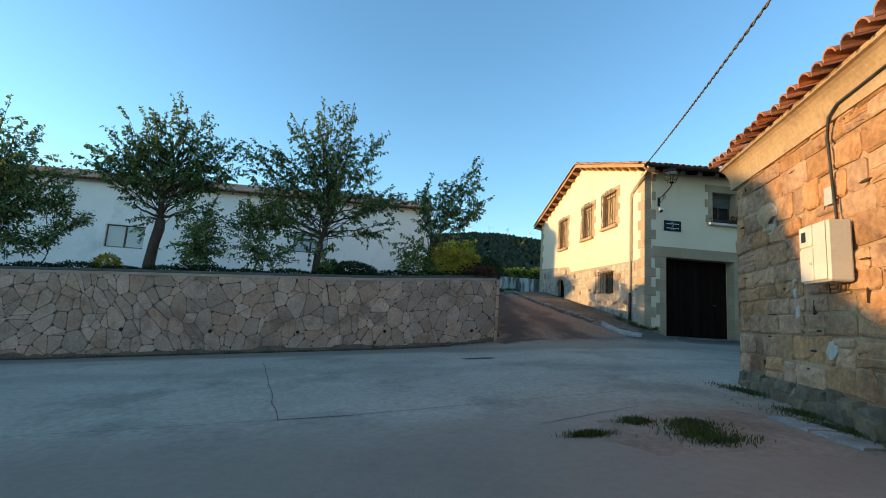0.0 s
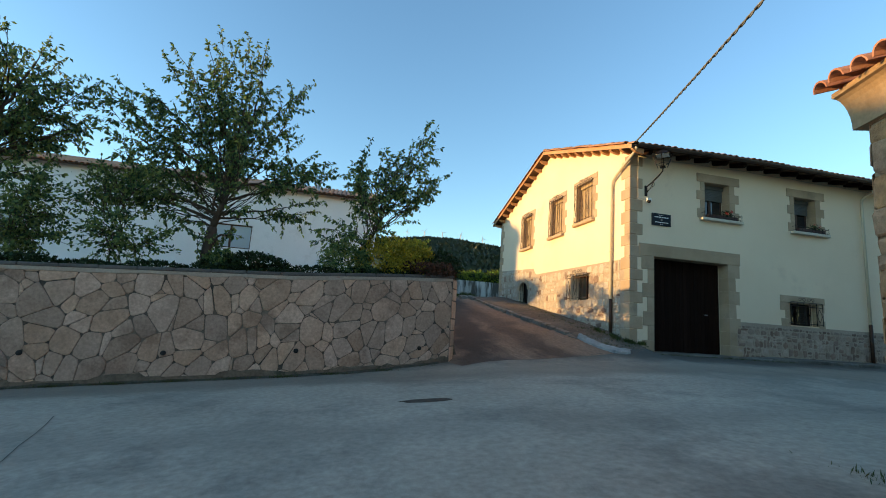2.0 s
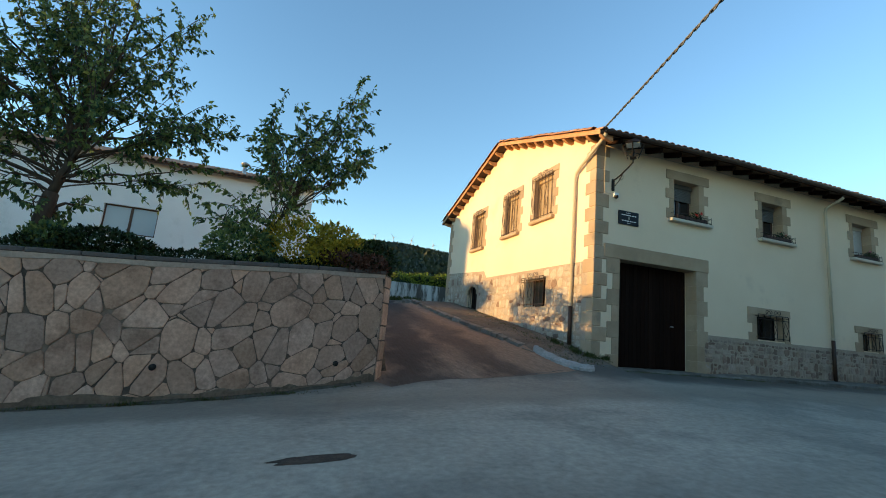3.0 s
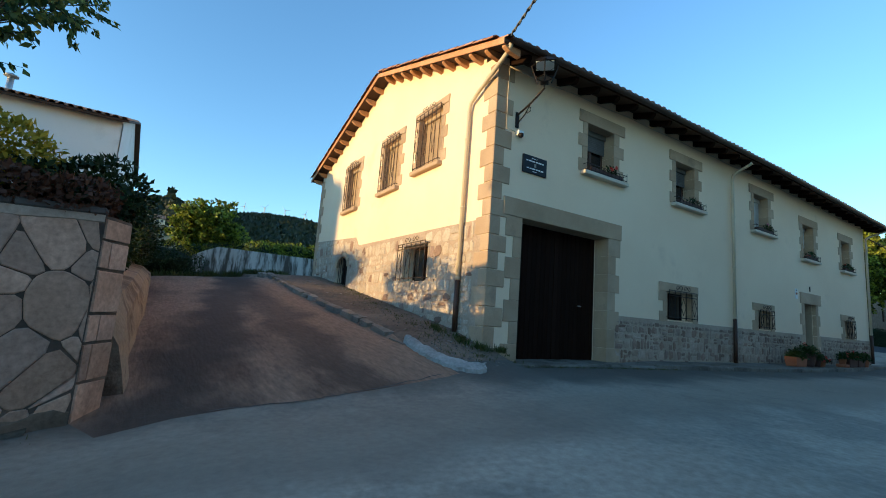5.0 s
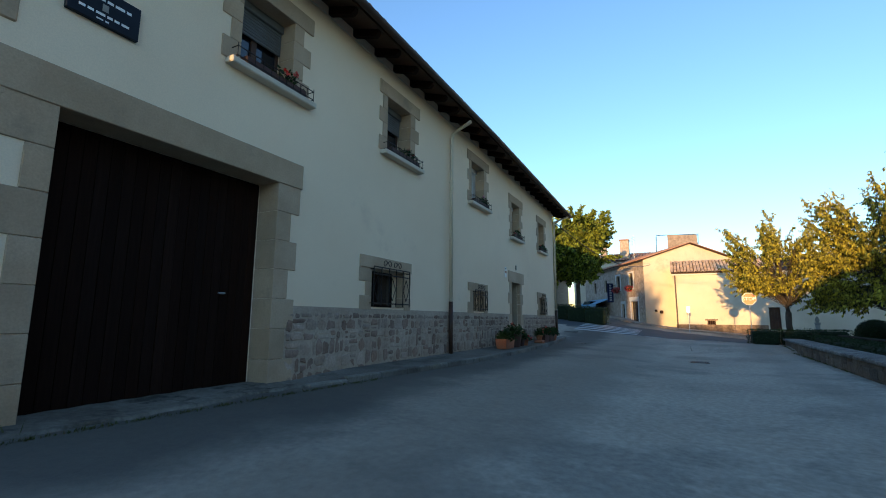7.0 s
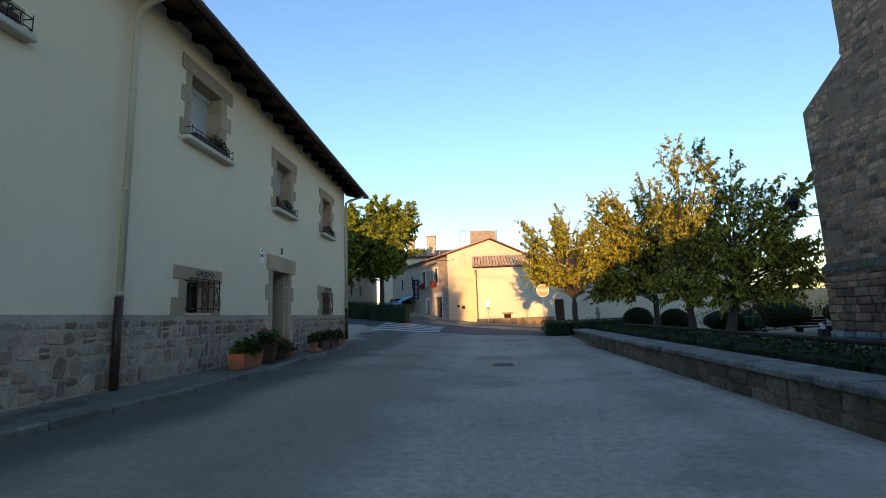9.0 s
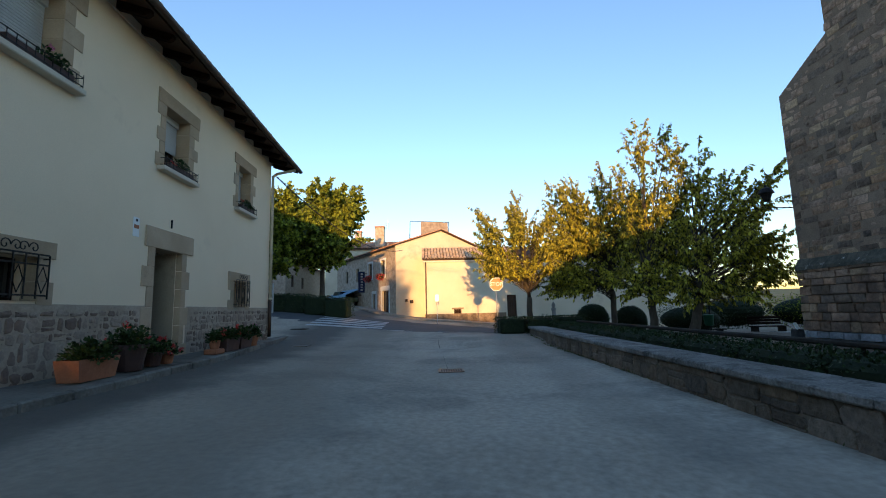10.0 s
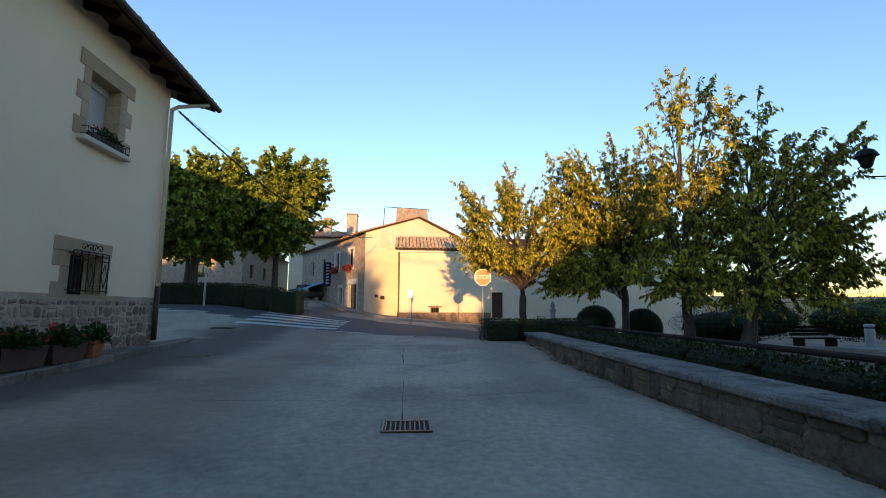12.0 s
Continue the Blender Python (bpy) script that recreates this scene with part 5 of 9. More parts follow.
body = part("body", MB().cbox(0, 0.50, -0.20, 0, 0, 0.68, 0.02, at=MBF), PLASTIC, mbx)
part("door", MB().cbox(0.02, 0.25, -0.215, -0.20, 0.02, 0.40, 0.008, at=MBF), PLASTIC, mbx)
part("door", MB().cbox(0.02, 0.25, -0.215, -0.20, 0.42, 0.66, 0.008, at=MBF), PLASTIC, mbx)
part("cover", MB().cbox(0.27, 0.48, -0.215, -0.20, 0.02, 0.66, 0.008, at=MBF), PLASTIC, mbx)
part("meter_window", MB().box(0.07, 0.15, -0.219, -0.216, 0.48, 0.60, at=MBF), GLASS, mbx, "small dark meter window")
part("latch", MB().cbox(0.22, 0.24, -0.228, -0.215, 0.20, 0.23, 0.004, at=MBF), STEEL, mbx)
cb = MB()
WP = lambda u, d, z: BW @ Vector((u, d, z))
cb.tube([WP(-2.68, -0.075, 3.50), WP(-3.58, -0.075, 3.52), WP(-4.28, -0.08, 3.50), WP(-4.45, -0.08, 3.42), WP(-4.49, -0.08, 3.2), WP(-4.45, -0.08, 2.7), WP(-4.40, -0.08, 2.2), WP(-4.36, -0.09, 1.7), WP(-4.40, -0.12, 1.50), WP(-4.52, -0.14, 1.50), WP(-4.56, -0.14, 1.63)], 0.016, 7)
cb.tube([WP(-4.33, -0.09, 2.2), WP(-4.30, -0.10, 1.7), WP(-4.34, -0.13, 1.46), WP(-4.46, -0.15, 1.45), WP(-4.50, -0.15, 1.63)], 0.013, 7)
barn_cable = solid("wall_cable", cb, CABLE, "dark supply cable clipped to the barn wall", "cable", smooth=True)
pl = MB().box(-4.62, -4.48, -0.075, -0.06, 2.44, 2.64, at=BW)
barn_plate = solid("wall_plate", pl, WHITEPAINT, "small pale plate on the barn wall", "plate")

# the barn stands at an angle to the street
BTURN = Matrix.Translation((4.92, 7.35, 0)) @ pose(0, 0, 0, 0, 0, -19.3) @ Matrix.Translation((-BX, -BY, 0))
barn.matrix_basis = BTURN @ Matrix.Translation((4.6, 7.2, 0.1))
mbx.matrix_basis = BTURN @ Matrix.Translation((4.5, 5.3, 1.95))
barn_cable.matrix_basis = BTURN
barn_plate.matrix_basis = BTURN

# ---- church: a buttress and the nave ----
church = thing("church", (27.0, -0.5, 0.1), "massive dark weathered stone church buttress and nave", "church")
CX = 28.1
ch = MB()
ch.prism([(CX, 0.0, -0.2), (CX, 0.0, 8.2), (26.2, 0.0, 9.2), (26.2, 0.0, 15.0), (12.0, 0.0, 15.0), (12.0, 0.0, -0.2)], (0, -1.6, 0))
ch.box(12.0, 26.2, -14.0, -1.6, -0.2, 15.0)
# Unseen block and lean-to added to cast the shade on the park cherries.
ch.box(12.0, 13.4, 0.0, 2.2, -0.2, 14.0)
ch.prism([(12.0, 2.2, -0.2), (12.0, 2.2, 6.5), (12.0, 3.0, 5.5), (12.0, 5.4, 5.1), (12.0, 5.9, 3.7), (12.0, 5.9, -0.2)], (1.4, 0, 0))
church_wall = part("wall", ch, CHURCHJOINT, church, "dark squared stone masonry")
CW = face((0, 0, 0), (-1, 0, 0), (0, 1, 0))
CM = stone_meshes(CHURCHSTONE, 9, 0.03, 0.03)


def church_edge(z):
    return float(np.interp(z, (0, 8.2, 9.2, 15), (-CX, -CX, -26.2, -26.2)))


CM2 = stone_meshes(surf("church_stone_dark", (0.150, 0.098, 0.067), (0.280, 0.180, 0.120), 1.6, 0.95, 0.34, 11, 1.0, 10, rand=0.22, c3=(0.105, 0.075, 0.057), s3=0.8, t3=0.52, bdist=0.06), 6, 0.04, 0.05)
CM3 = stone_meshes(surf("church_stone_ochre", (0.390, 0.230, 0.125), (0.500, 0.315, 0.181), 1.6, 0.95, 0.32, 11, 1.0, 10, rand=0.18, c3=(0.205, 0.127, 0.079), s3=0.7, t3=0.52, bdist=0.06), 6, 0.04, 0.05)
CM4 = stone_meshes(surf("church_stone_grey", (0.188, 0.195, 0.203), (0.285, 0.292, 0.300), 2.0, 0.95, 0.30, 11, 1.0, 10, rand=0.2, c3=(0.120, 0.120, 0.120), s3=0.8, t3=0.52, bdist=0.04), 5, 0.05, 0.05)
rc = random.Random(3)
upper = MB()
z, laid = 0.12, 0
while z < 12.4:
    h = rc.uniform(0.17, 0.30)
    low = z < 2.55
    if low and z + h > 2.55:
        h = 2.60 - z
    u = max(church_edge(z), church_edge(z + h)) - (0.04 if low else 0.0) + rc.uniform(-0.025, 0.02)
    first = True
    tone = noise.noise(Vector((z * 0.9, 2.0, 5.0)))
    while u < -24.0:
        w = rc.uniform(0.22, 0.62) * (0.8 if first else 1)
        pick = rc.random() + 0.5 * noise.noise(Vector((u * 0.8, z * 0.8, 1.0))) + 0.35 * tone
        kind = CM4 if z < 0.62 else CM2 if pick < 0.30 else CM3 if pick > 0.86 else CM
        proud = (0.11 if low else 0.0) + rc.uniform(0.0, 0.030)
        if laid < 300:
            me = kind[rc.randrange(len(kind))]
            put("stone", me, church_wall, CW @ Matrix.Translation((u + 0.004, -proud, z + 0.004)) @ Matrix.Diagonal((w - 0.008, 0.22, h - 0.008, 1)))
            laid += 1
        else:
            one = jag(rc.randrange(40), 0.04, 0.05)
            upper.add([CW @ Vector((u + 0.004 + p[0] * (w - 0.008), -proud + 0.22 * p[1], z + 0.004 + p[2] * (h - 0.008))) for p in one.v], one.f, (CM2, CM, CM3).index(kind) if kind in (CM2, CM, CM3) else 0)
        u += w
        first = False
    z += h
up_ = part("upper_masonry", upper, [k[0].materials[0] for k in (CM2, CM, CM3)], church_wall, "upper courses of weathered squared stone")
up_["kind"] = "stuff"
# the set-off: a sloping mossy ledge over the thicker foot
MOSSY = surf("mossy_ledge", (0.075, 0.068, 0.051), (0.143, 0.120, 0.087), 3.0, 0.95, 0.3, 14, 1.0, 12, c3=(0.510, 0.465, 0.405), s3=4.5, t3=0.60, bdist=0.04)
u = -CX - 0.06
while u < -24.0:
    w = rc.uniform(0.45, 0.8)
    a, b, t_ = u + 0.004, u + w - 0.004, rc.uniform(-0.02, 0.02)
    v = [CW @ Vector(p) for p in ((a, -0.15, 2.57), (b, -0.15, 2.57), (b, -0.145, 2.66 + t_), (a, -0.145, 2.66 + t_), (a, -0.02, 2.90 + t_), (b, -0.02, 2.90 + t_), (b, 0.1, 2.90), (a, 0.1, 2.90), (a, 0.1, 2.57), (b, 0.1, 2.57))]
    part("ledge_stone", MB().add(v, [(0, 1, 2, 3), (3, 2, 5, 4), (4, 5, 6, 7), (7, 6, 9, 8), (8, 9, 1, 0), (0, 3, 4, 7, 8), (1, 9, 6, 5, 2)]), MOSSY, church_wall)
    u += w

# ---- low park wall ----
BROWNMORTAR = surf("brown_mortar", (0.130, 0.100, 0.072), (0.215, 0.165, 0.120), 2.0, 0.95, 0.2, 25, 0.7, 20)
PW = [(15.0, 8.12), (20.0, 7.92), (25.0, 7.72), (30.0, 7.45), (33.6, 7.25)]
pwm = MB()
for (xa, ya), (xb, yb) in zip(PW, PW[1:]):
    m = face((xa, ya, 0), (xb - xa, yb - ya, 0), (0, 1, 0))
    L = math.hypot(xb - xa, yb - ya)
    m = face((xb, yb, 0), (xa - xb, ya - yb, 0), (0, 1, 0))
    pwm.box(0, L, 0, 0.42, 0.1, 0.80, at=m)
park_wall = solid("wall_park", pwm, BROWNMORTAR, "low rough stone park wall beside the street", "wall", kind="structure")
PARKSTONE = surf("park_stone", (0.120, 0.088, 0.060), (0.200, 0.148, 0.105), 1.4, 0.95, 0.34, 14, 1.2, 11, rand=0.28, c3=(0.26, 0.205, 0.150), s3=2.2, t3=0.60, bdist=0.04)
for k_, ((xa, ya), (xb, yb)) in enumerate(zip(PW, PW[1:])):
    m = face((xb, yb, 0), (xa - xb, ya - yb, 0), (0, 1, 0))
    L = math.hypot(xb - xa, yb - ya)
    for p in squared(0, L, 0.2, 0.80, 0.23, 0.20, 0.62, 700 + k_, 0.35, 0.25, 0.3, 0.09):
        v, f = chip(m, p, rnd.uniform(0.002, 0.008), rnd.uniform(0.012, 0.028))
        part("stone", MB().add(v, f), PARKSTONE, park_wall)
    n = round(L / 1.05)
    for i in range(n):
        b = MB().cbox(L * i / n + 0.004, L * (i + 1) / n - 0.004, -0.07, 0.62, 0.80, 0.89, 0.018, at=m)
        put("coping_slab", b.mesh("coping_slab", COPING), park_wall)

# ---- white farmhouse above the garden ----
def plain_house(name, x0, x1, y0, y1, z0, eave, ridge, wall_mt, label, holes=(), along="x", over=0.35, tile_step=0.3, wins=(), angle=0.0, category="house", base=None, pane=None):
    """A gabled house with a tiled roof; holes on its south side (u0, u1, z0, z1)."""
    ob = thing(name, (x0, y0, z0), label, category)
    c = Matrix.Translation(((x0 + x1) / 2, (y0 + y1) / 2, 0)) @ pose(0, 0, 0, 0, 0, angle) @ Matrix.Translation((-(x0 + x1) / 2, -(y0 + y1) / 2, 0))
    c = base or c
    if base:
        ob.location = base @ Vector((x0, y0, z0))
        WORLD_AT[ob] = Matrix.Translation(ob.location)
    w = MB()
    holed(w, c @ face((0, y0, 0), (1, 0, 0), (0, -1, 0)), x0, x1, z0, eave, list(holes), 0.35)
    wx = [h for h in wins]
    holed(w, c @ face((x0, 0, 0), (0, -1, 0), (-1, 0, 0)), -y1, -y0, z0, eave, wx, 0.35)
    w.box(x0 + 0.35, x1, y1 - 0.3, y1, z0, eave, at=c)
    w.box(x1 - 0.35, x1, y0 + 0.35, y1 - 0.3, z0, eave, at=c)
    rf, tl = MB(), MB()
    if along == "x":
        ym = (y0 + y1) / 2
        for xx in (x0, x1 - 0.3):
            w.prism([c @ Vector((xx, y0, eave)), c @ Vector((xx, y1, eave)), c @ Vector((xx, ym, ridge))], c.to_3x3() @ Vector((0.3, 0, 0)))
        k = (ridge - eave) / (ym - y0)
        for ya, s in ((y0 - over, 1), (y1 + over, -1)):
            za = eave - k * over + 0.02
            rf.prism([c @ Vector(p) for p in ((x0 - 0.2, ya, za), (x1 + 0.2, ya, za), (x1 + 0.2, ym, ridge + 0.02), (x0 - 0.2, ym, ridge + 0.02))], (0, 0, 0.08))
            x = x0 - 0.15
            while x < x1 + 0.2:
                cover(tl, c @ Vector((x, ya - 0.06 * s, za + 0.08)), c @ Vector((x, ym, ridge + 0.10)), tile_step * 0.45)
                x += tile_step
    else:
        xm = (x0 + x1) / 2
        for yy in (y0, y1 - 0.3):
            w.prism([c @ Vector((x0, yy, eave)), c @ Vector((x1, yy, eave)), c @ Vector((xm, yy, ridge))], c.to_3x3() @ Vector((0, 0.3, 0)))
        k = (ridge - eave) / (xm - x0)
        for xa in (x0 - over, x1 + over):
            za = eave - k * over + 0.02
            rf.prism([c @ Vector(p) for p in ((xa, y0 - 0.2, za), (xa, y1 + 0.2, za), (xm, y1 + 0.2, ridge + 0.02), (xm, y0 - 0.2, ridge + 0.02))], (0, 0, 0.08))
            y = y0 - 0.15
            while y < y1 + 0.2:
                cover(tl, c @ Vector((xa, y, za + 0.08)), c @ Vector((xm, y, ridge + 0.10)), tile_step * 0.45)
                y += tile_step
    part("wall", w, wall_mt, ob)
    part("roof", rf, EAVEWOOD, ob)
    t = part("roof_tiles", tl, TILES, ob)
    t["kind"] = "stuff"
    t["label"] = "rows of clay roof tiles"
    SF = c @ face((0, y0, 0), (1, 0, 0), (0, -1, 0))
    for h in holes:
        casement(SF, h, ob, FRAMEWOOD, 0.12, pane or GLASS, name="window")
    WF = c @ face((x0, 0, 0), (0, -1, 0), (-1, 0, 0))
    for h in wx:
        casement(WF, h, ob, FRAMEWOOD, 0.12, GLASS, name="window")
    return ob


plain_house("white_house", -40.0, 1.55, 28.4, 38.0, 1.5, 7.35, 8.9, WHITEWASH, "long low whitewashed farm building with a tiled roof",
            holes=[(-17.0, -14.9, 3.55, 4.85), (-6.6, -4.6, 4.1, 5.3)], tile_step=0.24, pane=PALEPANE)

chm = thing("chimney", (-1.7, 29.4, 7.6), "thin grey chimney pipe with a cowl on the farm building", "chimney")
part("pipe", MB().tube([(-1.7, 29.4, 7.4), (-1.7, 29.4, 8.25)], 0.09, 10), STEEL, chm, smooth=True)
part("cowl", MB().lathe([(0.05, 8.25), (0.20, 8.30), (0.20, 8.34), (0.04, 8.42)], (-1.7, 29.4, 0), 12), STEEL, chm, smooth=True)
chm2 = thing("chimney", (-6.2, 29.4, 7.6), "thin grey chimney pipe with a cowl on the farm building", "chimney")
part("pipe", MB().tube([(-6.2, 29.4, 7.4), (-6.2, 29.4, 8.15)], 0.06, 10), STEEL, chm2, smooth=True)
part("cowl", MB().lathe([(0.04, 8.15), (0.15, 8.19), (0.15, 8.22), (0.03, 8.28)], (-6.2, 29.4, 0), 12), STEEL, chm2, smooth=True)

# ---- plants ----
def leaf_quads(P, D, N, L, W, fold=0.25):
    """Arrays of leaves: place, way, normal, length, width -> vertices and quads."""
    D = D / np.linalg.norm(D, axis=1)[:, None]
    S = np.cross(D, N)
    S /= np.linalg.norm(S, axis=1)[:, None] + 1e-9
    U = np.cross(S, D)
    L, W = L[:, None], W[:, None]
    a = P
    b = P + D * L * 0.45 + S * W * 0.5 + U * W * fold
    c = P + D * L
    d = P + D * L * 0.45 - S * W * 0.5 + U * W * fold
    v = np.stack([a, b, c, d], 1).reshape(-1, 3)
    n = len(P)
    f = np.arange(4 * n).reshape(n, 4)
    return v, f


def leaf_mesh(name, v, f, mt):
    me = bpy.data.meshes.new(name)
    me.vertices.add(len(v))
    me.vertices.foreach_set("co", v.astype(np.float32).ravel())
    me.loops.add(f.size)
    me.loops.foreach_set("vertex_index", f.astype(np.int32).ravel())
    me.polygons.add(len(f))
    me.polygons.foreach_set("loop_start", np.arange(0, f.size, 4, dtype=np.int32))
    me.materials.append(mt)
    me.update(calc_edges=True)
    return me


def tree(name, at, label, blobs, trunk_r, fork, limbs, leaf, leaf_mt, seed, twigs=10, per=28, lean=(0, 0), droop=0.25, twig_len=0.75, group="", spiky=0.5, cat="tree", rise=0.12, shoots=0):
    """blobs: (dx, dy, z, rx, ry, rz, share) of the crown, from the foot; fork: height of the first limbs; leaf: (length, width)."""
    r = np.random.default_rng(seed)
    at = Vector(at)
    ob = thing(name, at, label, cat, group)
    wood = MB()
    high = max(blobs, key=lambda b: b[2] + b[5])
    apex = Vector((high[0] * 0.8, high[1] * 0.8, high[2] + high[5] * 0.3))
    first = Vector((lean[0], lean[1], fork))
    pts = [Vector((0, 0, -0.15)), Vector((0, 0, 0.06))]
    pts += [Vector((lean[0] * t + r.normal(0, 0.03), lean[1] * t + r.normal(0, 0.03), fork * t)) for t in (0.35, 0.7)] + [first]
    stem = [first]
    for k in range(1, 7):
        t = k / 6
        q = first.lerp(apex, t) + Vector((r.normal(0, 0.09), r.normal(0, 0.09), 0))
        pts.append(q)
        stem.append(q)
    wood.tube([at + p for p in pts], [trunk_r * f for f in (1.55, 1.25, 0.98, 0.88, 0.82, 0.62, 0.5, 0.4, 0.3, 0.2, 0.1)], 10)
    share = np.array([b[6] for b in blobs], float)
    share /= share.sum()
    P, D, tips = [], [], []
    for i in range(limbs):
        b = blobs[r.choice(len(blobs), p=share)]
        c = Vector(b[:3])
        th, ph = r.uniform(0, 2 * math.pi), math.acos(r.uniform(-0.9, 1))
        rad = r.uniform(0.35, 1.0) ** 0.6
        tip = c + Vector((b[3] * math.cos(th) * math.sin(ph), b[4] * math.sin(th) * math.sin(ph), b[5] * math.cos(ph))) * rad
        hs = fork * 0.92 + max(0.0, tip.z - fork) * r.uniform(0.12, 0.75)
        if tip.z < fork:
            hs = max(0.25 * fork, tip.z * r.uniform(0.5, 0.9))
            s = Vector((lean[0] * hs / fork, lean[1] * hs / fork, hs))
        else:
            t = min(0.98, max(0.0, (hs - fork) / max(0.1, apex.z - fork))) * 6
            k = min(5, int(t))
            s = stem[k].lerp(stem[k + 1], t - k)
        mid = s.lerp(tip, 0.5) + Vector((r.normal(0, 0.16), r.normal(0, 0.16), 0.10 * (tip - s).length))
        line = []
        for k in range(9):
            t = k / 8
            line.append(s * (1 - t) ** 2 + mid * 2 * t * (1 - t) + tip * t * t)
        tips.append(tip)
        r0 = trunk_r * r.uniform(0.13, 0.26) * min(1.0, 2.2 / max(0.5, (tip - s).length))
        wood.tube([at + p for p in line], [r0 * (1 - 0.9 * k / 8) + 0.005 for k in range(9)], 6)
        for k in range(twigs):
            t = r.uniform(0.22, 1.0) if k else 1.0
            j = min(7, int(t * 8))
            p = line[j].lerp(line[j + 1], t * 8 - j)
            fwd = (line[j + 1] - line[j]).normalized()
            outw = (p - c)
            outw = outw.normalized() if outw.length > 1e-3 else Vector((0, 0, 1))
            d = fwd * spiky + outw * 0.45 + Vector((r.normal(0, 0.5), r.normal(0, 0.5), r.normal(rise, 0.4)))
            d.normalize()
            ln = twig_len * r.uniform(0.45, 1.2)
            e = p + d * ln + Vector((0, 0, -droop * ln * 0.35))
            m = p.lerp(e, 0.5) + Vector((0, 0, 0.08 * ln))
            wood.tube([at + p, at + m, at + e], [0.009, 0.006, 0.003], 4, caps=False)
            n = max(4, int(per * ln / twig_len))
            tt = r.uniform(0.0, 1.05, n)[:, None]
            pa, ma, ea = (np.array(q) for q in (p, m, e))
            q = pa * (1 - tt) ** 2 + ma * 2 * tt * (1 - tt) + ea * tt ** 2
            dirs = (ea - pa) / ln * 0.55 + r.normal(0, 0.55, (n, 3)) + np.array([0, 0, -droop])
            P.append(q + np.array(at) + r.normal(0, 0.045, (n, 3)))
            D.append(dirs)
    # long leafy shoots that stand out of the crown
    for i in range(shoots):
        s = tips[r.integers(0, len(tips))]
        flat = Vector((s.x - first.x, s.y - first.y, 0))
        d = flat.normalized() * r.uniform(0.25, 0.85) if flat.length > 0.1 else Vector((0, 0, 0))
        d = (d + Vector((r.normal(0, 0.18), r.normal(0, 0.18), 1.0 if s.z > first.z + 1.2 else 0.25))).normalized()
        ln = twig_len * r.uniform(0.9, 1.6)
        e = s + d * ln
        m = s.lerp(e, 0.5) + flat.normalized() * 0.08 * ln if flat.length > 0.1 else s.lerp(e, 0.5)
        wood.tube([at + s, at + m, at + e], [0.012, 0.008, 0.003], 4, caps=False)
        n = int(per * 1.1)
        tt = r.uniform(0.0, 1.03, n)[:, None]
        sa, ma, ea = (np.array(q) for q in (s, m, e))
        P.append(sa * (1 - tt) ** 2 + ma * 2 * tt * (1 - tt) + ea * tt ** 2 + np.array(at) + r.normal(0, 0.03, (n, 3)))
        D.append(np.array(d) * 0.5 + r.normal(0, 0.5, (n, 3)) + np.array([0, 0, -droop]))
    P, D = np.concatenate(P), np.concatenate(D)
    N = r.normal(0, 1.0, (len(P), 3)) * np.array([1, 1, 0.35])
    sz = r.uniform(0.65, 1.2, len(P))
    v, f = leaf_quads(P, D, N, leaf[0] * sz, leaf[1] * sz)
    part("trunk", wood, BARK, ob, "rough grey-brown trunk and limbs", smooth=True)
    put("crown", leaf_mesh("crown", v, f, leaf_mt), ob)
    return ob


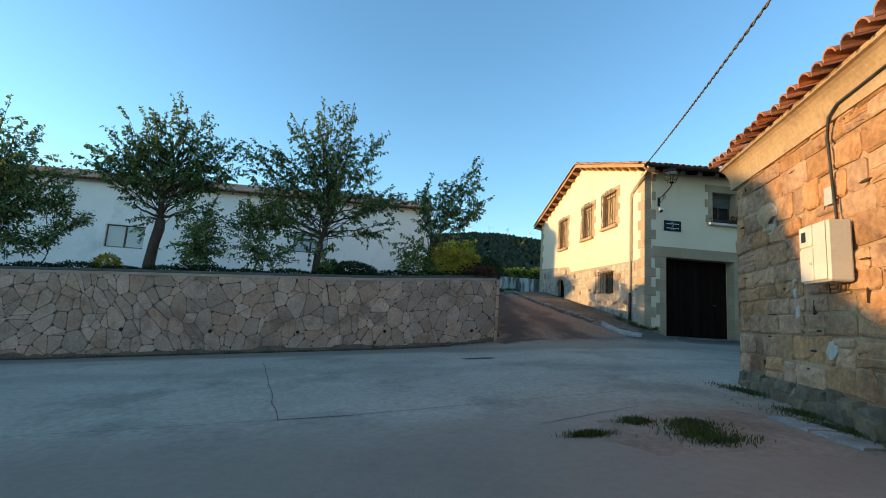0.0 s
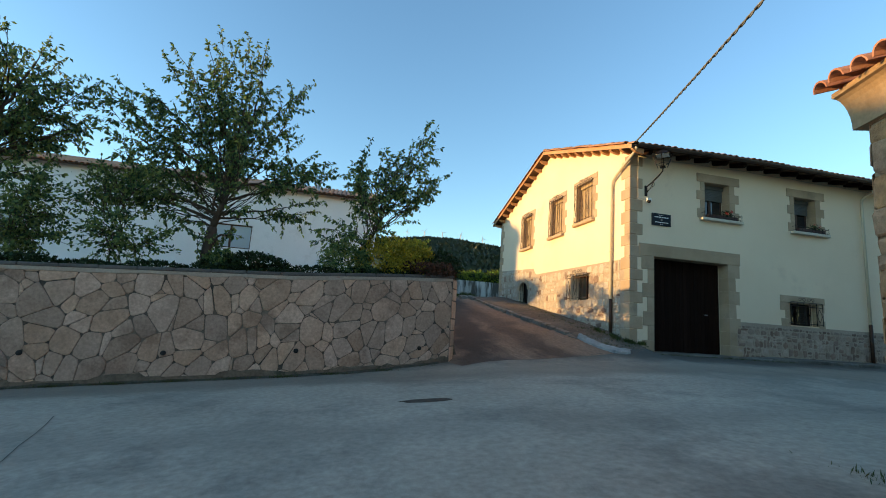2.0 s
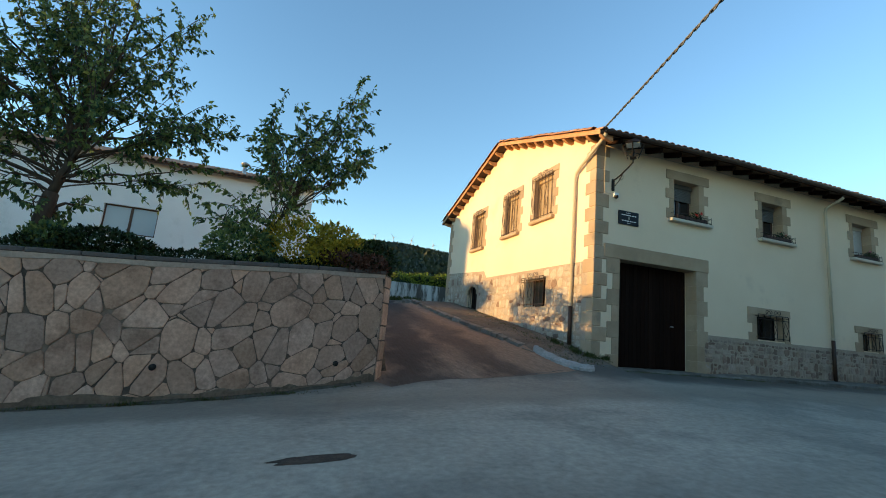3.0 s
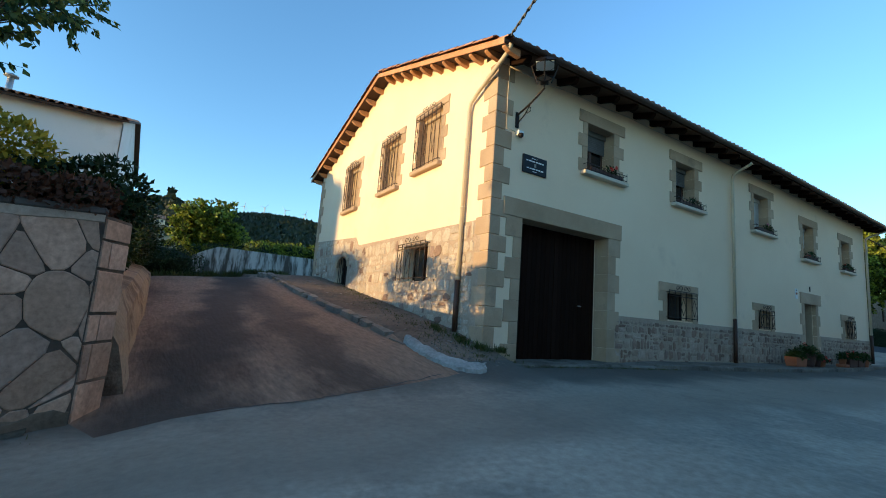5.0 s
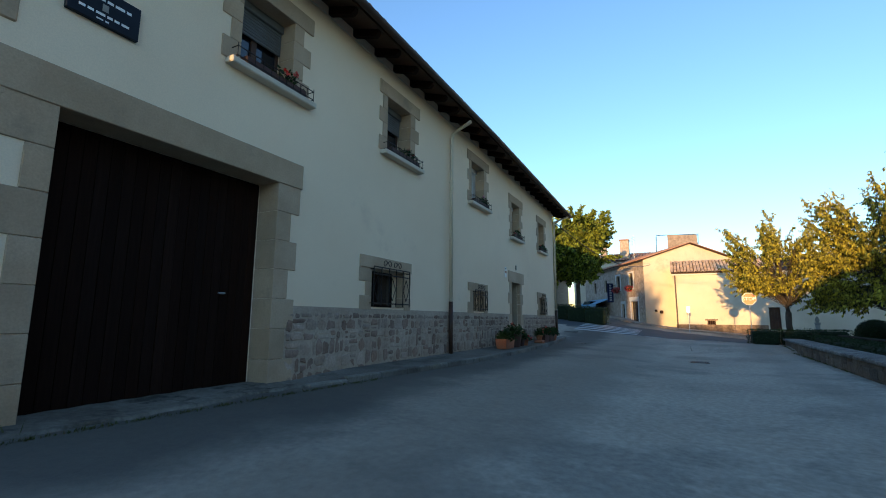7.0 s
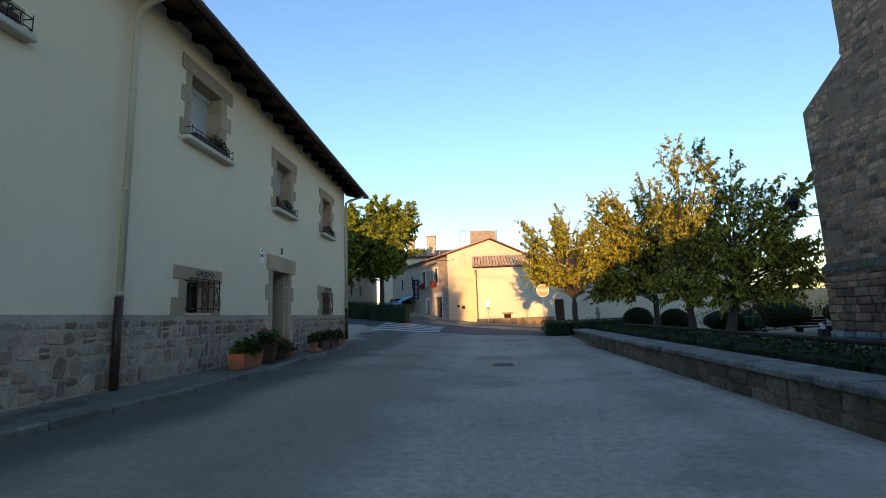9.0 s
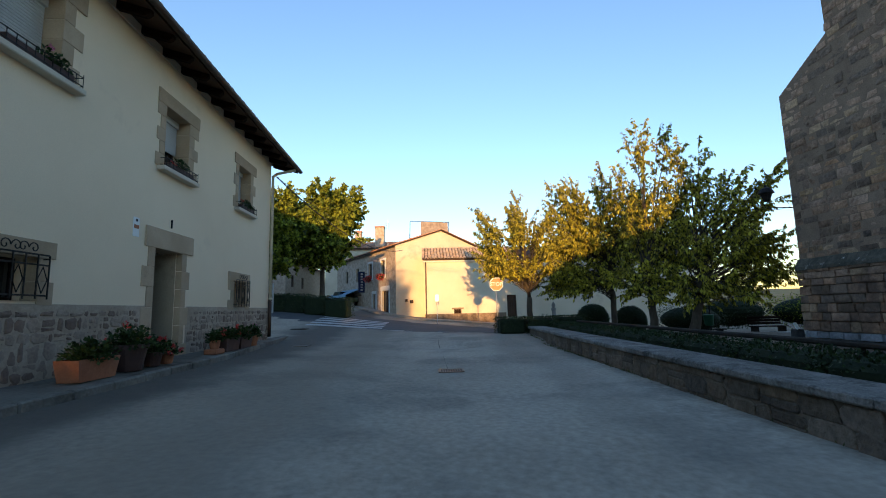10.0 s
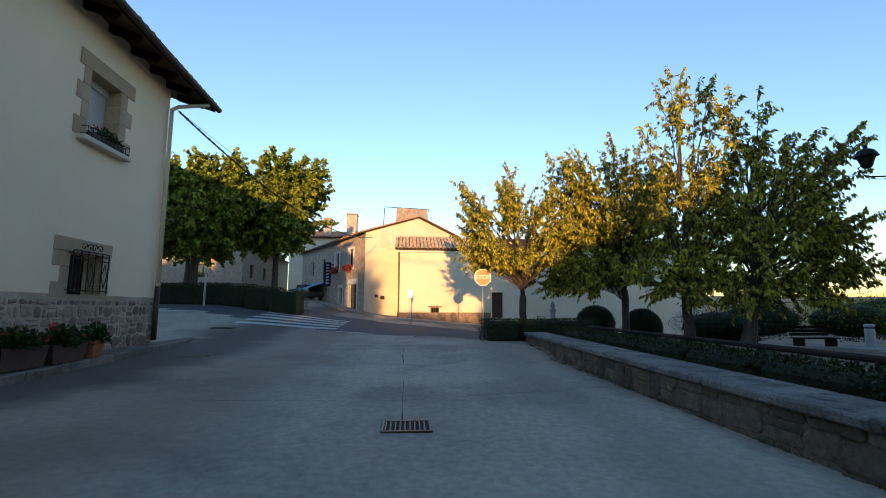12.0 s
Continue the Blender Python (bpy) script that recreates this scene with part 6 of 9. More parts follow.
def limbed_tree(name, at, label, trunk_r, fork, lobes, leaf, leaf_mt, seed, lean=(0, 0), across="y", deep=1.6, thick=5.0, full=1.0, shoot=0.7, gap=0.20, leaf_gap=0.03, rise=0.1, droop=0.5, spread=0.45, group="", cat="tree", bare=0.45):
    """A tree of ascending limbs with leafy shoots. lobes: (side, height, half width, half height) of the crown's masses, from the foot; thick: limbs to a square metre of lobe, times full below."""
    r = np.random.default_rng(seed)
    at = Vector(at)
    ob = thing(name, at, label, cat, group)
    wood = MB()
    first = Vector((lean[0], lean[1], fork))
    trunk = [Vector((0, 0, -0.2)), Vector((0, 0, 0.05))] + [Vector((lean[0] * t + r.normal(0, 0.02), lean[1] * t + r.normal(0, 0.02), fork * t)) for t in (0.3, 0.6, 0.85)] + [first]
    wood.tube([at + p for p in trunk], [trunk_r * k for k in (1.5, 1.2, 1.0, 0.92, 0.95, 0.85)], 10)
    side = max(abs(b[0]) + b[2] for b in lobes)
    high = max(lobes, key=lambda b: b[1])
    apex = Vector((0, high[0], high[1])) if across == "y" else Vector((high[0], 0, high[1]))
    stem = [first.lerp(apex, k / 6) + Vector((r.normal(0, 0.07), r.normal(0, 0.07), 0)) * (k > 0) for k in range(6)]
    wood.tube([at + p for p in stem], [trunk_r * (0.62 - 0.1 * k) for k in range(6)], 7)
    rows = []
    for b in lobes:
        n = max(2, int(round(thick * math.pi * b[2] * b[3] * (full if b[1] < 4.0 else 1.0))))
        half = deep * math.sqrt(max(0.12, 1 - (b[0] / side) ** 2))
        for k in range(n):
            u = r.normal(0, 1, 3)
            u *= r.uniform(0.15, 1.0) ** 0.5 / np.linalg.norm(u)
            if k == 0:
                u = np.array([0.5 * np.sign(b[0]), 0.6, r.uniform(-0.3, 0.3)])
            sd, dp, h = b[0] + u[0] * b[2], u[2] * half, b[1] + u[1] * b[3]
            rows.append((Vector((dp, sd, h)) if across == "y" else Vector((sd, dp, h)), 1.0 if k == 0 else 0.55))
    P, D = [], []

    def leaves(a, m, e, ln):
        n = max(3, int(ln / leaf_gap))
        t = r.uniform(0.08, 1.03, n)[:, None]
        a, m, e = (np.array(q) for q in (a, m, e))
        P.append(a * (1 - t) ** 2 + m * 2 * t * (1 - t) + e * t ** 2 + np.array(at) + r.normal(0, 0.02, (n, 3)))
        D.append((e - a) / max(0.05, ln) * 0.45 + r.normal(0, 0.5, (n, 3)) + np.array([0, 0, -droop]))

    for tip, size in rows:
        low = tip.z < fork + 0.3
        t = 0.0 if low else min(0.8, r.uniform(0.1, 0.6) * (tip.z - fork) / (apex.z - fork)) * 5
        s0 = stem[int(t)].lerp(stem[min(5, int(t) + 1)], t - int(t)) if not low else first * r.uniform(0.75, 0.98)
        out = Vector((tip.x - s0.x, tip.y - s0.y, 0.0))
        d = out.length
        out = out.normalized() if d > 0.05 else Vector((1, 0, 0))
        tip = tip - (tip - s0).normalized() * min(0.3 * shoot, 0.2 * (tip - s0).length)
        c = s0.lerp(tip, 0.5) + out * 0.08 * d + Vector((r.normal(0, 0.3), r.normal(0, 0.3), (0.30 * d if low else 0.04 * d) + r.normal(0, 0.2)))
        line = [s0 * (1 - k / 10) ** 2 + c * 2 * (k / 10) * (1 - k / 10) + tip * (k / 10) ** 2 + Vector((r.normal(0, 0.025), r.normal(0, 0.025), r.normal(0, 0.02))) * (1 if 0 < k < 10 else 0) for k in range(11)]
        ln = sum((b - a).length for a, b in zip(line, line[1:]))
        r0 = trunk_r * (0.20 + 0.2 * r.random()) * (0.8 if size == 1 else 0.26)
        wood.tube([at + p for p in line], [r0 * (1 - 0.93 * k / 10) + 0.004 for k in range(11)], 6)
        n = max(4, int(ln * (1 - bare) / gap))
        for k in range(n):
            t = bare + (1 - bare) * (k + r.uniform(0, 1)) / n if k else 1.0
            j = min(9, int(t * 10))
            p = line[j].lerp(line[j + 1], min(1.0, t * 10 - j))
            fwd = (line[j + 1] - line[j]).normalized()
            away = Vector((p.x - first.x, p.y - first.y, 0.0))
            away = away.normalized() if away.length > 0.2 else out
            v = fwd * 0.45 + away * 0.4 + Vector((0, 0, rise)) + Vector(r.normal(0, spread, 3).tolist()) if k else fwd * 0.8 + away * 0.2
            v.normalize()
            q = shoot * r.uniform(0.45, 1.15) * (1.1 - 0.35 * t) if k else shoot * 0.8
            e = p + v * q
            m = p.lerp(e, 0.5) + Vector((r.normal(0, 0.03), r.normal(0, 0.03), 0.05 * q))
            wood.tube([at + p, at + m, at + e], [0.009, 0.006, 0.003], 4, caps=False)
            leaves(p, m, e, q)
    P, D = np.concatenate(P), np.concatenate(D)
    N = r.normal(0, 1.0, (len(P), 3)) * np.array([1, 1, 0.3])
    sz = r.uniform(0.6, 1.2, len(P))
    v, f = leaf_quads(P, D, N, leaf[0] * sz, leaf[1] * sz)
    part("trunk", wood, BARK, ob, "rough grey-brown trunk and limbs", smooth=True)
    put("crown", leaf_mesh("crown", v, f, leaf_mt), ob)
    return ob


def bush(name, at, rad, n, leaf, mt, seed, label, flat=1.0, cat="shrub", box=False, kind="", group="", core=True):
    """A mass of leaves in an ellipsoid or a box (rad: half sizes), thickest at its skin."""
    r = np.random.default_rng(seed)
    if box:
        u = r.uniform(-1, 1, (n, 3))
        ax = r.integers(0, 3, n)
        sgn = np.where(r.random(n) < 0.5, -1, 1) * r.uniform(0.86, 1.04, n)
        sgn = np.where(ax == 2, np.abs(sgn), sgn)
        u[np.arange(n), ax] = sgn
        nrm = np.zeros((n, 3))
        nrm[np.arange(n), ax] = np.sign(sgn)
    else:
        u = r.normal(0, 1, (n, 3))
        u /= np.linalg.norm(u, axis=1)[:, None]
        nrm = u.copy()
        lump = 1 + 0.16 * np.sin(u[:, 0] * 5 + seed) * np.cos(u[:, 1] * 4 + u[:, 2] * 5)
        u = u * ((r.uniform(0.75, 1.05, n) * lump) if flat else r.uniform(0.88, 0.98, n))[:, None]
        u[:, 2] = np.maximum(u[:, 2], -0.92)
    P = u * np.array(rad) + np.array(at)
    D = nrm * 0.6 + r.normal(0, 0.6, (n, 3)) + np.array([0, 0, 0.25])
    N = nrm + r.normal(0, 0.5, (n, 3))
    sz = r.uniform(0.6, 1.25, n)
    v, f = leaf_quads(P, D, N, leaf[0] * sz, leaf[1] * sz)
    ob = thing(name, (at[0], at[1], at[2] - rad[2]), label, cat, group, kind)
    put("foliage", leaf_mesh("foliage", v, f, mt), ob)
    # Dark filling: its colour stands in for the shade deep among the leaves.
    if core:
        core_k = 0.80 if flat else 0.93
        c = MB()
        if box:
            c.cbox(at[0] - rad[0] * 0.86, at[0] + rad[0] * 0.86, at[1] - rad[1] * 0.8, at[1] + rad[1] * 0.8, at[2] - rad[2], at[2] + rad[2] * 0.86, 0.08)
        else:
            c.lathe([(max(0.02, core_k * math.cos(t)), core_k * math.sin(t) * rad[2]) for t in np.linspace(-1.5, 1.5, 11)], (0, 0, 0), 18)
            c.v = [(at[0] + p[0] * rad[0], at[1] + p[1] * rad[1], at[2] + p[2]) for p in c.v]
        part("core", c, HEDGESHADE, ob)
    return ob


HEDGESHADE = surf("hedge_shade", (0.012, 0.020, 0.008), (0.022, 0.032, 0.012), 6, 0.95, 0.3, 30, 0.8, 25)

# fruit trees behind the garden wall
FT = "fruit trees behind the wall"
FRUIT = dict(leaf=(0.115, 0.055), leaf_mt=LEAF_FRUIT, group=FT, across="x", deep=1.5, shoot=0.6, gap=0.15, leaf_gap=0.021, droop=0.7, rise=0.0, spread=0.7, bare=0.30)
limbed_tree("fruit_tree", (-12.9, 15.6, 1.25), "leafy fruit tree with a dense dark crown", 0.13, 1.2, [(0.4, 3.8, 0.8, 1.3), (0.1, 5.0, 0.2, 0.4), (1.2, 2.9, 0.7, 0.9), (1.9, 3.1, 0.4, 0.4), (0.8, 2.0, 0.8, 0.9), (1.1, 0.9, 0.8, 0.4), (-0.8, 3.5, 0.9, 1.4), (-0.4, 1.8, 0.9, 0.8), (-1.5, 2.6, 0.6, 0.7)], seed=21, thick=6, **FRUIT)
limbed_tree("fruit_tree", (-8.2, 15.7, 1.45), "broad fruit tree, bare below, yellowing leaves", 0.16, 1.9, [(0.1, 5.2, 0.4, 0.6), (0.7, 5.1, 0.4, 0.6), (-0.8, 5.1, 0.3, 0.4), (0.1, 4.2, 1.1, 0.8), (-1.1, 4.0, 0.7, 0.7), (-2.0, 3.8, 0.4, 0.4), (-1.4, 3.2, 0.7, 0.3), (1.3, 4.0, 0.6, 0.8), (1.9, 4.3, 0.4, 0.5), (1.8, 3.6, 0.5, 0.3), (0.6, 3.1, 0.9, 0.4), (-0.7, 2.5, 0.4, 0.3), (-0.2, 1.7, 0.4, 0.3), (1.2, 2.3, 0.5, 0.4)], seed=22, thick=6.5, lean=(0.15, 0.0), **FRUIT)
limbed_tree("fruit_tree", (-3.2, 15.8, 1.60), "spreading fruit tree with long upright shoots", 0.13, 1.4, [(-0.1, 5.3, 0.5, 0.8), (0.6, 5.6, 0.3, 0.7), (-0.9, 5.0, 0.3, 0.7), (0.2, 4.4, 0.9, 0.8), (1.3, 5.0, 0.7, 0.3), (1.0, 3.8, 0.9, 0.5), (2.0, 3.1, 0.7, 0.4), (2.6, 2.9, 0.4, 0.2), (-1.7, 4.1, 0.4, 0.7), (-2.4, 4.1, 0.4, 0.5), (-1.9, 2.9, 0.6, 0.5), (-0.9, 3.0, 0.5, 0.5), (0.0, 3.1, 0.9, 0.4), (-2.0, 1.9, 0.6, 0.5), (-0.4, 2.2, 0.5, 0.4), (0.6, 1.7, 0.4, 0.3), (2.1, 2.2, 0.5, 0.3), (0.2, 1.0, 0.4, 0.5), (-0.6, 1.2, 0.4, 0.4)], seed=23, thick=5.5, lean=(0.1, 0.0), **FRUIT)
limbed_tree("fruit_tree", (0.25, 15.75, 1.72), "young slender fruit tree leaning over the lane", 0.06, 1.1, [(0.5, 3.3, 0.6, 0.5), (1.2, 4.0, 0.5, 0.4), (1.6, 4.4, 0.3, 0.2), (0.4, 2.6, 0.6, 0.5), (0.0, 3.2, 0.2, 0.7), (1.5, 3.0, 0.4, 0.3), (-0.4, 1.3, 0.5, 0.5), (0.3, 1.5, 0.5, 0.4), (1.9, 3.1, 0.3, 0.3)], seed=24, thick=8, lean=(0.2, 0.0), **{**FRUIT, "deep": 1.4})
tree("sapling", (-10.9, 15.3, 1.4), "thin sapling with feathery upright shoots", [(0, 0, 1.3, 0.7, 0.5, 1.0, 1)], 0.03, 0.4, 9, (0.10, 0.045), LEAF_FRUIT, 25, 9, 40, spiky=1.2)
tree("sapling", (-4.9, 15.2, 1.55), "thin sapling with a light crown", [(0, 0, 1.5, 0.7, 0.5, 1.2, 1)], 0.03, 0.5, 14, (0.10, 0.05), LEAF_FRUIT, 26, 9, 36)
tree("sapling", (-6.7, 15.2, 1.5), "thin sapling with a light crown", [(0, 0, 1.4, 0.6, 0.5, 1.1, 1)], 0.03, 0.5, 12, (0.10, 0.05), LEAF_FRUIT, 27, 9, 36)
for i, (x, y, rx, rz, mt, lab) in enumerate(((-9.0, 15.0, 0.30, 0.30, LEAF_SHRUB, "small yellow-green garden shrub"), (-6.6, 15.1, 0.35, 0.45, LEAF_FRUIT, "low leafy garden shrub"), (-2.6, 15.0, 0.4, 0.30, LEAF_FRUIT, "low leafy garden shrub"), (-1.9, 14.95, 0.75, 0.28, LEAF_HEDGE, "low dark garden shrub"),
                                         (0.1, 15.0, 0.55, 0.45, LEAF_FRUIT, "leafy shrub above the wall"), (1.15, 14.9, 0.80, 0.60, LEAF_SHRUB, "golden yellow shrub above the wall"), (2.15, 15.3, 0.50, 0.30, LEAF_HEDGE, "dark trailing shrub at the wall end"), (2.6, 16.1, 0.5, 0.45, LEAF_HEDGE, "dark trailing shrub at the wall end"))):
    bush("shrub", (x, max(y, wall_y(x) + 0.62), wall_top(x) + 0.05 + rz * 0.6), (rx, 0.42, rz), int(4200 * rx), (0.085, 0.045), mt, 40 + i, lab, core=False)
for i in range(13):
    x = -15.2 + 1.15 * i
    bush("creeper", (x, wall_y(x) + 0.40, wall_top(x) + 0.06), (0.66, 0.24, 0.10 + 0.05 * (i % 3)), 1500, (0.07, 0.04), LEAF_HEDGE, 900 + i, "low dark creeper on the wall coping", cat="creeper", core=False)
for i, (x, rx) in enumerate(((-0.5, 0.55), (0.5, 0.5), (1.4, 0.5), (2.2, 0.45))):
    bush("creeper", (x, wall_y(x) + 0.42, wall_top(x) + 0.08), (rx, 0.25, 0.15), 1300, (0.07, 0.04), LEAF_HEDGE, 65 + i, "low dark creeper on the wall coping", cat="creeper", core=False)
bush("shrub", (1.75, wall_y(1.75) + 0.75, wall_top(1.75) + 0.55), (0.5, 0.4, 0.45), 1700, (0.085, 0.045), LEAF_SHRUB, 94, "golden yellow shrub above the wall", core=False)
LEAF_RED = leafy("red_creeper_leaf", (0.060, 0.030, 0.018), (0.150, 0.070, 0.040), 0.25)
for i, (x, dy, dz, rx, ry, rz, mt) in enumerate(((1.9, 0.30, 0.20, 0.45, 0.34, 0.20, LEAF_RED), (2.45, 0.28, 0.16, 0.34, 0.34, 0.22, LEAF_RED), (2.45, 0.95, 0.22, 0.42, 0.55, 0.28, LEAF_RED), (2.5, 1.9, 0.30, 0.42, 0.60, 0.36, LEAF_FRUIT))):
    bush("creeper", (x, wall_y(x) + dy, wall_top(x) + dz), (rx, ry, rz), int(3600 * rx), (0.075, 0.045), mt, 95 + i, "reddish brown creeper trailing over the wall end" if mt is LEAF_RED else "tangled green creeper over the wall end", cat="creeper", core=False)
for i, (x, y, z, rx, ry, rz) in enumerate(((2.35, 17.2, 2.3, 0.5, 1.2, 0.55), (2.4, 20.0, 2.6, 0.5, 1.8, 0.7), (2.5, 26.0, 3.2, 0.7, 2.6, 0.8), (3.1, 33.4, 3.1, 1.9, 1.2, 0.75))):
    bush("shrub", (x, y, z), (rx, ry, rz), 5200, (0.10, 0.05), LEAF_HEDGE, 70 + i, "dense dark shrub beside the lane", core=i >= 2)

# ---- end of the lane, fields and far things ----
rw = MB()
n_s = 14
for i in range(n_s):
    a, b = 4.4 + 9.6 * i / n_s, 4.4 + 9.6 * (i + 1) / n_s
    ta = 3.0 + min(1.25, 0.55 * (a - 4.4) + 0.55)
    tb = 3.0 + min(1.25, 0.55 * (b - 4.4) + 0.55)
    rw.prism([(a, 35.6, 2.2), (b, 35.6, 2.2), (b, 35.6, tb), (a, 35.6, ta)], (0, 0.4, 0))
STAINED = surf("stained_whitewash", (0.50, 0.48, 0.44), (0.62, 0.60, 0.56), 0.8, 0.92, 0.12, 20, 0.4, 25, c3=(0.10, 0.09, 0.075), s3=1.5, t3=0.44, streak=(1.8, 1, 0.30))
solid("wall_retaining", rw, STAINED, "stained whitewashed retaining wall at the top of the lane", "wall", kind="structure")
for i in range(5):
    bush("vine_row", (8.6 + 1.7 * i, 38.4 + 0.5 * (i % 2), 4.45 + 0.15 * (i % 3)), (1.2, 0.9, 0.75), 2600, (0.14, 0.09), LEAF_PLANE, 800 + i, "leafy green vine row behind the retaining wall", cat="vines", group="vines behind the wall")
bush("shrub", (7.0, 36.8, 4.2), (2.2, 0.6, 0.4), 1800, (0.1, 0.05), LEAF_HEDGE, 81, "dark brambles on the retaining wall", core=False)
tree("walnut_tree", (5.7, 44.0, 3.9), "round green tree above the lane", [(0, 0, 2.6, 2.1, 1.9, 1.9, 3), (1.4, 0, 1.9, 1.2, 1.1, 1.1, 1), (-1.2, 0, 1.6, 1.0, 1.0, 1.0, 1)], 0.16, 1.2, 95, (0.24, 0.14), LEAF_PLANE, 82, 11, 34)
bush("shrub", (-1.5, 41.0, 3.9), (3.0, 1.3, 0.7), 4500, (0.14, 0.07), LEAF_HEDGE, 83, "dark hedge at the edge of the field")
for i, (x, w, h) in enumerate(((-20.6, 6.4, 4.6), (-13.4, 6.0, 4.2), (-6.6, 4.4, 4.4), (-1.4, 4.6, 3.6))):
    y = 258.0 + 3 * (i % 2)
    z = gz(x, y)
    plain_house("hill_house", x, x + w, y, y + 9, z - 2.5, z + h * 0.72, z + h * 0.72 + 2.2, STUCCO, "small pale house with clay roof on the hillside", holes=[(x + 0.8, x + 2.0, z + 0.9, z + 2.1), (x + w - 1.8, x + w - 0.8, z + 0.9, z + 2.1)], along="x" if i % 2 else "y", tile_step=0.5)
WOODS = leafy("far_woods", (0.012, 0.022, 0.012), (0.026, 0.038, 0.018), 0.1)
rg = np.random.default_rng(5)
wv, wf = [], []
P = []
for _ in range(22000):
    a, d = math.radians(rg.uniform(-30, 34)), rg.uniform(420, 1700)
    x, y = d * math.sin(a), d * math.cos(a)
    if noise.noise(Vector((x * 0.006, y * 0.006, 1.0))) > -0.12 - 0.3 * (d > 900):
        P.append((x, y, gz(x, y)))
P = np.array(P)
D = rg.normal(0, 0.4, P.shape) + np.array([0, 0, 1.0])
N = rg.normal(0, 1, P.shape)
N[:, 1] -= 1.5
sz = rg.uniform(9, 18, len(P))
P[:, 2] -= 3
v, f = leaf_quads(P, D, N, sz, sz * 0.8, 0.1)
tagged(put("far_woods", leaf_mesh("far_woods", v, f, WOODS)), "dark wooded slopes of the distant ridge", "woods", kind="stuff")
TURB = surf("turbine_white", (0.75, 0.75, 0.75), (0.8, 0.8, 0.8), 0.1, 0.5, 0.02, 1, 0)
for i, (az, rot) in enumerate(((7.6, 10), (9.8, 40), (12.1, 75), (14.4, 20), (17.2, 100))):
    d = 1690.0
    x, y = d * math.sin(radians(az)), d * math.cos(radians(az))
    z = gz(x, y)
    ob = thing("wind_turbine", (x, y, z), "slender white wind turbine on the ridge", "wind turbine", "wind turbines on the ridge")
    part("tower", MB().tube([(x, y, z - 2), (x, y, z + 42)], [1.7, 1.1], 10), TURB, ob)
    part("nacelle", MB().cbox(x - 1.5, x + 1.5, y - 4, y + 3, z + 41, z + 44.5, 0.5), TURB, ob)
    for k in range(3):
        t = radians(rot + 120 * k)
        b = MB().prism([(x - 1.0 * math.cos(t), y - 4.4, z + 43 + 1.0 * math.sin(t)), (x + 1.0 * math.cos(t), y - 4.4, z + 43 - 1.0 * math.sin(t)), (x + 20 * math.sin(t), y - 4.4, z + 43 + 20 * math.cos(t))], (0, 0.4, 0))
        part("blade", b, TURB, ob)

# ---- unseen houses added behind the camera and along the street, mostly to block sun ----
plain_house("sun_block_house", -44.0, -32.0, 8.3, 17.2, -3.5, 4.2, 5.1, WHITEWASH, "unseen whitewashed house added to block the low sun along the street", holes=[(-41, -40, 0, 1.2), (-36, -35, 0, 1.2)])
plain_house("gable_shade_house", -62.0, -44.0, 28.4, 38.0, -2.0, 8.9, 10.5, WHITEWASH, "unseen whitewashed house added to cast shade on the farmhouse gable", holes=[(-58, -57, 2, 3.4), (-52, -51, 2, 3.4)])
plain_house("stone_house", -16.0, 3.5, -24.0, -13.0, -1.5, 6.5, 8.4, BARNSTONE, "sandstone village house across the street", holes=[(-12, -11, 1, 2.2), (-4, -3, 1, 2.2)])

# Unseen wall, its stepped top shaped to cast the barn's shadow edge.
wl = MB().cbox(-26.4, -26.0, -14.0, 4.95, -4.0, 2.45, 0.03)
wl.prism([(-26.4, 4.96, -4.0), (-26.4, 8.6, -4.0), (-26.4, 8.6, 5.3), (-26.4, 7.2, 4.7), (-26.4, 6.3, 3.3), (-26.4, 4.96, 2.6)], (0.4, 0, 0))
solid("wall_yard", wl, WHITEWASH, "unseen whitewashed wall shaped to cast the shadow edge on the barn", "wall", kind="structure")

# ---- east end of the street ----
BEFORE_EAST = set(scene.objects)
OCHRE = surf("ochre_render", (0.70, 0.58, 0.41), (0.77, 0.65, 0.48), 0.5, 0.92, 0.07, 30, 0.3, 40, c3=(0.62, 0.51, 0.37), s3=0.6, t3=0.56)
BROWNRENDER = surf("brown_render", (0.27, 0.20, 0.145), (0.42, 0.33, 0.25), 3.5, 0.92, 0.22, 12, 0.9, 9, bdist=0.03)
ax0, ay0, ay1 = 45.6, -9.0, 11.15
annex = thing("annex", (ax0, 8.0, 0.2), "low ochre rendered annex with a sloping tile roof", "building")
am = MB()
AW = face((ax0, 0, 0), (0, -1, 0), (-1, 0, 0))
AHOLES = [(-9.05, -8.5, 0.95, 1.45), (-5.15, -4.45, 0.75, 2.35)]
holed(am, AW, -ay1, -ay0, -0.4, 4.85, AHOLES, 0.4)
am.box(ax0 + 0.4, 53.0, ay1 - 0.35, ay1, -0.4, 5.0)
am.prism([(ax0, ay1 - 0.35, 4.86), (53, ay1 - 0.35, 4.86), (53, ay1 - 0.35, 5.0), (ax0 + 3.0, ay1 - 0.35, 6.15)], (0, 0.35, 0))
part("wall", am, OCHRE, annex)
part("plinth", MB().box(-ay1, -5.25, -0.03, 0, -0.3, 1.08, at=AW).box(-9.2, -8.35, -0.06, -0.03, 1.38, 1.5, at=AW), surf("annex_plinth", (0.20, 0.135, 0.085), (0.34, 0.24, 0.155), 1.6, 0.95, 0.3, 10, 1.0, 8, c3=(0.14, 0.10, 0.07), s3=1.2, t3=0.5, bdist=0.05), annex, "rough brown rendered base")
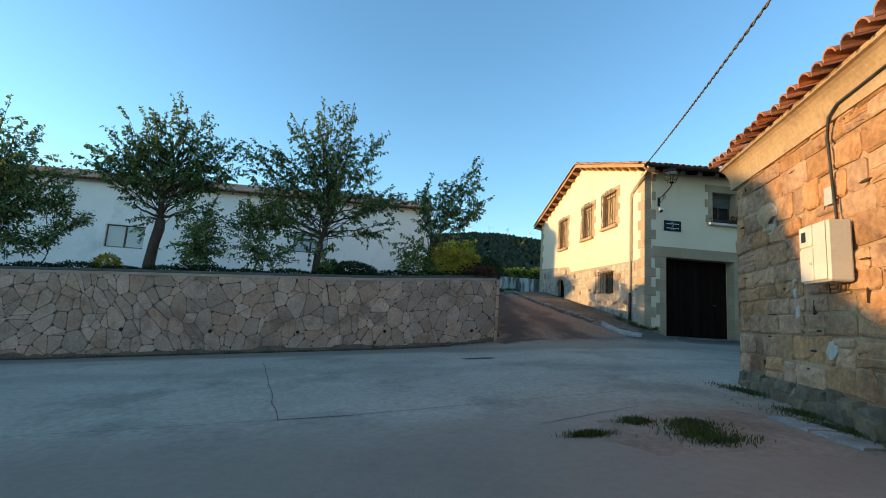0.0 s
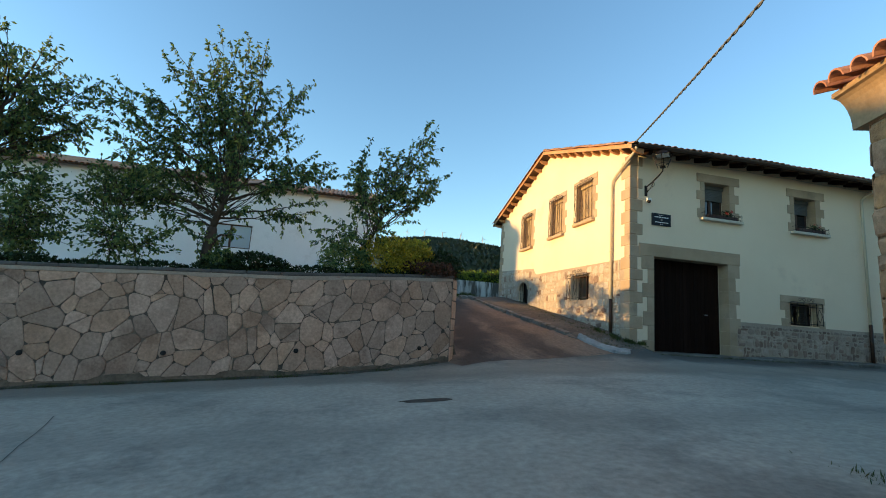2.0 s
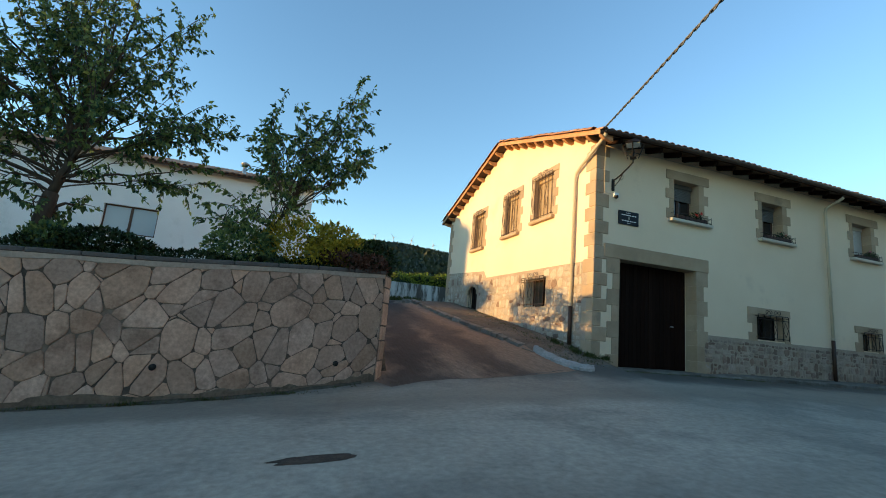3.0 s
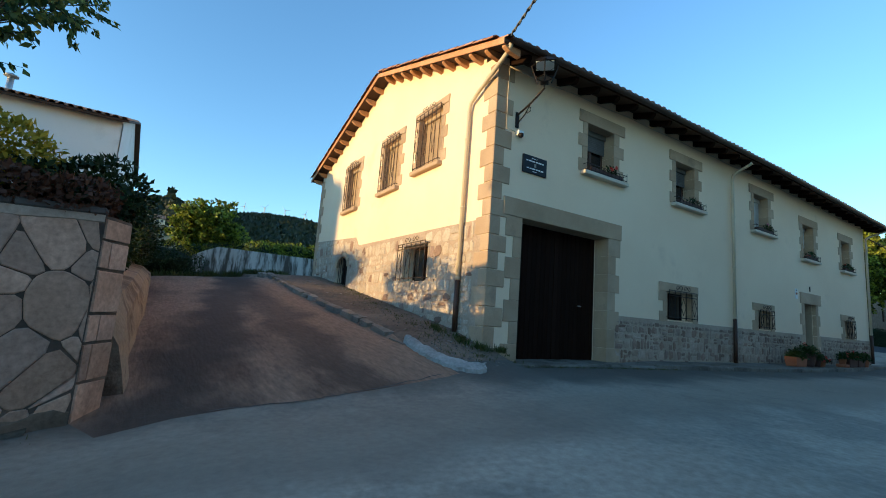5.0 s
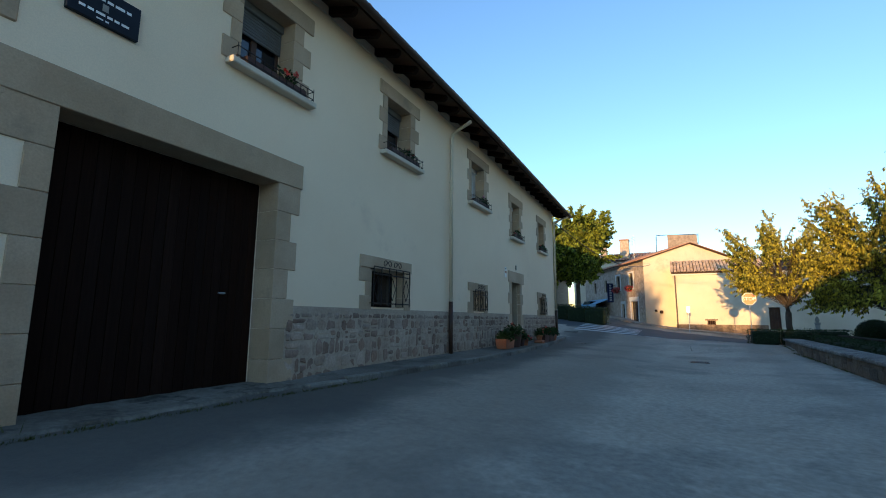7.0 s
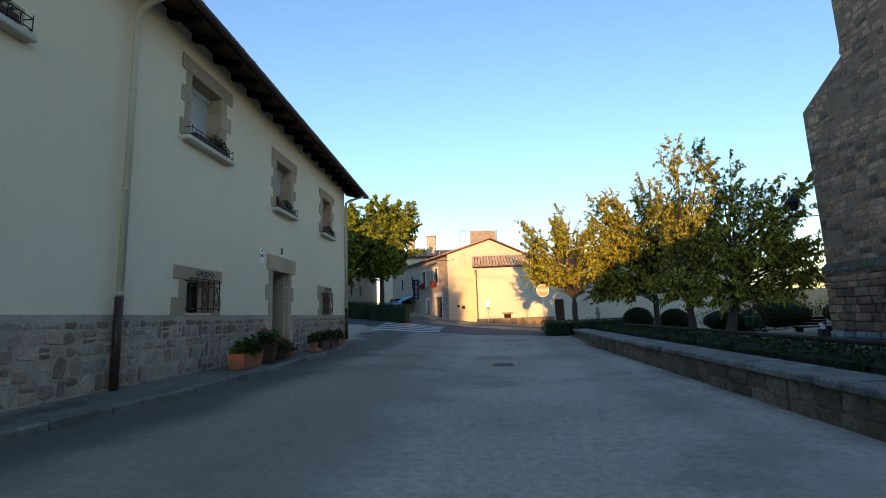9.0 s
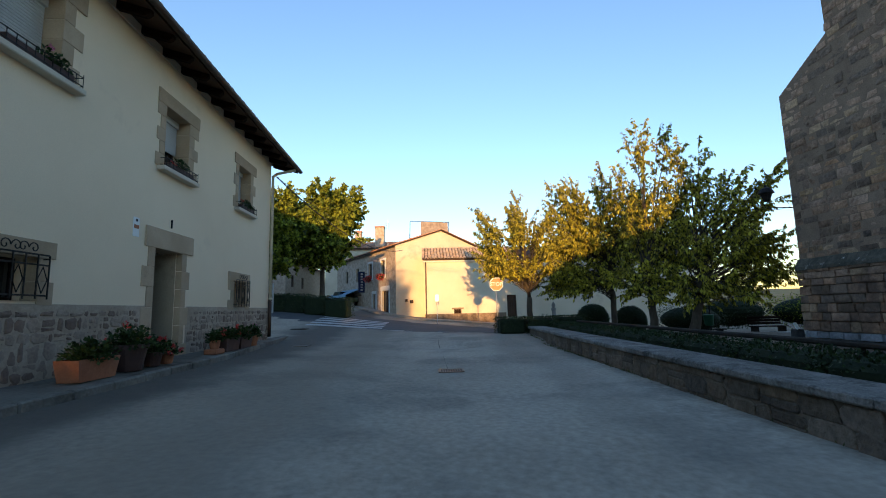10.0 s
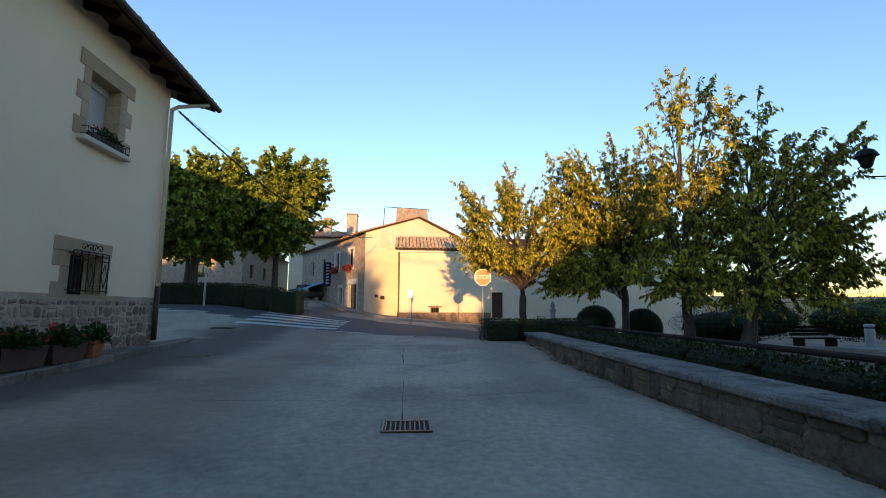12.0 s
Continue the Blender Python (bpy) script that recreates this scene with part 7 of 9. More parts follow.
part("cornice", MB().cbox(-ay1 - 0.1, -ay0, -0.12, 0.1, 4.85, 4.97, 0.03, at=AW), WHITEWASH, annex, "pale moulded cornice")
aro = part("roof", MB().prism([(ax0 - 0.25, ay0, 4.99), (ax0 - 0.25, ay1 + 0.15, 4.99), (ax0 + 3.0, ay1 + 0.15, 6.24), (ax0 + 3.0, ay0, 6.24)], (0, 0, 0.05)).prism([(ax0 + 3.0, ay0, 6.24), (ax0 + 3.0, ay1 + 0.15, 6.24), (53.2, ay1 + 0.15, 5.1), (53.2, ay0, 5.1)], (0, 0, 0.05)), EAVEWOOD, annex)
PALETILE = surf("pale_clay_tile", (0.62, 0.41, 0.24), (0.74, 0.53, 0.34), 2.5, 0.88, 0.18, 25, 0.4, 30, rand=0.22, c3=(0.36, 0.25, 0.17), s3=1.6, t3=0.56)
at_ = MB()
cover(at_, (0, 0, 0), (0.52, 0, 0.195), 0.105)
atm = at_.mesh("tile", PALETILE)
for r_ in range(7):
    y = ay1 + 0.08
    while y > 4.4:
        put("tile", atm, aro, Matrix.Translation((ax0 - 0.36 + 0.44 * r_, y, 5.06 + 0.44 * r_ * 0.385)) @ pose(0, 0, 0, rnd.uniform(-3, 3), 0, rnd.uniform(-3, 3)))
        y -= 0.235
part("window_bars", MB().box(-9.05, -8.5, 0.2, 0.22, 0.95, 1.38, at=AW), DARKWOOD, annex)
for k in range(4):
    part("bar", MB().cbox(-9.0 + 0.14 * k, -8.97 + 0.14 * k, 0.02, 0.05, 0.95, 1.38, 0.004, at=AW), FRAMEWOOD, annex)
part("downpipe", MB().tube([(ax0 - 0.09, ay1 - 0.10, 4.86), (ax0 - 0.09, ay1 - 0.10, 0.5)], 0.055, 8), PIPEDARK, annex, "brown downpipe")
ad = part("door", MB().box(-5.15, -4.45, 0.2, 0.25, 0.6, 2.35, at=AW), FRAMEWOOD, annex, "brown plank door")
for k in range(4):
    part("plank", MB().cbox(-5.14 + 0.173 * k, -4.975 + 0.173 * k, 0.17, 0.2, 0.62, 2.33, 0.01, at=AW), FRAMEWOOD, ad)

FRONTSTONE = surf("front_stone", (0.38, 0.290, 0.215), (0.58, 0.465, 0.36), 3.5, 0.92, 0.24, 12, 0.9, 9, c3=(0.28, 0.21, 0.155), s3=2.5, t3=0.55, bdist=0.03)
CB = Matrix(((0.4726, 0.8813, 0, 48.6), (-0.8813, 0.4726, 0, 13.45), (0, 0, 1, 0), (0, 0, 0, 1)))
CWINS = [(-3.0, -2.1, 4.25, 5.65), (-5.9, -5.0, 4.25, 5.65), (-9.2, -8.4, 4.25, 5.5), (-12.4, -11.6, 4.25, 5.5), (-2.75, -1.35, 0.5, 3.05), (-4.9, -4.2, 0.5, 2.9)]
corner_house = plain_house("corner_house", 0, 8.4, 0, 15.5, -0.6, 6.60, 8.05, OCHRE, "two-storey corner house with brown stone front and clay roof", wins=CWINS, along="y", base=CB, tile_step=0.26)
CF = CB @ face((0, 0, 0), (0, -1, 0), (-1, 0, 0))
part("stone_front", holed(MB(), CF @ Matrix.Translation((0, -0.03, 0)), -15.5, 0.02, -0.3, 6.55, CWINS, 0.029, back=False), FRONTSTONE, corner_house, "brown rubble street front")
for h in CWINS[:2]:
    for a, b, c, d in ((h[0] - 0.16, h[0], h[2], h[3] + 0.16), (h[1], h[1] + 0.16, h[2], h[3] + 0.16), (h[0], h[1], h[3], h[3] + 0.16), (h[0] - 0.16, h[1] + 0.16, h[2] - 0.1, h[2])):
        part("surround", MB().cbox(a, b, -0.07, 0.0, c, d, 0.01, at=CF), WHITEWASH, corner_house, "pale window surround")
part("shop_front", MB().cbox(-3.0, -1.1, -0.10, -0.031, 3.06, 3.45, 0.02, at=CF), WHITEWASH, corner_house, "pale lintel over the shop door")
for i, u in enumerate((-2.55, -5.45)):
    p = CF @ Vector((u, -0.25, 4.25))
    bush("flower_box", (p.x, p.y, p.z), (0.42, 0.42, 0.28), 420, (0.08, 0.07), PETAL, 300 + i, "red geraniums in a hanging window box", cat="flower box", core=True)
for h in CWINS[4:]:
    for a, b, c, d in ((h[0] - 0.2, h[0], h[2], h[3] + 0.25), (h[1], h[1] + 0.2, h[2], h[3] + 0.25), (h[0], h[1], h[3], h[3] + 0.25)):
        part("surround", MB().cbox(a, b, -0.06, 0.0, c, d, 0.01, at=CF), WHITEWASH, corner_house, "pale door surround")
sgn = thing("shop_sign", CF @ Vector((-6.3, -0.5, 3.4)), "tall navy vertical shop sign with white marks", "sign")
BLUE = surf("sign_blue", (0.010, 0.018, 0.060), (0.016, 0.028, 0.085), 1, 0.4, 0.05, 20, 0)
part("panel", MB().cbox(-6.35, -6.25, -0.85, -0.25, 3.1, 5.0, 0.02, at=CF), BLUE, sgn)
for k in range(7):
    part("mark", MB().box(-6.248, -6.243, -0.66, -0.44, 3.26 + 0.24 * k, 3.40 + 0.24 * k, at=CF), WHITEPAINT, sgn)
part("arm", MB().cbox(-6.32, -6.28, -0.3, 0.0, 4.8, 4.85, 0.005, at=CF), IRON, sgn)
aw = thing("awning", CF @ Vector((-9.5, -0.5, 3.0)), "faded blue shop awning rolled out over the pavement", "awning")
AWN = surf("awning_blue", (0.20, 0.38, 0.52), (0.26, 0.44, 0.58), 1, 0.8, 0.05, 20, 0.1)
part("canvas", MB().prism([CF @ Vector(p) for p in ((-13.5, 0, 3.55), (-7.6, 0, 3.55), (-7.6, -1.6, 2.95), (-13.5, -1.6, 2.95))], (0, 0, 0.03)), AWN, aw)
part("valance", MB().box(-13.5, -7.6, -1.62, -1.60, 2.72, 2.98, at=CF), AWN, aw)
part("arm", MB().tube([CF @ Vector((-7.7, 0, 2.9)), CF @ Vector((-7.7, -1.55, 2.95))], 0.02, 6), IRON, aw)
part("arm", MB().tube([CF @ Vector((-13.4, 0, 2.9)), CF @ Vector((-13.4, -1.55, 2.95))], 0.02, 6), IRON, aw)
for k in range(2):
    st = thing("postcard_stand", CF @ Vector((-8.2 - 1.0 * k, -0.8, 0.9)), "small display stand outside the shop", "stand")
    part("board", MB().cbox(-8.6 - 1.1 * k, -7.8 - 1.1 * k, -0.85, -0.78, 1.15, 2.2, 0.02, at=CF), PAVING if k else BROWNRENDER, st)
    for sx in (-8.55, -7.85):
        part("leg", MB().cbox(sx - 1.1 * k - 0.02, sx - 1.1 * k + 0.02, -0.84, -0.79, 0.55, 1.15, 0.005, at=CF), IRON, st)
# roof things: the panel on its frame, masts and chimneys
rp = thing("roof_panel", (52.5, 10.4, 7.4), "weathered brown solar panel on a steel roof frame", "solar panel")
part("panel", MB().prism([(52.3, 9.0, 7.55), (52.3, 11.45, 7.55), (52.9, 11.45, 9.35), (52.9, 9.0, 9.20)], (0.08, 0, -0.03)), BROWNRENDER, rp)
for yy in (9.0, 11.45, 12.5):
    part("post", MB().tube([(52.95, yy, 6.8), (52.95, yy - 0.1, 9.3)], 0.03, 6), IRON, rp)
    part("brace", MB().tube([(52.9, yy - 0.1, 9.25), (53.6, yy, 6.9)], 0.025, 6), IRON, rp)
part("rail", MB().tube([(52.95, 8.95, 9.25), (52.95, 12.4, 9.40)], 0.03, 6), IRON, rp)
plain_house("back_house", 62.0, 74.0, 13.5, 22.0, 0, 8.2, 9.7, OCHRE, "taller ochre house behind the corner house", along="y", tile_step=0.3, wins=[(-16, -15, 4, 5.4)])
for i, (x, y, z, w, h) in enumerate(((63.5, 16.2, 9.0, 1.0, 1.9), (63.5, 18.6, 8.7, 0.7, 1.7))):
    c = thing("chimney", (x, y, z), "square rendered chimney on the roof", "chimney")
    part("shaft", MB().cbox(x - w / 2, x + w / 2, y - w / 2, y + w / 2, z - 1.0, z + h - 0.15, 0.02), FRONTSTONE, c)
    part("cap", MB().cbox(x - w / 2 - 0.06, x + w / 2 + 0.06, y - w / 2 - 0.06, y + w / 2 + 0.06, z + h - 0.15, z + h, 0.02), TILE, c)
an = thing("antenna", (54.0, 14.2, 7.0), "thin television mast on the roof", "antenna")
part("mast", MB().tube([(55.0, 14.6, 6.3), (55.0, 14.6, 9.9)], 0.022, 6), STEEL, an)
for k in range(5):
    part("rod", MB().tube([(54.7, 14.4, 9.0 + 0.16 * k), (55.3, 14.8, 9.0 + 0.16 * k)], 0.012, 5), STEEL, an)
for u, z in ((0.85, 2.05), (1.35, 1.95)):
    mb_ = thing("meter_box", CB @ Vector((u, -0.05, z)), "small dark meter box on the rendered gable", "meter box", "gable meter boxes")
    part("box", MB().cbox(u - 0.14, u + 0.14, -0.10, 0.0, z, z + 0.26, 0.01, at=CB), CABLE if u > 1 else PALESILL, mb_)
    part("lid", MB().cbox(u - 0.11, u + 0.11, -0.115, -0.10, z + 0.03, z + 0.23, 0.004, at=CB), PIPEDARK, mb_)
# this end of the street stands back from the crossing
for ob in [o for o in scene.objects if o not in BEFORE_EAST and o.parent is None]:
    ob.location += Vector((2.4, 0.5, 0.3))
APRON = surf("village_paving", (0.30, 0.245, 0.195), (0.40, 0.335, 0.27), 1.2, 0.9, 0.18, 20, 0.5, 25, c3=(0.21, 0.17, 0.135), s3=1.0, t3=0.55)
inner = [(47.99, 4.0), (47.99, 11.66), (50.9, 13.7), (51.0, 13.96), (57.6, 17.5), (64.2, 21.0)]
outer = [(46.7, 4.0), (46.5, 11.9), (48.9, 14.2), (50.2, 15.3), (56.9, 18.9), (63.4, 22.4)]
pav = MB()
for (a, b), (c, d) in zip(zip(inner, outer), zip(inner[1:], outer[1:])):
    for k in range(4):
        q = [(a[0] + (c[0] - a[0]) * t, a[1] + (c[1] - a[1]) * t) for t in (k / 4, k / 4 + 0.25)]
        o = [(b[0] + (d[0] - b[0]) * t, b[1] + (d[1] - b[1]) * t) for t in (k / 4, k / 4 + 0.25)]
        top = [(x, y, gz(x, y) + 0.12) for x, y in (o[0], o[1], q[1], q[0])]
        pav.quad(*top)
        pav.quad((*o[0], top[0][2] - 0.3), (*o[1], top[1][2] - 0.3), top[1], top[0])
solid("pavement_east", pav, APRON, "pinkish paved footway along the village houses", "pavement", kind="structure")
plain_house("side_house", 62.0, 78.0, 26.0, 36.0, 0.5, 7.2, 8.8, BROWNRENDER, "brown stone village house up the side street", holes=[(64, 65, 4.5, 5.8), (68, 69, 4.5, 5.8)], wins=[(-30, -29, 4.4, 5.6)])
plain_house("plaza_house", 52.0, 66.0, 36.0, 46.0, 0.8, 6.6, 8.2, BROWNRENDER, "brown village house behind the plane trees", holes=[(54, 55, 2, 3.2), (58, 59, 2, 3.2)], wins=[(-40, -39, 3, 4.4)])

# parked car
car = thing("car", (60.5, 19.5, 1.1), "dark green parked hatchback beside the shop", "car")
CAR = surf("car_paint", (0.02, 0.045, 0.035), (0.03, 0.055, 0.045), 1, 0.3, 0.02, 10, 0, spec=0.6)
cm_ = Matrix.Translation((60.0, 19.6, gz(60, 19.6))) @ pose(0, 0, 0, 0, 0, 25)
prof = [(-1.95, 0.35), (-1.95, 0.75), (-1.75, 0.85), (-1.0, 0.92), (-0.45, 1.38), (0.9, 1.42), (1.55, 1.0), (1.9, 0.9), (1.95, 0.35)]
part("body", MB().prism([cm_ @ Vector((a, -0.8, b)) for a, b in prof], cm_.to_3x3() @ Vector((0, 1.6, 0))), CAR, car)
part("windscreen", MB().prism([cm_ @ Vector(p) for p in ((-1.0, -0.7, 0.94), (-1.0, 0.7, 0.94), (-0.47, 0.62, 1.37), (-0.47, -0.62, 1.37))], cm_.to_3x3() @ Vector((-0.02, 0, 0.02))), GLASS, car)
for a in (-1.25, 1.25):
    for b in (-0.78, 0.78):
        wh = part("wheel", MB().tube([cm_ @ Vector((a, b - 0.09, 0.31)), cm_ @ Vector((a, b + 0.09, 0.31))], 0.31, 16), CABLE, car)
        part("rim", MB().tube([cm_ @ Vector((a, b - 0.10, 0.31)), cm_ @ Vector((a, b + 0.10, 0.31))], 0.19, 12), STEEL, wh)
for b in (-0.6, 0.6):
    part("headlight", MB().cbox(-1.99, -1.93, b - 0.15, b + 0.15, 0.62, 0.76, 0.02, at=cm_), STEEL, car)

# plane trees in the small plaza
PT = "pollarded plane trees"
for i, (x, y, dz) in enumerate(((46.6, 18.75, 0.5), (43.6, 22.0, -0.8), (49.5, 25.0, -0.3))):
    tree("plane_tree", (x, y, gz(x, y)), "broad plane tree with a dense clipped crown", [(0, 0.2, 4.9 + dz * 0.6, 2.9, 2.8, 1.9, 3), (0.2, -0.9, 6.8 + dz, 2.2, 2.1, 1.6, 2.2), (-0.5, 0.9, 6.8 + dz, 2.1, 2.1, 1.2, 1.4)], 0.20, 2.7, 130, (0.19, 0.17), LEAF_PLANE, 110 + i, 12, 54, droop=0.5, twig_len=0.9, group=PT)
for i in range(9):
    t = i / 8
    x, y = 41.2 + 5.0 * t, 16.6 + 10.5 * t
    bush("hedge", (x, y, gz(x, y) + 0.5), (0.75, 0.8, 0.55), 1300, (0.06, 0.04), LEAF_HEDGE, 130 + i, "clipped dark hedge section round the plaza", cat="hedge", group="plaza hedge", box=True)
lp = thing("lamp_post", (40.8, 20.2, 1.2), "thin pale lamp post behind the hedge", "lamp post")
part("pole", MB().tube([(40.8, 20.2, 0.9), (40.8, 20.2, 3.4)], 0.045, 8), STEEL, lp)

# crossing, lines
for k in range(5):
    b = MB()
    n = 6
    for j in range(n):
        ya, yb = 13.7 + 3.5 * j / n, 13.7 + 3.5 * (j + 1) / n
        xo = lambda y: 36.3 + 0.95 * k - 0.2 * (y - 17.0)
        b.quad(*[(px, py, gz(px, py) + 0.014) for px, py in ((xo(ya), ya), (xo(ya) + 0.5, ya), (xo(yb) + 0.5, yb), (xo(yb), yb))])
    solid("road_marking", b, WHITEPAINT, "worn white zebra crossing bar on asphalt", "road marking", "zebra crossing", kind="structure")
for (xa, ya, xb, yb) in ((35.4, 9.6, 35.75, 11.0), (35.9, 12.2, 36.3, 13.6), (44.4, 6.0, 44.9, 8.6), (44.9, 9.2, 45.2, 11.0)):
    b = MB()
    b.quad(*[(px, py, gz(px, py) + 0.014) for px, py in ((xa, ya), (xa + 0.14, ya), (xb + 0.14, yb), (xb, yb))])
    solid("road_marking", b, WHITEPAINT, "short worn white road line", "road marking", kind="structure")

# stop sign
# Red shifted to orange: the low sun's glow is put into the paint colour.
SUNLIT_RED = surf("sign_red_sunlit", (0.70, 0.15, 0.03), (0.76, 0.19, 0.04), 1, 0.35, 0.03, 20, 0)
SWHITE = surf("sign_white", (0.75, 0.75, 0.73), (0.8, 0.8, 0.78), 1, 0.35, 0.03, 20, 0)


def lettering(name, text, size, m, mt, parent):
    cu = bpy.data.curves.new(name, "FONT")
    cu.body, cu.size, cu.align_x, cu.align_y, cu.extrude = text, size, "CENTER", "CENTER", 0.002
    tmp = bpy.data.objects.new(name, cu)
    scene.collection.objects.link(tmp)
    me = bpy.data.meshes.new_from_object(tmp.evaluated_get(bpy.context.evaluated_depsgraph_get()))
    bpy.data.objects.remove(tmp)
    me.materials.clear()
    me.materials.append(mt)
    return put(name, me, parent, m)


SX, SY = 36.6, 8.12
stop = thing("stop_sign", (SX, SY, gz(SX, SY)), "octagonal stop sign, its red turned orange for the low sun, on a steel post", "stop sign")
part("post", MB().tube([(SX + 0.04, SY, gz(SX, SY) - 0.1), (SX + 0.04, SY, 2.92)], 0.03, 10), STEEL, stop, smooth=True)
octo = lambda r, x: [(x, SY + r * math.cos(math.pi / 8 + math.pi * k / 4), 2.82 + r * math.sin(math.pi / 8 + math.pi * k / 4)) for k in range(8)]
part("plate", MB().prism(octo(0.345, SX), (0.012, 0, 0)), SWHITE, stop)
part("red_field", MB().prism(octo(0.318, SX - 0.003), (0.002, 0, 0)), SUNLIT_RED, stop)
lettering("lettering", "STOP", 0.25, Matrix.Translation((SX - 0.006, SY, 2.82)) @ Matrix(((0, 0, -1, 0), (-1, 0, 0, 0), (0, 1, 0, 0), (0, 0, 0, 1))), SWHITE, stop)
sp = thing("sign_post", (44.0, 10.85, 0.6), "slim steel post with a small pale notice", "sign")
part("post", MB().tube([(44.0, 10.85, 0.4), (44.0, 10.85, 2.7)], 0.03, 8), STEEL, sp)
part("plate", MB().cbox(43.95, 43.97, 10.74, 10.98, 2.2, 2.65, 0.005), STEEL, sp)

# park
hx = 16.6
k = 0
while hx < 33.0:
    y = float(np.interp(hx, (15, 33), (6.75, 5.95)))
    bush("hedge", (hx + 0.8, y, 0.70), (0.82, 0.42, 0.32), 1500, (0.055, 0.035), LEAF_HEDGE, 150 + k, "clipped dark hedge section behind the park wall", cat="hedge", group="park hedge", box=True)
    hx += 1.62
    k += 1
for i, (y0, rz) in enumerate(((8.1, 0.34), (6.9, 0.34), (5.6, 0.36))):
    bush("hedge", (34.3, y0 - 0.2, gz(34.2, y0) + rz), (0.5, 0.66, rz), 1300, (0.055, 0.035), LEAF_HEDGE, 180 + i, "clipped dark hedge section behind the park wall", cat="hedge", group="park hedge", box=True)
OLDRAIL = surf("old_rail_wood", (0.022, 0.017, 0.012), (0.042, 0.033, 0.024), 2.0, 0.95, 0.3, 20, 0.8, 16)
rf_ = thing("rail_fence", (16.5, 6.2, 0.5), "low weathered wooden rail fence in the park", "fence")
rail = [(16.5, 6.22), (22.0, 5.98), (27.5, 5.72), (33.0, 5.45)]
for (xa, ya), (xb, yb) in zip(rail, rail[1:]):
    part("rail", MB().tube([(xa, ya, 1.08), (xb, yb, 1.08)], 0.045, 8), OLDRAIL, rf_)
    for t in (0.0, 0.33, 0.66):
        x, y = xa + (xb - xa) * t, ya + (yb - ya) * t
        part("post", MB().tube([(x, y, 0.4), (x, y, 1.10)], 0.05, 8), OLDRAIL, rf_)
bol = thing("stone_post", (36.9, 5.3, 0.5), "small carved stone post with a finial", "stone post")
part("shaft", MB().lathe([(0.15, 0), (0.15, 0.2), (0.11, 0.28), (0.095, 1.05), (0.13, 1.10), (0.13, 1.18)], (36.9, 5.3, gz(36.9, 5.3)), 8), PAVING, bol)
part("finial", MB().lathe([(0.05, 1.18), (0.10, 1.28), (0.07, 1.38), (0.02, 1.48)], (36.9, 5.3, gz(36.9, 5.3)), 10), PAVING, bol, smooth=True)
for i, (x, y, r_) in enumerate(((40.6, 2.05, 0.92), (38.8, 0.68, 0.84))):
    bush("box_ball", (x, y, gz(x, y) + r_ * 0.92), (r_, r_, r_), 9000, (0.05, 0.035), LEAF_HEDGE, 190 + i, "round clipped box bush", flat=0.0, cat="topiary", group="clipped box bushes")
bush("shrub", (36.0, -0.9, 0.95), (1.8, 1.5, 0.7), 3600, (0.06, 0.035), LEAF_HEDGE, 195, "low rounded dark shrub under the trees")
bush("shrub", (37.5, 5.4, 0.75), (0.9, 0.7, 0.5), 1300, (0.06, 0.035), LEAF_HEDGE, 196, "low rounded dark shrub under the trees")
for i, (x, y, rx, ry, rz) in enumerate(((39.0, -5.0, 1.5, 2.0, 0.9), (38.0, -8.5, 1.6, 2.2, 0.9), (40.0, -12.5, 1.8, 2.6, 1.1), (36.5, -9.5, 1.2, 1.5, 0.7))):
    bush("shrub", (x, y, 0.5 + rz * 0.7), (rx, ry, rz), 3000, (0.09, 0.05), LEAF_PLANE if i % 2 else LEAF_HEDGE, 200 + i, "leafy green shrub at the edge of the park")
CT = "park cherry trees"
CHERRY = dict(leaf=(0.165, 0.068), leaf_mt=LEAF_CHERRY, group=CT, deep=2.0, shoot=0.7, gap=0.16, leaf_gap=0.023, rise=0.06, droop=1.2, spread=0.5, bare=0.55, full=1.7)
limbed_tree("cherry_tree", (37.4, 6.35, gz(37.4, 6.35)), "golden-green young cherry tree with upswept shoots", 0.15, 1.7, [(2.1, 4.9, 0.7, 1.1), (2.5, 5.8, 0.3, 0.6), (1.7, 3.6, 1.0, 0.8), (0.4, 5.2, 0.8, 1.5), (0.3, 6.7, 0.2, 0.5), (-0.9, 4.6, 0.8, 1.6), (0.8, 3.4, 1.2, 0.7), (-0.6, 3.1, 0.8, 0.8)], seed=210, thick=7, **CHERRY)
limbed_tree("cherry_tree", (37.2, 2.2, gz(37.2, 2.2)), "broad cherry tree with golden upper leaves", 0.15, 2.1, [(2.7, 7.0, 0.5, 1.0), (1.8, 6.9, 0.5, 1.4), (0.9, 5.2, 1.2, 1.2), (0.0, 7.8, 0.4, 1.1), (-0.6, 6.5, 0.9, 1.5), (-1.7, 6.6, 0.8, 1.5), (2.4, 4.7, 1.1, 1.4), (0.0, 4.3, 1.5, 1.0), (2.0, 2.9, 1.7, 0.9), (0.1, 3.1, 1.4, 0.7), (2.2, 2.3, 1.2, 0.4), (-1.5, 4.8, 1.0, 1.5)], seed=211, thick=7, **CHERRY)
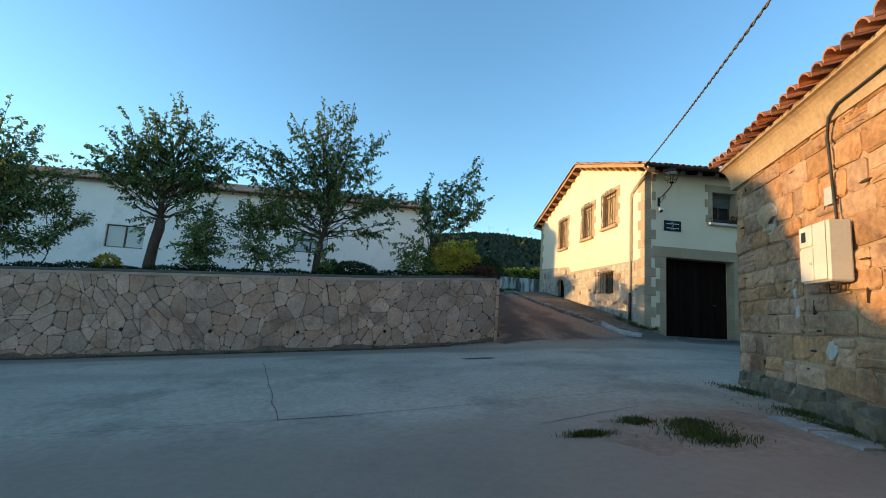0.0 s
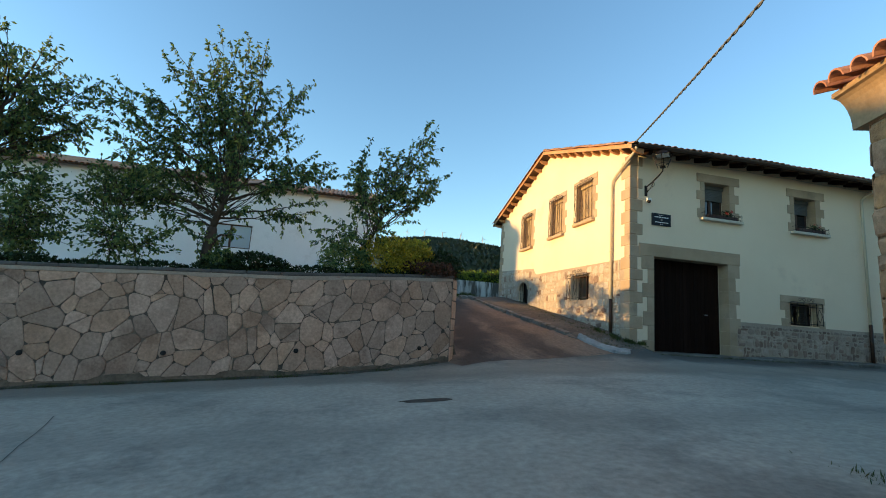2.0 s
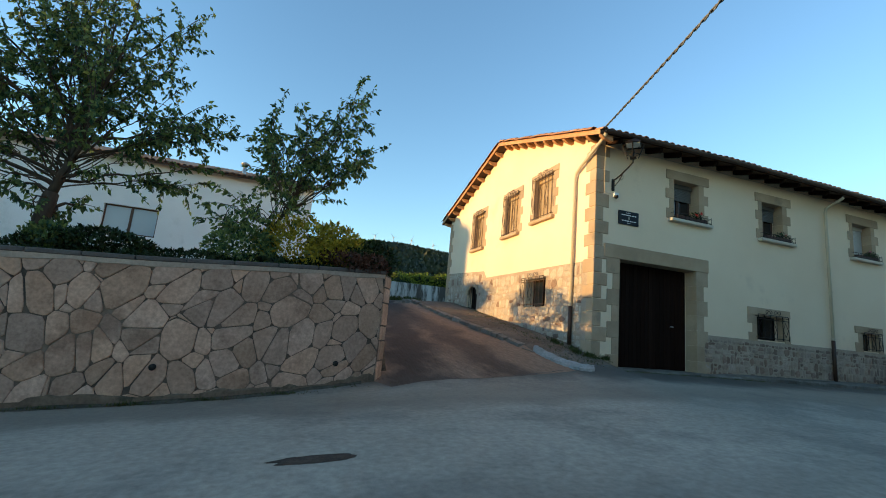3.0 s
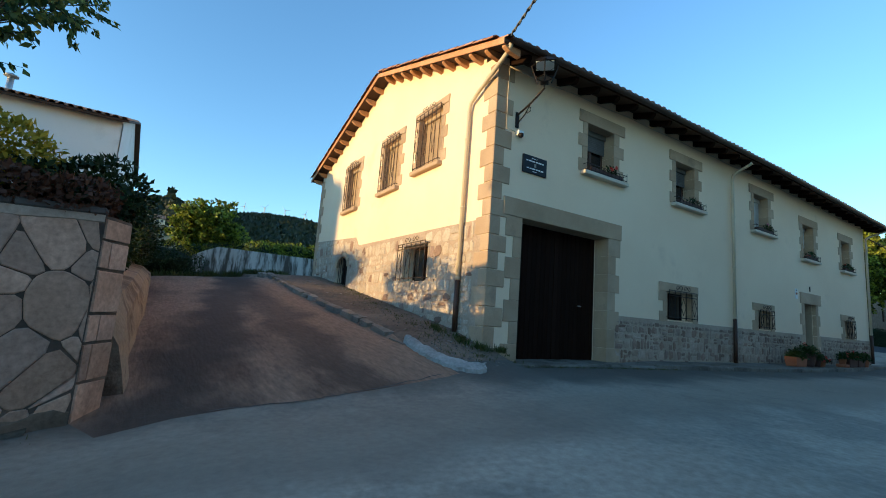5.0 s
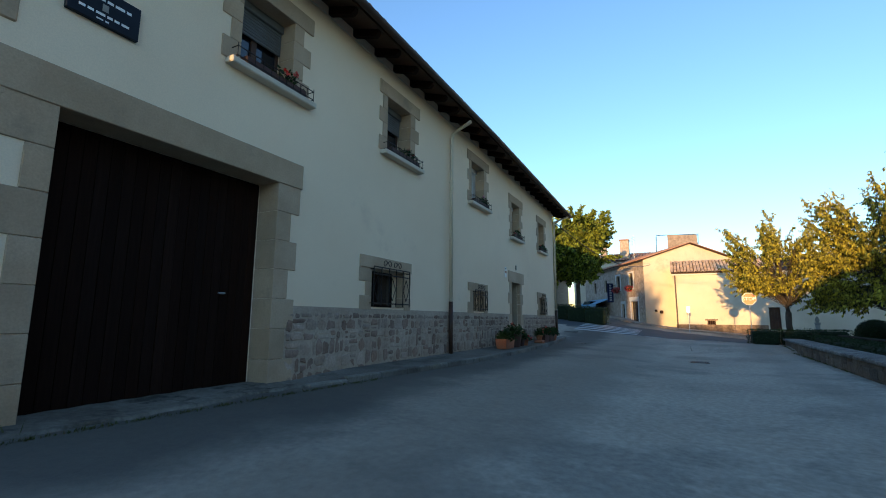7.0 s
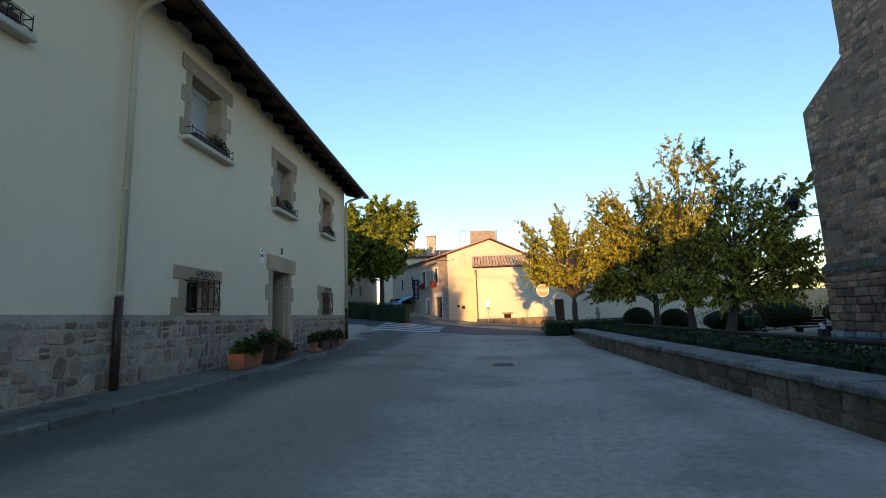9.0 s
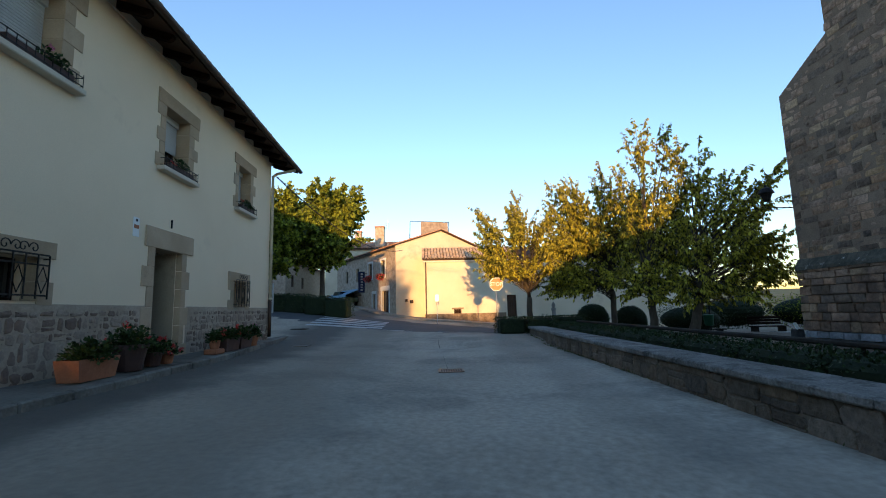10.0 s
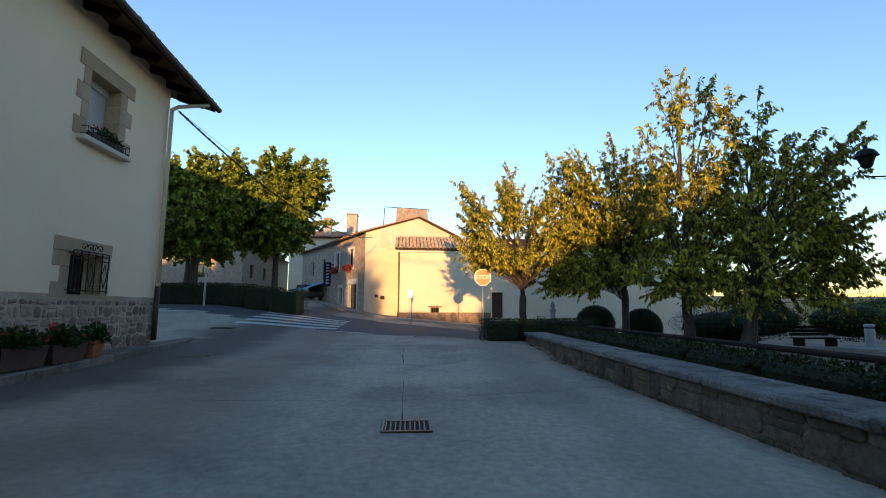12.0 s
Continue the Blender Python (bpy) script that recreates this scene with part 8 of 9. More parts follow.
limbed_tree("cherry_tree", (32.4, 2.6, gz(32.4, 2.6)), "tall cherry tree with one long golden leader", 0.15, 1.5, [(-0.1, 8.2, 0.3, 0.4), (0.4, 7.6, 0.3, 0.4), (-1.0, 7.9, 0.3, 0.5), (0.7, 6.4, 0.4, 0.2), (-0.3, 5.5, 0.6, 0.5), (-1.4, 5.6, 0.6, 0.8), (0.1, 4.3, 0.9, 1.1), (-1.0, 3.6, 0.9, 1.3), (0.4, 2.3, 1.1, 0.8), (-0.7, 1.9, 1.1, 0.8), (0.6, 1.5, 0.7, 0.3)], seed=212, thick=6.0, **{**CHERRY, "deep": 1.3})
limbed_tree("cherry_tree", (31.2, 1.7, gz(31.2, 1.7)), "shaded cherry tree with wide spreading dark branches", 0.17, 1.3, [(0.2, 6.4, 0.4, 0.8), (-0.5, 6.7, 0.2, 0.6), (-0.8, 5.6, 0.5, 0.8), (-1.6, 5.7, 0.5, 0.4), (-2.3, 5.9, 0.3, 0.3), (-1.9, 4.8, 0.7, 0.5), (-3.1, 5.6, 0.6, 0.4), (-3.9, 6.2, 0.4, 0.3), (-3.3, 4.7, 0.8, 0.5), (-0.3, 4.1, 1.2, 1.2), (-2.0, 3.7, 1.2, 0.8), (-3.5, 3.4, 0.9, 0.4), (-2.7, 2.7, 1.0, 0.6), (-3.7, 2.1, 0.9, 0.4), (-0.5, 2.4, 1.3, 1.0), (-1.9, 1.8, 1.4, 0.5), (0.4, 1.5, 1.1, 0.4), (-1.2, 1.4, 1.2, 0.4)], seed=213, thick=4.8, lean=(0.0, -0.3), **{**CHERRY, "deep": 1.4})
pth = MB()
for i in range(6):
    xa, xb = 28.8 + 1.2 * i, 30.0 + 1.2 * i
    pth.quad(*[(x, y, gz(x, y) + 0.012) for x, y in ((xa, -7.0), (xb, -7.0), (xb, -1.2 - 0.12 * i), (xa, -1.0 - 0.12 * i))])
solid("park_path", pth, PAVING, "pale gravel park path", "path", kind="structure")
for i, (x, y) in enumerate(((36.8, -2.2), (35.6, -4.4))):
    be = thing("bench", (x, y, gz(x, y)), "dark slatted park bench beside the path", "bench", "park benches")
    z = gz(x, y)
    for k in range(4):
        part("slat", MB().cbox(x - 0.25 + 0.13 * k, x - 0.14 + 0.13 * k, y - 0.8, y + 0.8, z + 0.42, z + 0.46, 0.008), DARKWOOD, be)
    for k in range(3):
        part("back_slat", MB().cbox(x + 0.24, x + 0.28, y - 0.8, y + 0.8, z + 0.52 + 0.13 * k, z + 0.63 + 0.13 * k, 0.008), DARKWOOD, be)
    for s in (-0.65, 0.65):
        part("leg", MB().cbox(x - 0.24, x + 0.26, y + s - 0.03, y + s + 0.03, z - 0.02, z + 0.42, 0.01), IRON, be)
bn = thing("litter_bin", (36.0, -7.1, 0.4), "slim pale metal litter bin with an open top", "litter bin")
zb = gz(36, -7.1)
BINPAINT = surf("bin_paint", (0.50, 0.51, 0.52), (0.58, 0.59, 0.60), 1.5, 0.5, 0.06, 30, 0.05, 30)
part("body", MB().lathe([(0.155, 0.000), (0.165, 0.050), (0.165, 0.775), (0.150, 0.825)], (36.0, -7.1, zb), 16), BINPAINT, bn, smooth=True)
part("rim", MB().lathe([(0.150, 0.875), (0.172, 0.900), (0.172, 0.975), (0.125, 1.000)], (36.0, -7.1, zb), 16), BINPAINT, bn, smooth=True)
# Solid black ring in place of the shade inside the bin.
part("opening", MB().lathe([(0.133, 0.819), (0.133, 0.881)], (36.0, -7.1, zb), 16), CABLE, bn)
gb = thing("litter_bin", (34.0, -0.6, 0.6), "small green plastic litter bin on a post", "litter bin")
zb = gz(34.0, -0.6)
part("body", MB().lathe([(0.13, 0.30), (0.17, 0.34), (0.20, 0.72), (0.21, 0.74), (0.21, 0.78), (0.18, 0.78)], (34.0, -0.6, zb), 14), surf("green_plastic", (0.010, 0.085, 0.045), (0.014, 0.11, 0.06), 2, 0.5, 0.05, 20, 0.05), gb, smooth=True)
part("post", MB().tube([(34.12, -0.75, zb - 0.1), (34.12, -0.75, zb + 1.25)], 0.03, 8), IRON, gb)
ip = thing("info_post", (27.6, 0.75, 0.3), "black post with a small tilted pale notice", "notice")
part("post", MB().cbox(27.5, 27.72, 0.62, 0.88, 0.2, 0.85, 0.02), CABLE, ip)
part("panel", MB().cbox(-0.14, 0.14, -0.02, 0.02, 0, 0.2, 0.005, at=pose(27.5, 0.8, 0.85, -25, 0, -50)), SWHITE, ip)


# ---- pavement along the farmhouse ----
def walk_edge(x):
    return float(np.interp(x, (12.9, 14.5, 18, 21, 25, 27.2, 31, 32.6), (16.35, 16.12, 15.88, 15.86, 15.98, 16.2, 16.6, 16.85)))


def walk_z(x, y):
    return gz(x, min(y, 16.6)) + float(np.interp(x, (12.9, 14, 30, 32.6), (0.02, 0.09, 0.13, 0.06)))


pv = MB()
n = 26
for i in range(n):
    xa, xb = 12.9 + 19.7 * i / n, 12.9 + 19.7 * (i + 1) / n
    ya, yb = walk_edge(xa) + 0.1, walk_edge(xb) + 0.1
    yw = 16.98
    a, b, c, d = (xa, ya, walk_z(xa, ya)), (xb, yb, walk_z(xb, yb)), (xb, yw, walk_z(xb, yw) + 0.015), (xa, yw, walk_z(xa, yw) + 0.015)
    pv.quad(a, b, c, d)
pavement = solid("pavement", pv, DARKPAVE, "narrow worn concrete pavement along the farmhouse", "pavement", kind="structure")
for i in range(n):
    xa, xb = 12.9 + 19.7 * i / n, 12.9 + 19.7 * (i + 1) / n
    ya, yb = walk_edge(xa), walk_edge(xb)
    za = walk_z((xa + xb) / 2, ya) + 0.006
    m = face((xa, ya, 0), (xb - xa, yb - ya, 0), (0, -1, 0))
    kb = MB().cbox(0.004, math.hypot(xb - xa, yb - ya) - 0.004, 0, 0.13, za - 0.3, za + rnd.uniform(-0.006, 0.006), 0.02, at=m)
    put("kerb_stone", kb.mesh("kerb_stone", KERB), pavement)
rt = random.Random(8)
tv, tf, tn = [], [], 22
for i in range(tn):
    x = 9.25 + 3.75 * i / (tn - 1)
    y = 16.62 - 0.16 * math.sin(math.pi * i / (tn - 1)) + rt.uniform(-0.05, 0.05) - 0.12 * step(12.0, 13.0, x)
    for yy, dz in ((y - 0.05, -0.03), (y, 0.03), (16.92, 0.045), (17.26, 0.05)):
        tv.append((x, yy, gz(x, min(yy, 16.7)) + dz + rt.uniform(-0.006, 0.006)))
tf = [(4 * i + k, 4 * i + 4 + k, 4 * i + 5 + k, 4 * i + 1 + k) for i in range(tn - 1) for k in range(3)]
solid("threshold", MB().add(tv, tf), surf("threshold_concrete", (0.115, 0.102, 0.080), (0.20, 0.182, 0.148), 1.4, 0.92, 0.28, 16, 0.9, 16, c3=(0.050, 0.046, 0.034), s3=1.8, t3=0.52), "broken concrete threshold in front of the garage door", "threshold", kind="structure")
# kerb round the lane: a broken pale apron, then low rough stones
KP = [(8.06, 15.70), (7.82, 15.78), (7.62, 16.05), (7.52, 16.42), (7.46, 16.88), (7.44, 17.40)]
kerb_top = tagged(new("kerb"), "broken pale concrete kerb beside the lane", "kerb", kind="structure")
WORLD_AT[kerb_top] = Matrix()
PALEKERB = surf("pale_kerb", (0.25, 0.24, 0.215), (0.39, 0.375, 0.345), 1.8, 0.9, 0.2, 22, 0.7, 20, c3=(0.22, 0.205, 0.175), s3=1.6, t3=0.53)
ro = random.Random(91)
vv, rows_ = [], 26
for i in range(rows_):
    t = i / (rows_ - 1) * (len(KP) - 1)
    k = min(len(KP) - 2, int(t))
    f = t - k
    x, y = KP[k][0] + (KP[k + 1][0] - KP[k][0]) * f, KP[k][1] + (KP[k + 1][1] - KP[k][1]) * f
    d = Vector((KP[k + 1][0] - KP[k][0], KP[k + 1][1] - KP[k][1])).normalized()
    w = float(np.interp(t, (0, 1, 2, 3, 4, 5), (0.26, 0.52, 0.44, 0.34, 0.24, 0.12))) * ro.uniform(0.85, 1.15)
    for s_, lift in ((-0.5, -0.06), (-0.42, 0.06), (-0.15, 0.105), (0.10, 0.115), (0.36, 0.05), (0.55, -0.05)):
        xx, yy = x + d.y * w * s_ + ro.uniform(-0.015, 0.015), y - d.x * w * s_ + ro.uniform(-0.015, 0.015)
        vv.append((xx, yy, gz(xx, yy) + lift + ro.uniform(-0.010, 0.010)))
ff = [(i * 6 + k, i * 6 + k + 1, i * 6 + k + 7, i * 6 + k + 6) for i in range(rows_ - 1) for k in range(5)]
put("kerb_apron", MB().add(vv, ff).mesh("kerb_apron", PALEKERB), kerb_top)
KM = stone_meshes(surf("kerb_rubble", (0.16, 0.13, 0.10), (0.24, 0.20, 0.16), 2, 0.95, 0.2, 25, 0.7, 20, rand=0.25), 5, 0.12, 0.08)
y = 17.2
while y < 30:
    l = ro.uniform(0.40, 1.0)
    x = kerb_x(y + l / 2) + ro.uniform(-0.02, 0.02)
    turn = math.degrees(math.atan2(kerb_x(y + l) - kerb_x(y), l))
    m = Matrix.Translation((x, y, gz(x, y) - 0.10)) @ pose(0, 0, 0, 8.5, 0, ro.uniform(-2, 2) - turn) @ pose(0, 0, 0, 0, 0, 90)
    put("kerb_stone", KM[ro.randrange(5)], kerb_top, m @ Matrix.Diagonal((l * 1.03, -ro.uniform(0.20, 0.27), 0.10 + 0.155 * step(16.6, 18.4, y) * ro.uniform(0.9, 1.1), 1)))
    y += l + ro.uniform(0.0, 0.02)

# ---- road details ----
def strip(pts, w, lift=0.006):
    b = MB()
    for (xa, ya), (xb, yb) in zip(pts, pts[1:]):
        d = Vector((xb - xa, yb - ya)).normalized()
        nx_, ny_ = -d.y * w / 2, d.x * w / 2
        k_ = max(1, int(math.hypot(xb - xa, yb - ya) / 0.6))
        for j in range(k_):
            x0_, y0_ = xa + (xb - xa) * j / k_, ya + (yb - ya) * j / k_
            x1_, y1_ = xa + (xb - xa) * (j + 1) / k_, ya + (yb - ya) * (j + 1) / k_
            b.quad(*[(x, y, gz(x, y) + lift) for x, y in ((x0_ - nx_, y0_ - ny_), (x1_ - nx_, y1_ - ny_), (x1_ + nx_, y1_ + ny_), (x0_ + nx_, y0_ + ny_))])
    return b


def wander(x0, y0, x1, y1, amp, n, seed):
    r = random.Random(seed)
    return [(x0 + (x1 - x0) * i / n + r.uniform(-amp, amp), y0 + (y1 - y0) * i / n + r.uniform(-amp, amp)) for i in range(n + 1)]


CRACK = surf("crack_dirt", (0.07, 0.06, 0.05), (0.12, 0.11, 0.095), 4, 0.95, 0.2, 30, 0.2, 30)
for i, (x0, y0, x1, y1, am_, n_, w) in enumerate(((13.0, 11.25, 23.85, 11.08, 0.015, 14, 0.020), (24.4, 11.06, 36.8, 11.15, 0.015, 14, 0.020), (25.0, 13.6, 26.1, 8.0, 0.03, 9, 0.012),
                                               (-3.3, 11.0, -1.85, 5.93, 0.02, 11, 0.010), (-1.85, 5.93, -1.10, 5.98, 0.008, 9, 0.022), (-4.4, 5.72, -1.85, 5.93, 0.015, 9, 0.009), (-1.10, 5.98, 0.6, 6.32, 0.015, 9, 0.013), (0.6, 6.32, 2.6, 6.72, 0.02, 9, 0.010), (0.9, 5.28, 2.25, 5.80, 0.02, 8, 0.012), (3.9, 15.02, 5.2, 15.10, 0.03, 6, 0.03), (5.2, 15.10, 7.2, 15.62, 0.04, 8, 0.028), (35.3, 5.5, 36.2, 13.8, 0.01, 8, 0.05))):
    solid("road_joint", strip(wander(x0, y0, x1, y1, am_, n_, 400 + i), w), CRACK, "dark dirt-filled joint in the road concrete", "road joint", kind="structure")


def blot(x, y, rx, ry, seed, lift=0.008):
    r = random.Random(seed)
    b = MB()
    m = 36
    rim = [0.9 + 0.22 * noise.noise(Vector((2.2 * math.cos(2 * math.pi * k / m), 2.2 * math.sin(2 * math.pi * k / m), seed))) + r.uniform(-0.035, 0.035) for k in range(m)]
    v, f = [(x, y, gz(x, y) + lift)], []
    for ring_ in (0.3, 0.6, 0.85, 1.0):
        for k in range(m):
            p, q = x + rx * ring_ * rim[k] * math.cos(2 * math.pi * k / m), y + ry * ring_ * rim[k] * math.sin(2 * math.pi * k / m)
            v.append((p, q, gz(p, q) + (lift if ring_ < 1 else -0.004)))
    f += [(0, 1 + k, 1 + (k + 1) % m) for k in range(m)]
    for o in range(3):
        f += [(1 + o * m + k, 1 + (o + 1) * m + k, 1 + (o + 1) * m + (k + 1) % m, 1 + o * m + (k + 1) % m) for k in range(m)]
    b.add(v, f)
    return b


solid("mud_patch", blot(1.36, 10.70, 0.44, 0.13, 1), surf("dried_mud", (0.045, 0.030, 0.020), (0.085, 0.060, 0.042), 6, 0.95, 0.3, 30, 0.8, 25), "dark dried mud on the concrete", "stain", kind="structure")
DIRT = surf("street_dirt", (0.20, 0.150, 0.108), (0.29, 0.228, 0.168), 1.1, 0.95, 0.25, 14, 0.8, 14)
solid("dirt_patch", blot(2.75, 4.75, 1.75, 0.95, 3, 0.006), DIRT, "bare earth at the foot of the barn", "earth", kind="structure")
slab_ = MB()
for k in range(4):
    t0, t1 = k / 4 + 0.012, (k + 1) / 4 - 0.012
    ax, ay, bx, by = 3.55 - 0.12 * t0, 5.22 - 1.15 * t0, 3.55 - 0.12 * t1, 5.22 - 1.15 * t1
    z_ = gz(ax, ay) + 0.018 + 0.006 * (k % 2)
    slab_.prism([(ax - 0.13 - 0.03 * (k % 2), ay, z_), (bx - 0.14, by, z_ - 0.004), (bx + 0.12 + 0.04 * (k % 2), by - 0.02, z_ - 0.004), (ax + 0.14, ay - 0.01, z_)], (0, 0, -0.06))
solid("broken_slab", slab_, PALEKERB, "cracked pale concrete strip in the dirt beside the barn", "concrete slab", kind="structure")
gt = thing("drain_grate", (24.10, 11.00, gz(24.10, 11.00)), "rusty iron drain grate in the middle of the road", "drain grate")
z = gz(24.10, 11.00) + 0.004
# Flat dark slab in place of the shade under the bars.
part("pit", MB().box(23.89, 24.31, 10.77, 11.25, z, z + 0.006), UNLIT, gt)
for a, b, c, d in ((23.87, 23.91, 10.75, 11.27), (24.29, 24.33, 10.75, 11.27), (23.91, 24.29, 10.75, 10.78), (23.91, 24.29, 11.24, 11.27)):
    part("frame_bar", MB().cbox(a, b, c, d, z, z + 0.02, 0.003), PIPEDARK, gt)
for k in range(9):
    part("bar", MB().cbox(23.91, 24.29, 10.815 + 0.05 * k, 10.835 + 0.05 * k, z + 0.004, z + 0.018, 0.003), PIPEDARK, gt)
for i, (x, y, w, h) in enumerate(((29.35, 15.52, 0.42, 0.5), (35.15, 17.1, 0.6, 0.6))):
    z = gz(x, y) + 0.004
    mh = thing("manhole_cover", (x, y, z), "worn dark iron manhole cover in the road", "manhole cover")
    part("plate", MB().cbox(x - w / 2, x + w / 2, y - h / 2, y + h / 2, z - 0.02, z + 0.008, 0.004), PIPEDARK, mh)
    part("frame", MB().cbox(x - w / 2 - 0.04, x + w / 2 + 0.04, y - h / 2 - 0.04, y + h / 2 + 0.04, z - 0.02, z + 0.003, 0.004), KERB, mh)


def grass(name, spots, n, seed, label, hmin=0.05, hmax=0.2):
    r = np.random.default_rng(seed)
    P = []
    for _ in range(n):
        x, y, rx, ry = spots[r.integers(len(spots))]
        a, q = r.uniform(0, 2 * math.pi), abs(r.normal(0, 0.62))
        x, y = x + rx * q * math.cos(a), y + ry * q * math.sin(a)
        P.append((x, y, gz(x, y) - 0.005))
    P = np.array(P)
    D = r.normal(0, 0.35, P.shape) + np.array([0, 0, 1.0])
    N = r.normal(0, 1, P.shape)
    L = r.uniform(hmin, hmax, len(P))
    v, f = leaf_quads(P, D, N, L, 0.10 * L + 0.004, 0.1)
    return tagged(put(name, leaf_mesh(name, v, f, GRASSBLADE)), label, "grass", kind="stuff")


grass("weeds", [(2.3, 4.85, 0.30, 0.2), (2.2, 4.65, 0.3, 0.22), (2.25, 4.42, 0.30, 0.15), (1.87, 5.15, 0.16, 0.12), (1.2, 4.80, 0.2, 0.06), (2.35, 5.0, 0.2, 0.12), (3.95, 5.3, 0.10, 0.3), (4.35, 6.6, 0.15, 0.6), (3.75, 4.6, 0.15, 0.9)], 9000, 500, "rough green weeds at the foot of the barn", 0.02, 0.075)
grass("weeds", [(7.9 + 0.1 * k, 16.6 + 0.9 * k, 0.45, 0.6) for k in range(12)] + [(8.5, 16.4, 0.5, 0.3)], 1500, 501, "dry weeds between kerb and house", 0.02, 0.08)
grass("weeds", [(9.2 + 0.45 * k, 16.42 - 0.03 * k, 0.3, 0.05) for k in range(12)] + [(8.9, 16.6, 0.3, 0.2)], 1500, 505, "low weeds along the broken threshold edge", 0.01, 0.05)
grass("weeds", [(8.55, 17.15, 0.15, 0.3), (8.75, 16.75, 0.25, 0.15), (9.15, 16.6, 0.3, 0.1), (8.4, 17.9, 0.12, 0.4)], 1100, 506, "dark weeds at the foot of the house corner", 0.04, 0.16)
grass("weeds", [(x, wall_y(x) - 0.1, 0.5, 0.07) for x in range(-14, 3)], 4200, 502, "thin weeds along the wall foot", 0.02, 0.08)
grass("weeds", [(5.5 + k, 35.2, 0.8, 0.4) for k in range(-3, 8)] + [(3.5, 33.0, 1.0, 2.0)], 5000, 503, "grass at the top of the lane", 0.1, 0.4)
grass("weeds", [(18 + k, 7.95 - 0.03 * k, 0.6, 0.06) for k in range(15)], 1500, 504, "thin weeds along the park wall foot", 0.02, 0.07)

pr_ = random.Random(66)
pb = MB()
for _ in range(420):
    x, y = pr_.uniform(7.55, 8.8), pr_.uniform(16.1, 26.0)
    if pr_.random() < 0.35:
        x, y = pr_.uniform(7.6, 9.0), pr_.uniform(15.9, 17.4)
    if y < 16.9 and x > 8.8:
        continue
    a = pr_.uniform(0.010, 0.034)
    pb.cbox(-a, a, -a * 0.8, a * 0.8, -a * 0.3, a * 0.55, a * 0.4, at=pose(x, y, gz(x, y), pr_.uniform(-15, 15), pr_.uniform(-15, 15), pr_.uniform(0, 180)))
solid("pebbles", pb, surf("pebble", (0.12, 0.105, 0.085), (0.25, 0.225, 0.19), 4, 0.9, 0.2, 30, 0.3, 30, island=0.3), "loose stones on the dirt strip beside the house", "pebbles", kind="stuff")

# ---- small things on the farmhouse ----
pq = thing("street_plaque", (10.0, 16.85, 4.97), "dark blue enamel street plaque with pale lines", "plaque")
NAVY = surf("navy_enamel", (0.006, 0.010, 0.016), (0.010, 0.015, 0.024), 3, 0.45, 0.05, 30, 0, spec=0.2)
part("plate", MB().cbox(9.66, 10.36, -0.05, 0.0, 4.77, 5.17, 0.006, at=SOUTH), NAVY, pq)
for a, b, zc, h in ((9.90, 10.06, 5.11, 0.018), (9.74, 10.26, 5.045, 0.030), (9.76, 10.26, 4.875, 0.028), (9.93, 10.05, 4.815, 0.016)):
    k = a
    r_ = random.Random(int(zc * 1000))
    while k < b - 0.02:
        w = min(r_.uniform(0.03, 0.10), b - k)
        part("writing", MB().box(k, k + w, -0.053, -0.0505, zc - h / 2, zc + h / 2, at=SOUTH), SWHITE, pq)
        k += w + 0.02
part("emblem", MB().box(9.975, 10.035, -0.053, -0.0505, 4.92, 5.0, at=SOUTH), PAVING, pq)
lm = thing("wall_lantern", (9.45, 16.86, 6.0), "black iron street lantern on a scrolled wall bracket", "street lamp")
part("back_plate", MB().cbox(9.40, 9.50, -0.03, 0.0, 5.70, 6.06, 0.008, at=SOUTH), IRON, lm)
part("bracket", MB().tube([(9.45, 16.85, 6.0), (9.46, 16.6, 6.08), (9.48, 16.3, 6.22), (9.5, 16.12, 6.34), (9.5, 16.12, 6.44)], 0.022, 7).tube([(9.45, 16.85, 5.8), (9.46, 16.65, 5.92), (9.47, 16.5, 6.1)], 0.014, 6).tube([(9.47, 16.62, 6.02), (9.47, 16.56, 5.94), (9.47, 16.48, 5.96), (9.47, 16.47, 6.04), (9.47, 16.53, 6.06)], 0.010, 5), IRON, lm, smooth=True)
cx, cy = 9.5, 16.12
bs_, tp = 0.095, 0.20
for sx in (-1, 1):
    for sy in (-1, 1):
        part("edge", MB().tube([(cx + bs_ * sx, cy + bs_ * sy, 6.44), (cx + tp * sx, cy + tp * sy, 6.85)], 0.013, 5), IRON, lm)
for zz, hw in ((6.56, 0.125), (6.845, 0.20)):
    q = [(cx - hw, cy - hw, zz), (cx + hw, cy - hw, zz), (cx + hw, cy + hw, zz), (cx - hw, cy + hw, zz), (cx - hw, cy - hw, zz)]
    for qa, qb in zip(q, q[1:]):
        part("cross_bar", MB().tube([qa, qb], 0.010, 5), IRON, lm)
# Pale disc paints the light that falls on the cap's underside.
part("reflector", MB().lathe([(0.02, 6.86), (0.26, 6.845), (0.25, 6.838), (0.02, 6.85)], (cx, cy, 0), 4), SWHITE, lm, "pale disc for the lit underside of the cap")
part("cap", MB().lathe([(0.30, 6.86), (0.29, 6.87), (0.15, 6.98), (0.05, 7.03), (0.03, 7.09), (0.01, 7.11)], (cx, cy, 0), 4), IRON, lm)
part("foot", MB().lathe([(0.02, 6.42), (0.11, 6.45), (0.12, 6.47)], (cx, cy, 0), 4), IRON, lm)
jb = thing("junction_box", (9.5, 16.82, 5.5), "small white junction box with a black camera dome", "junction box")
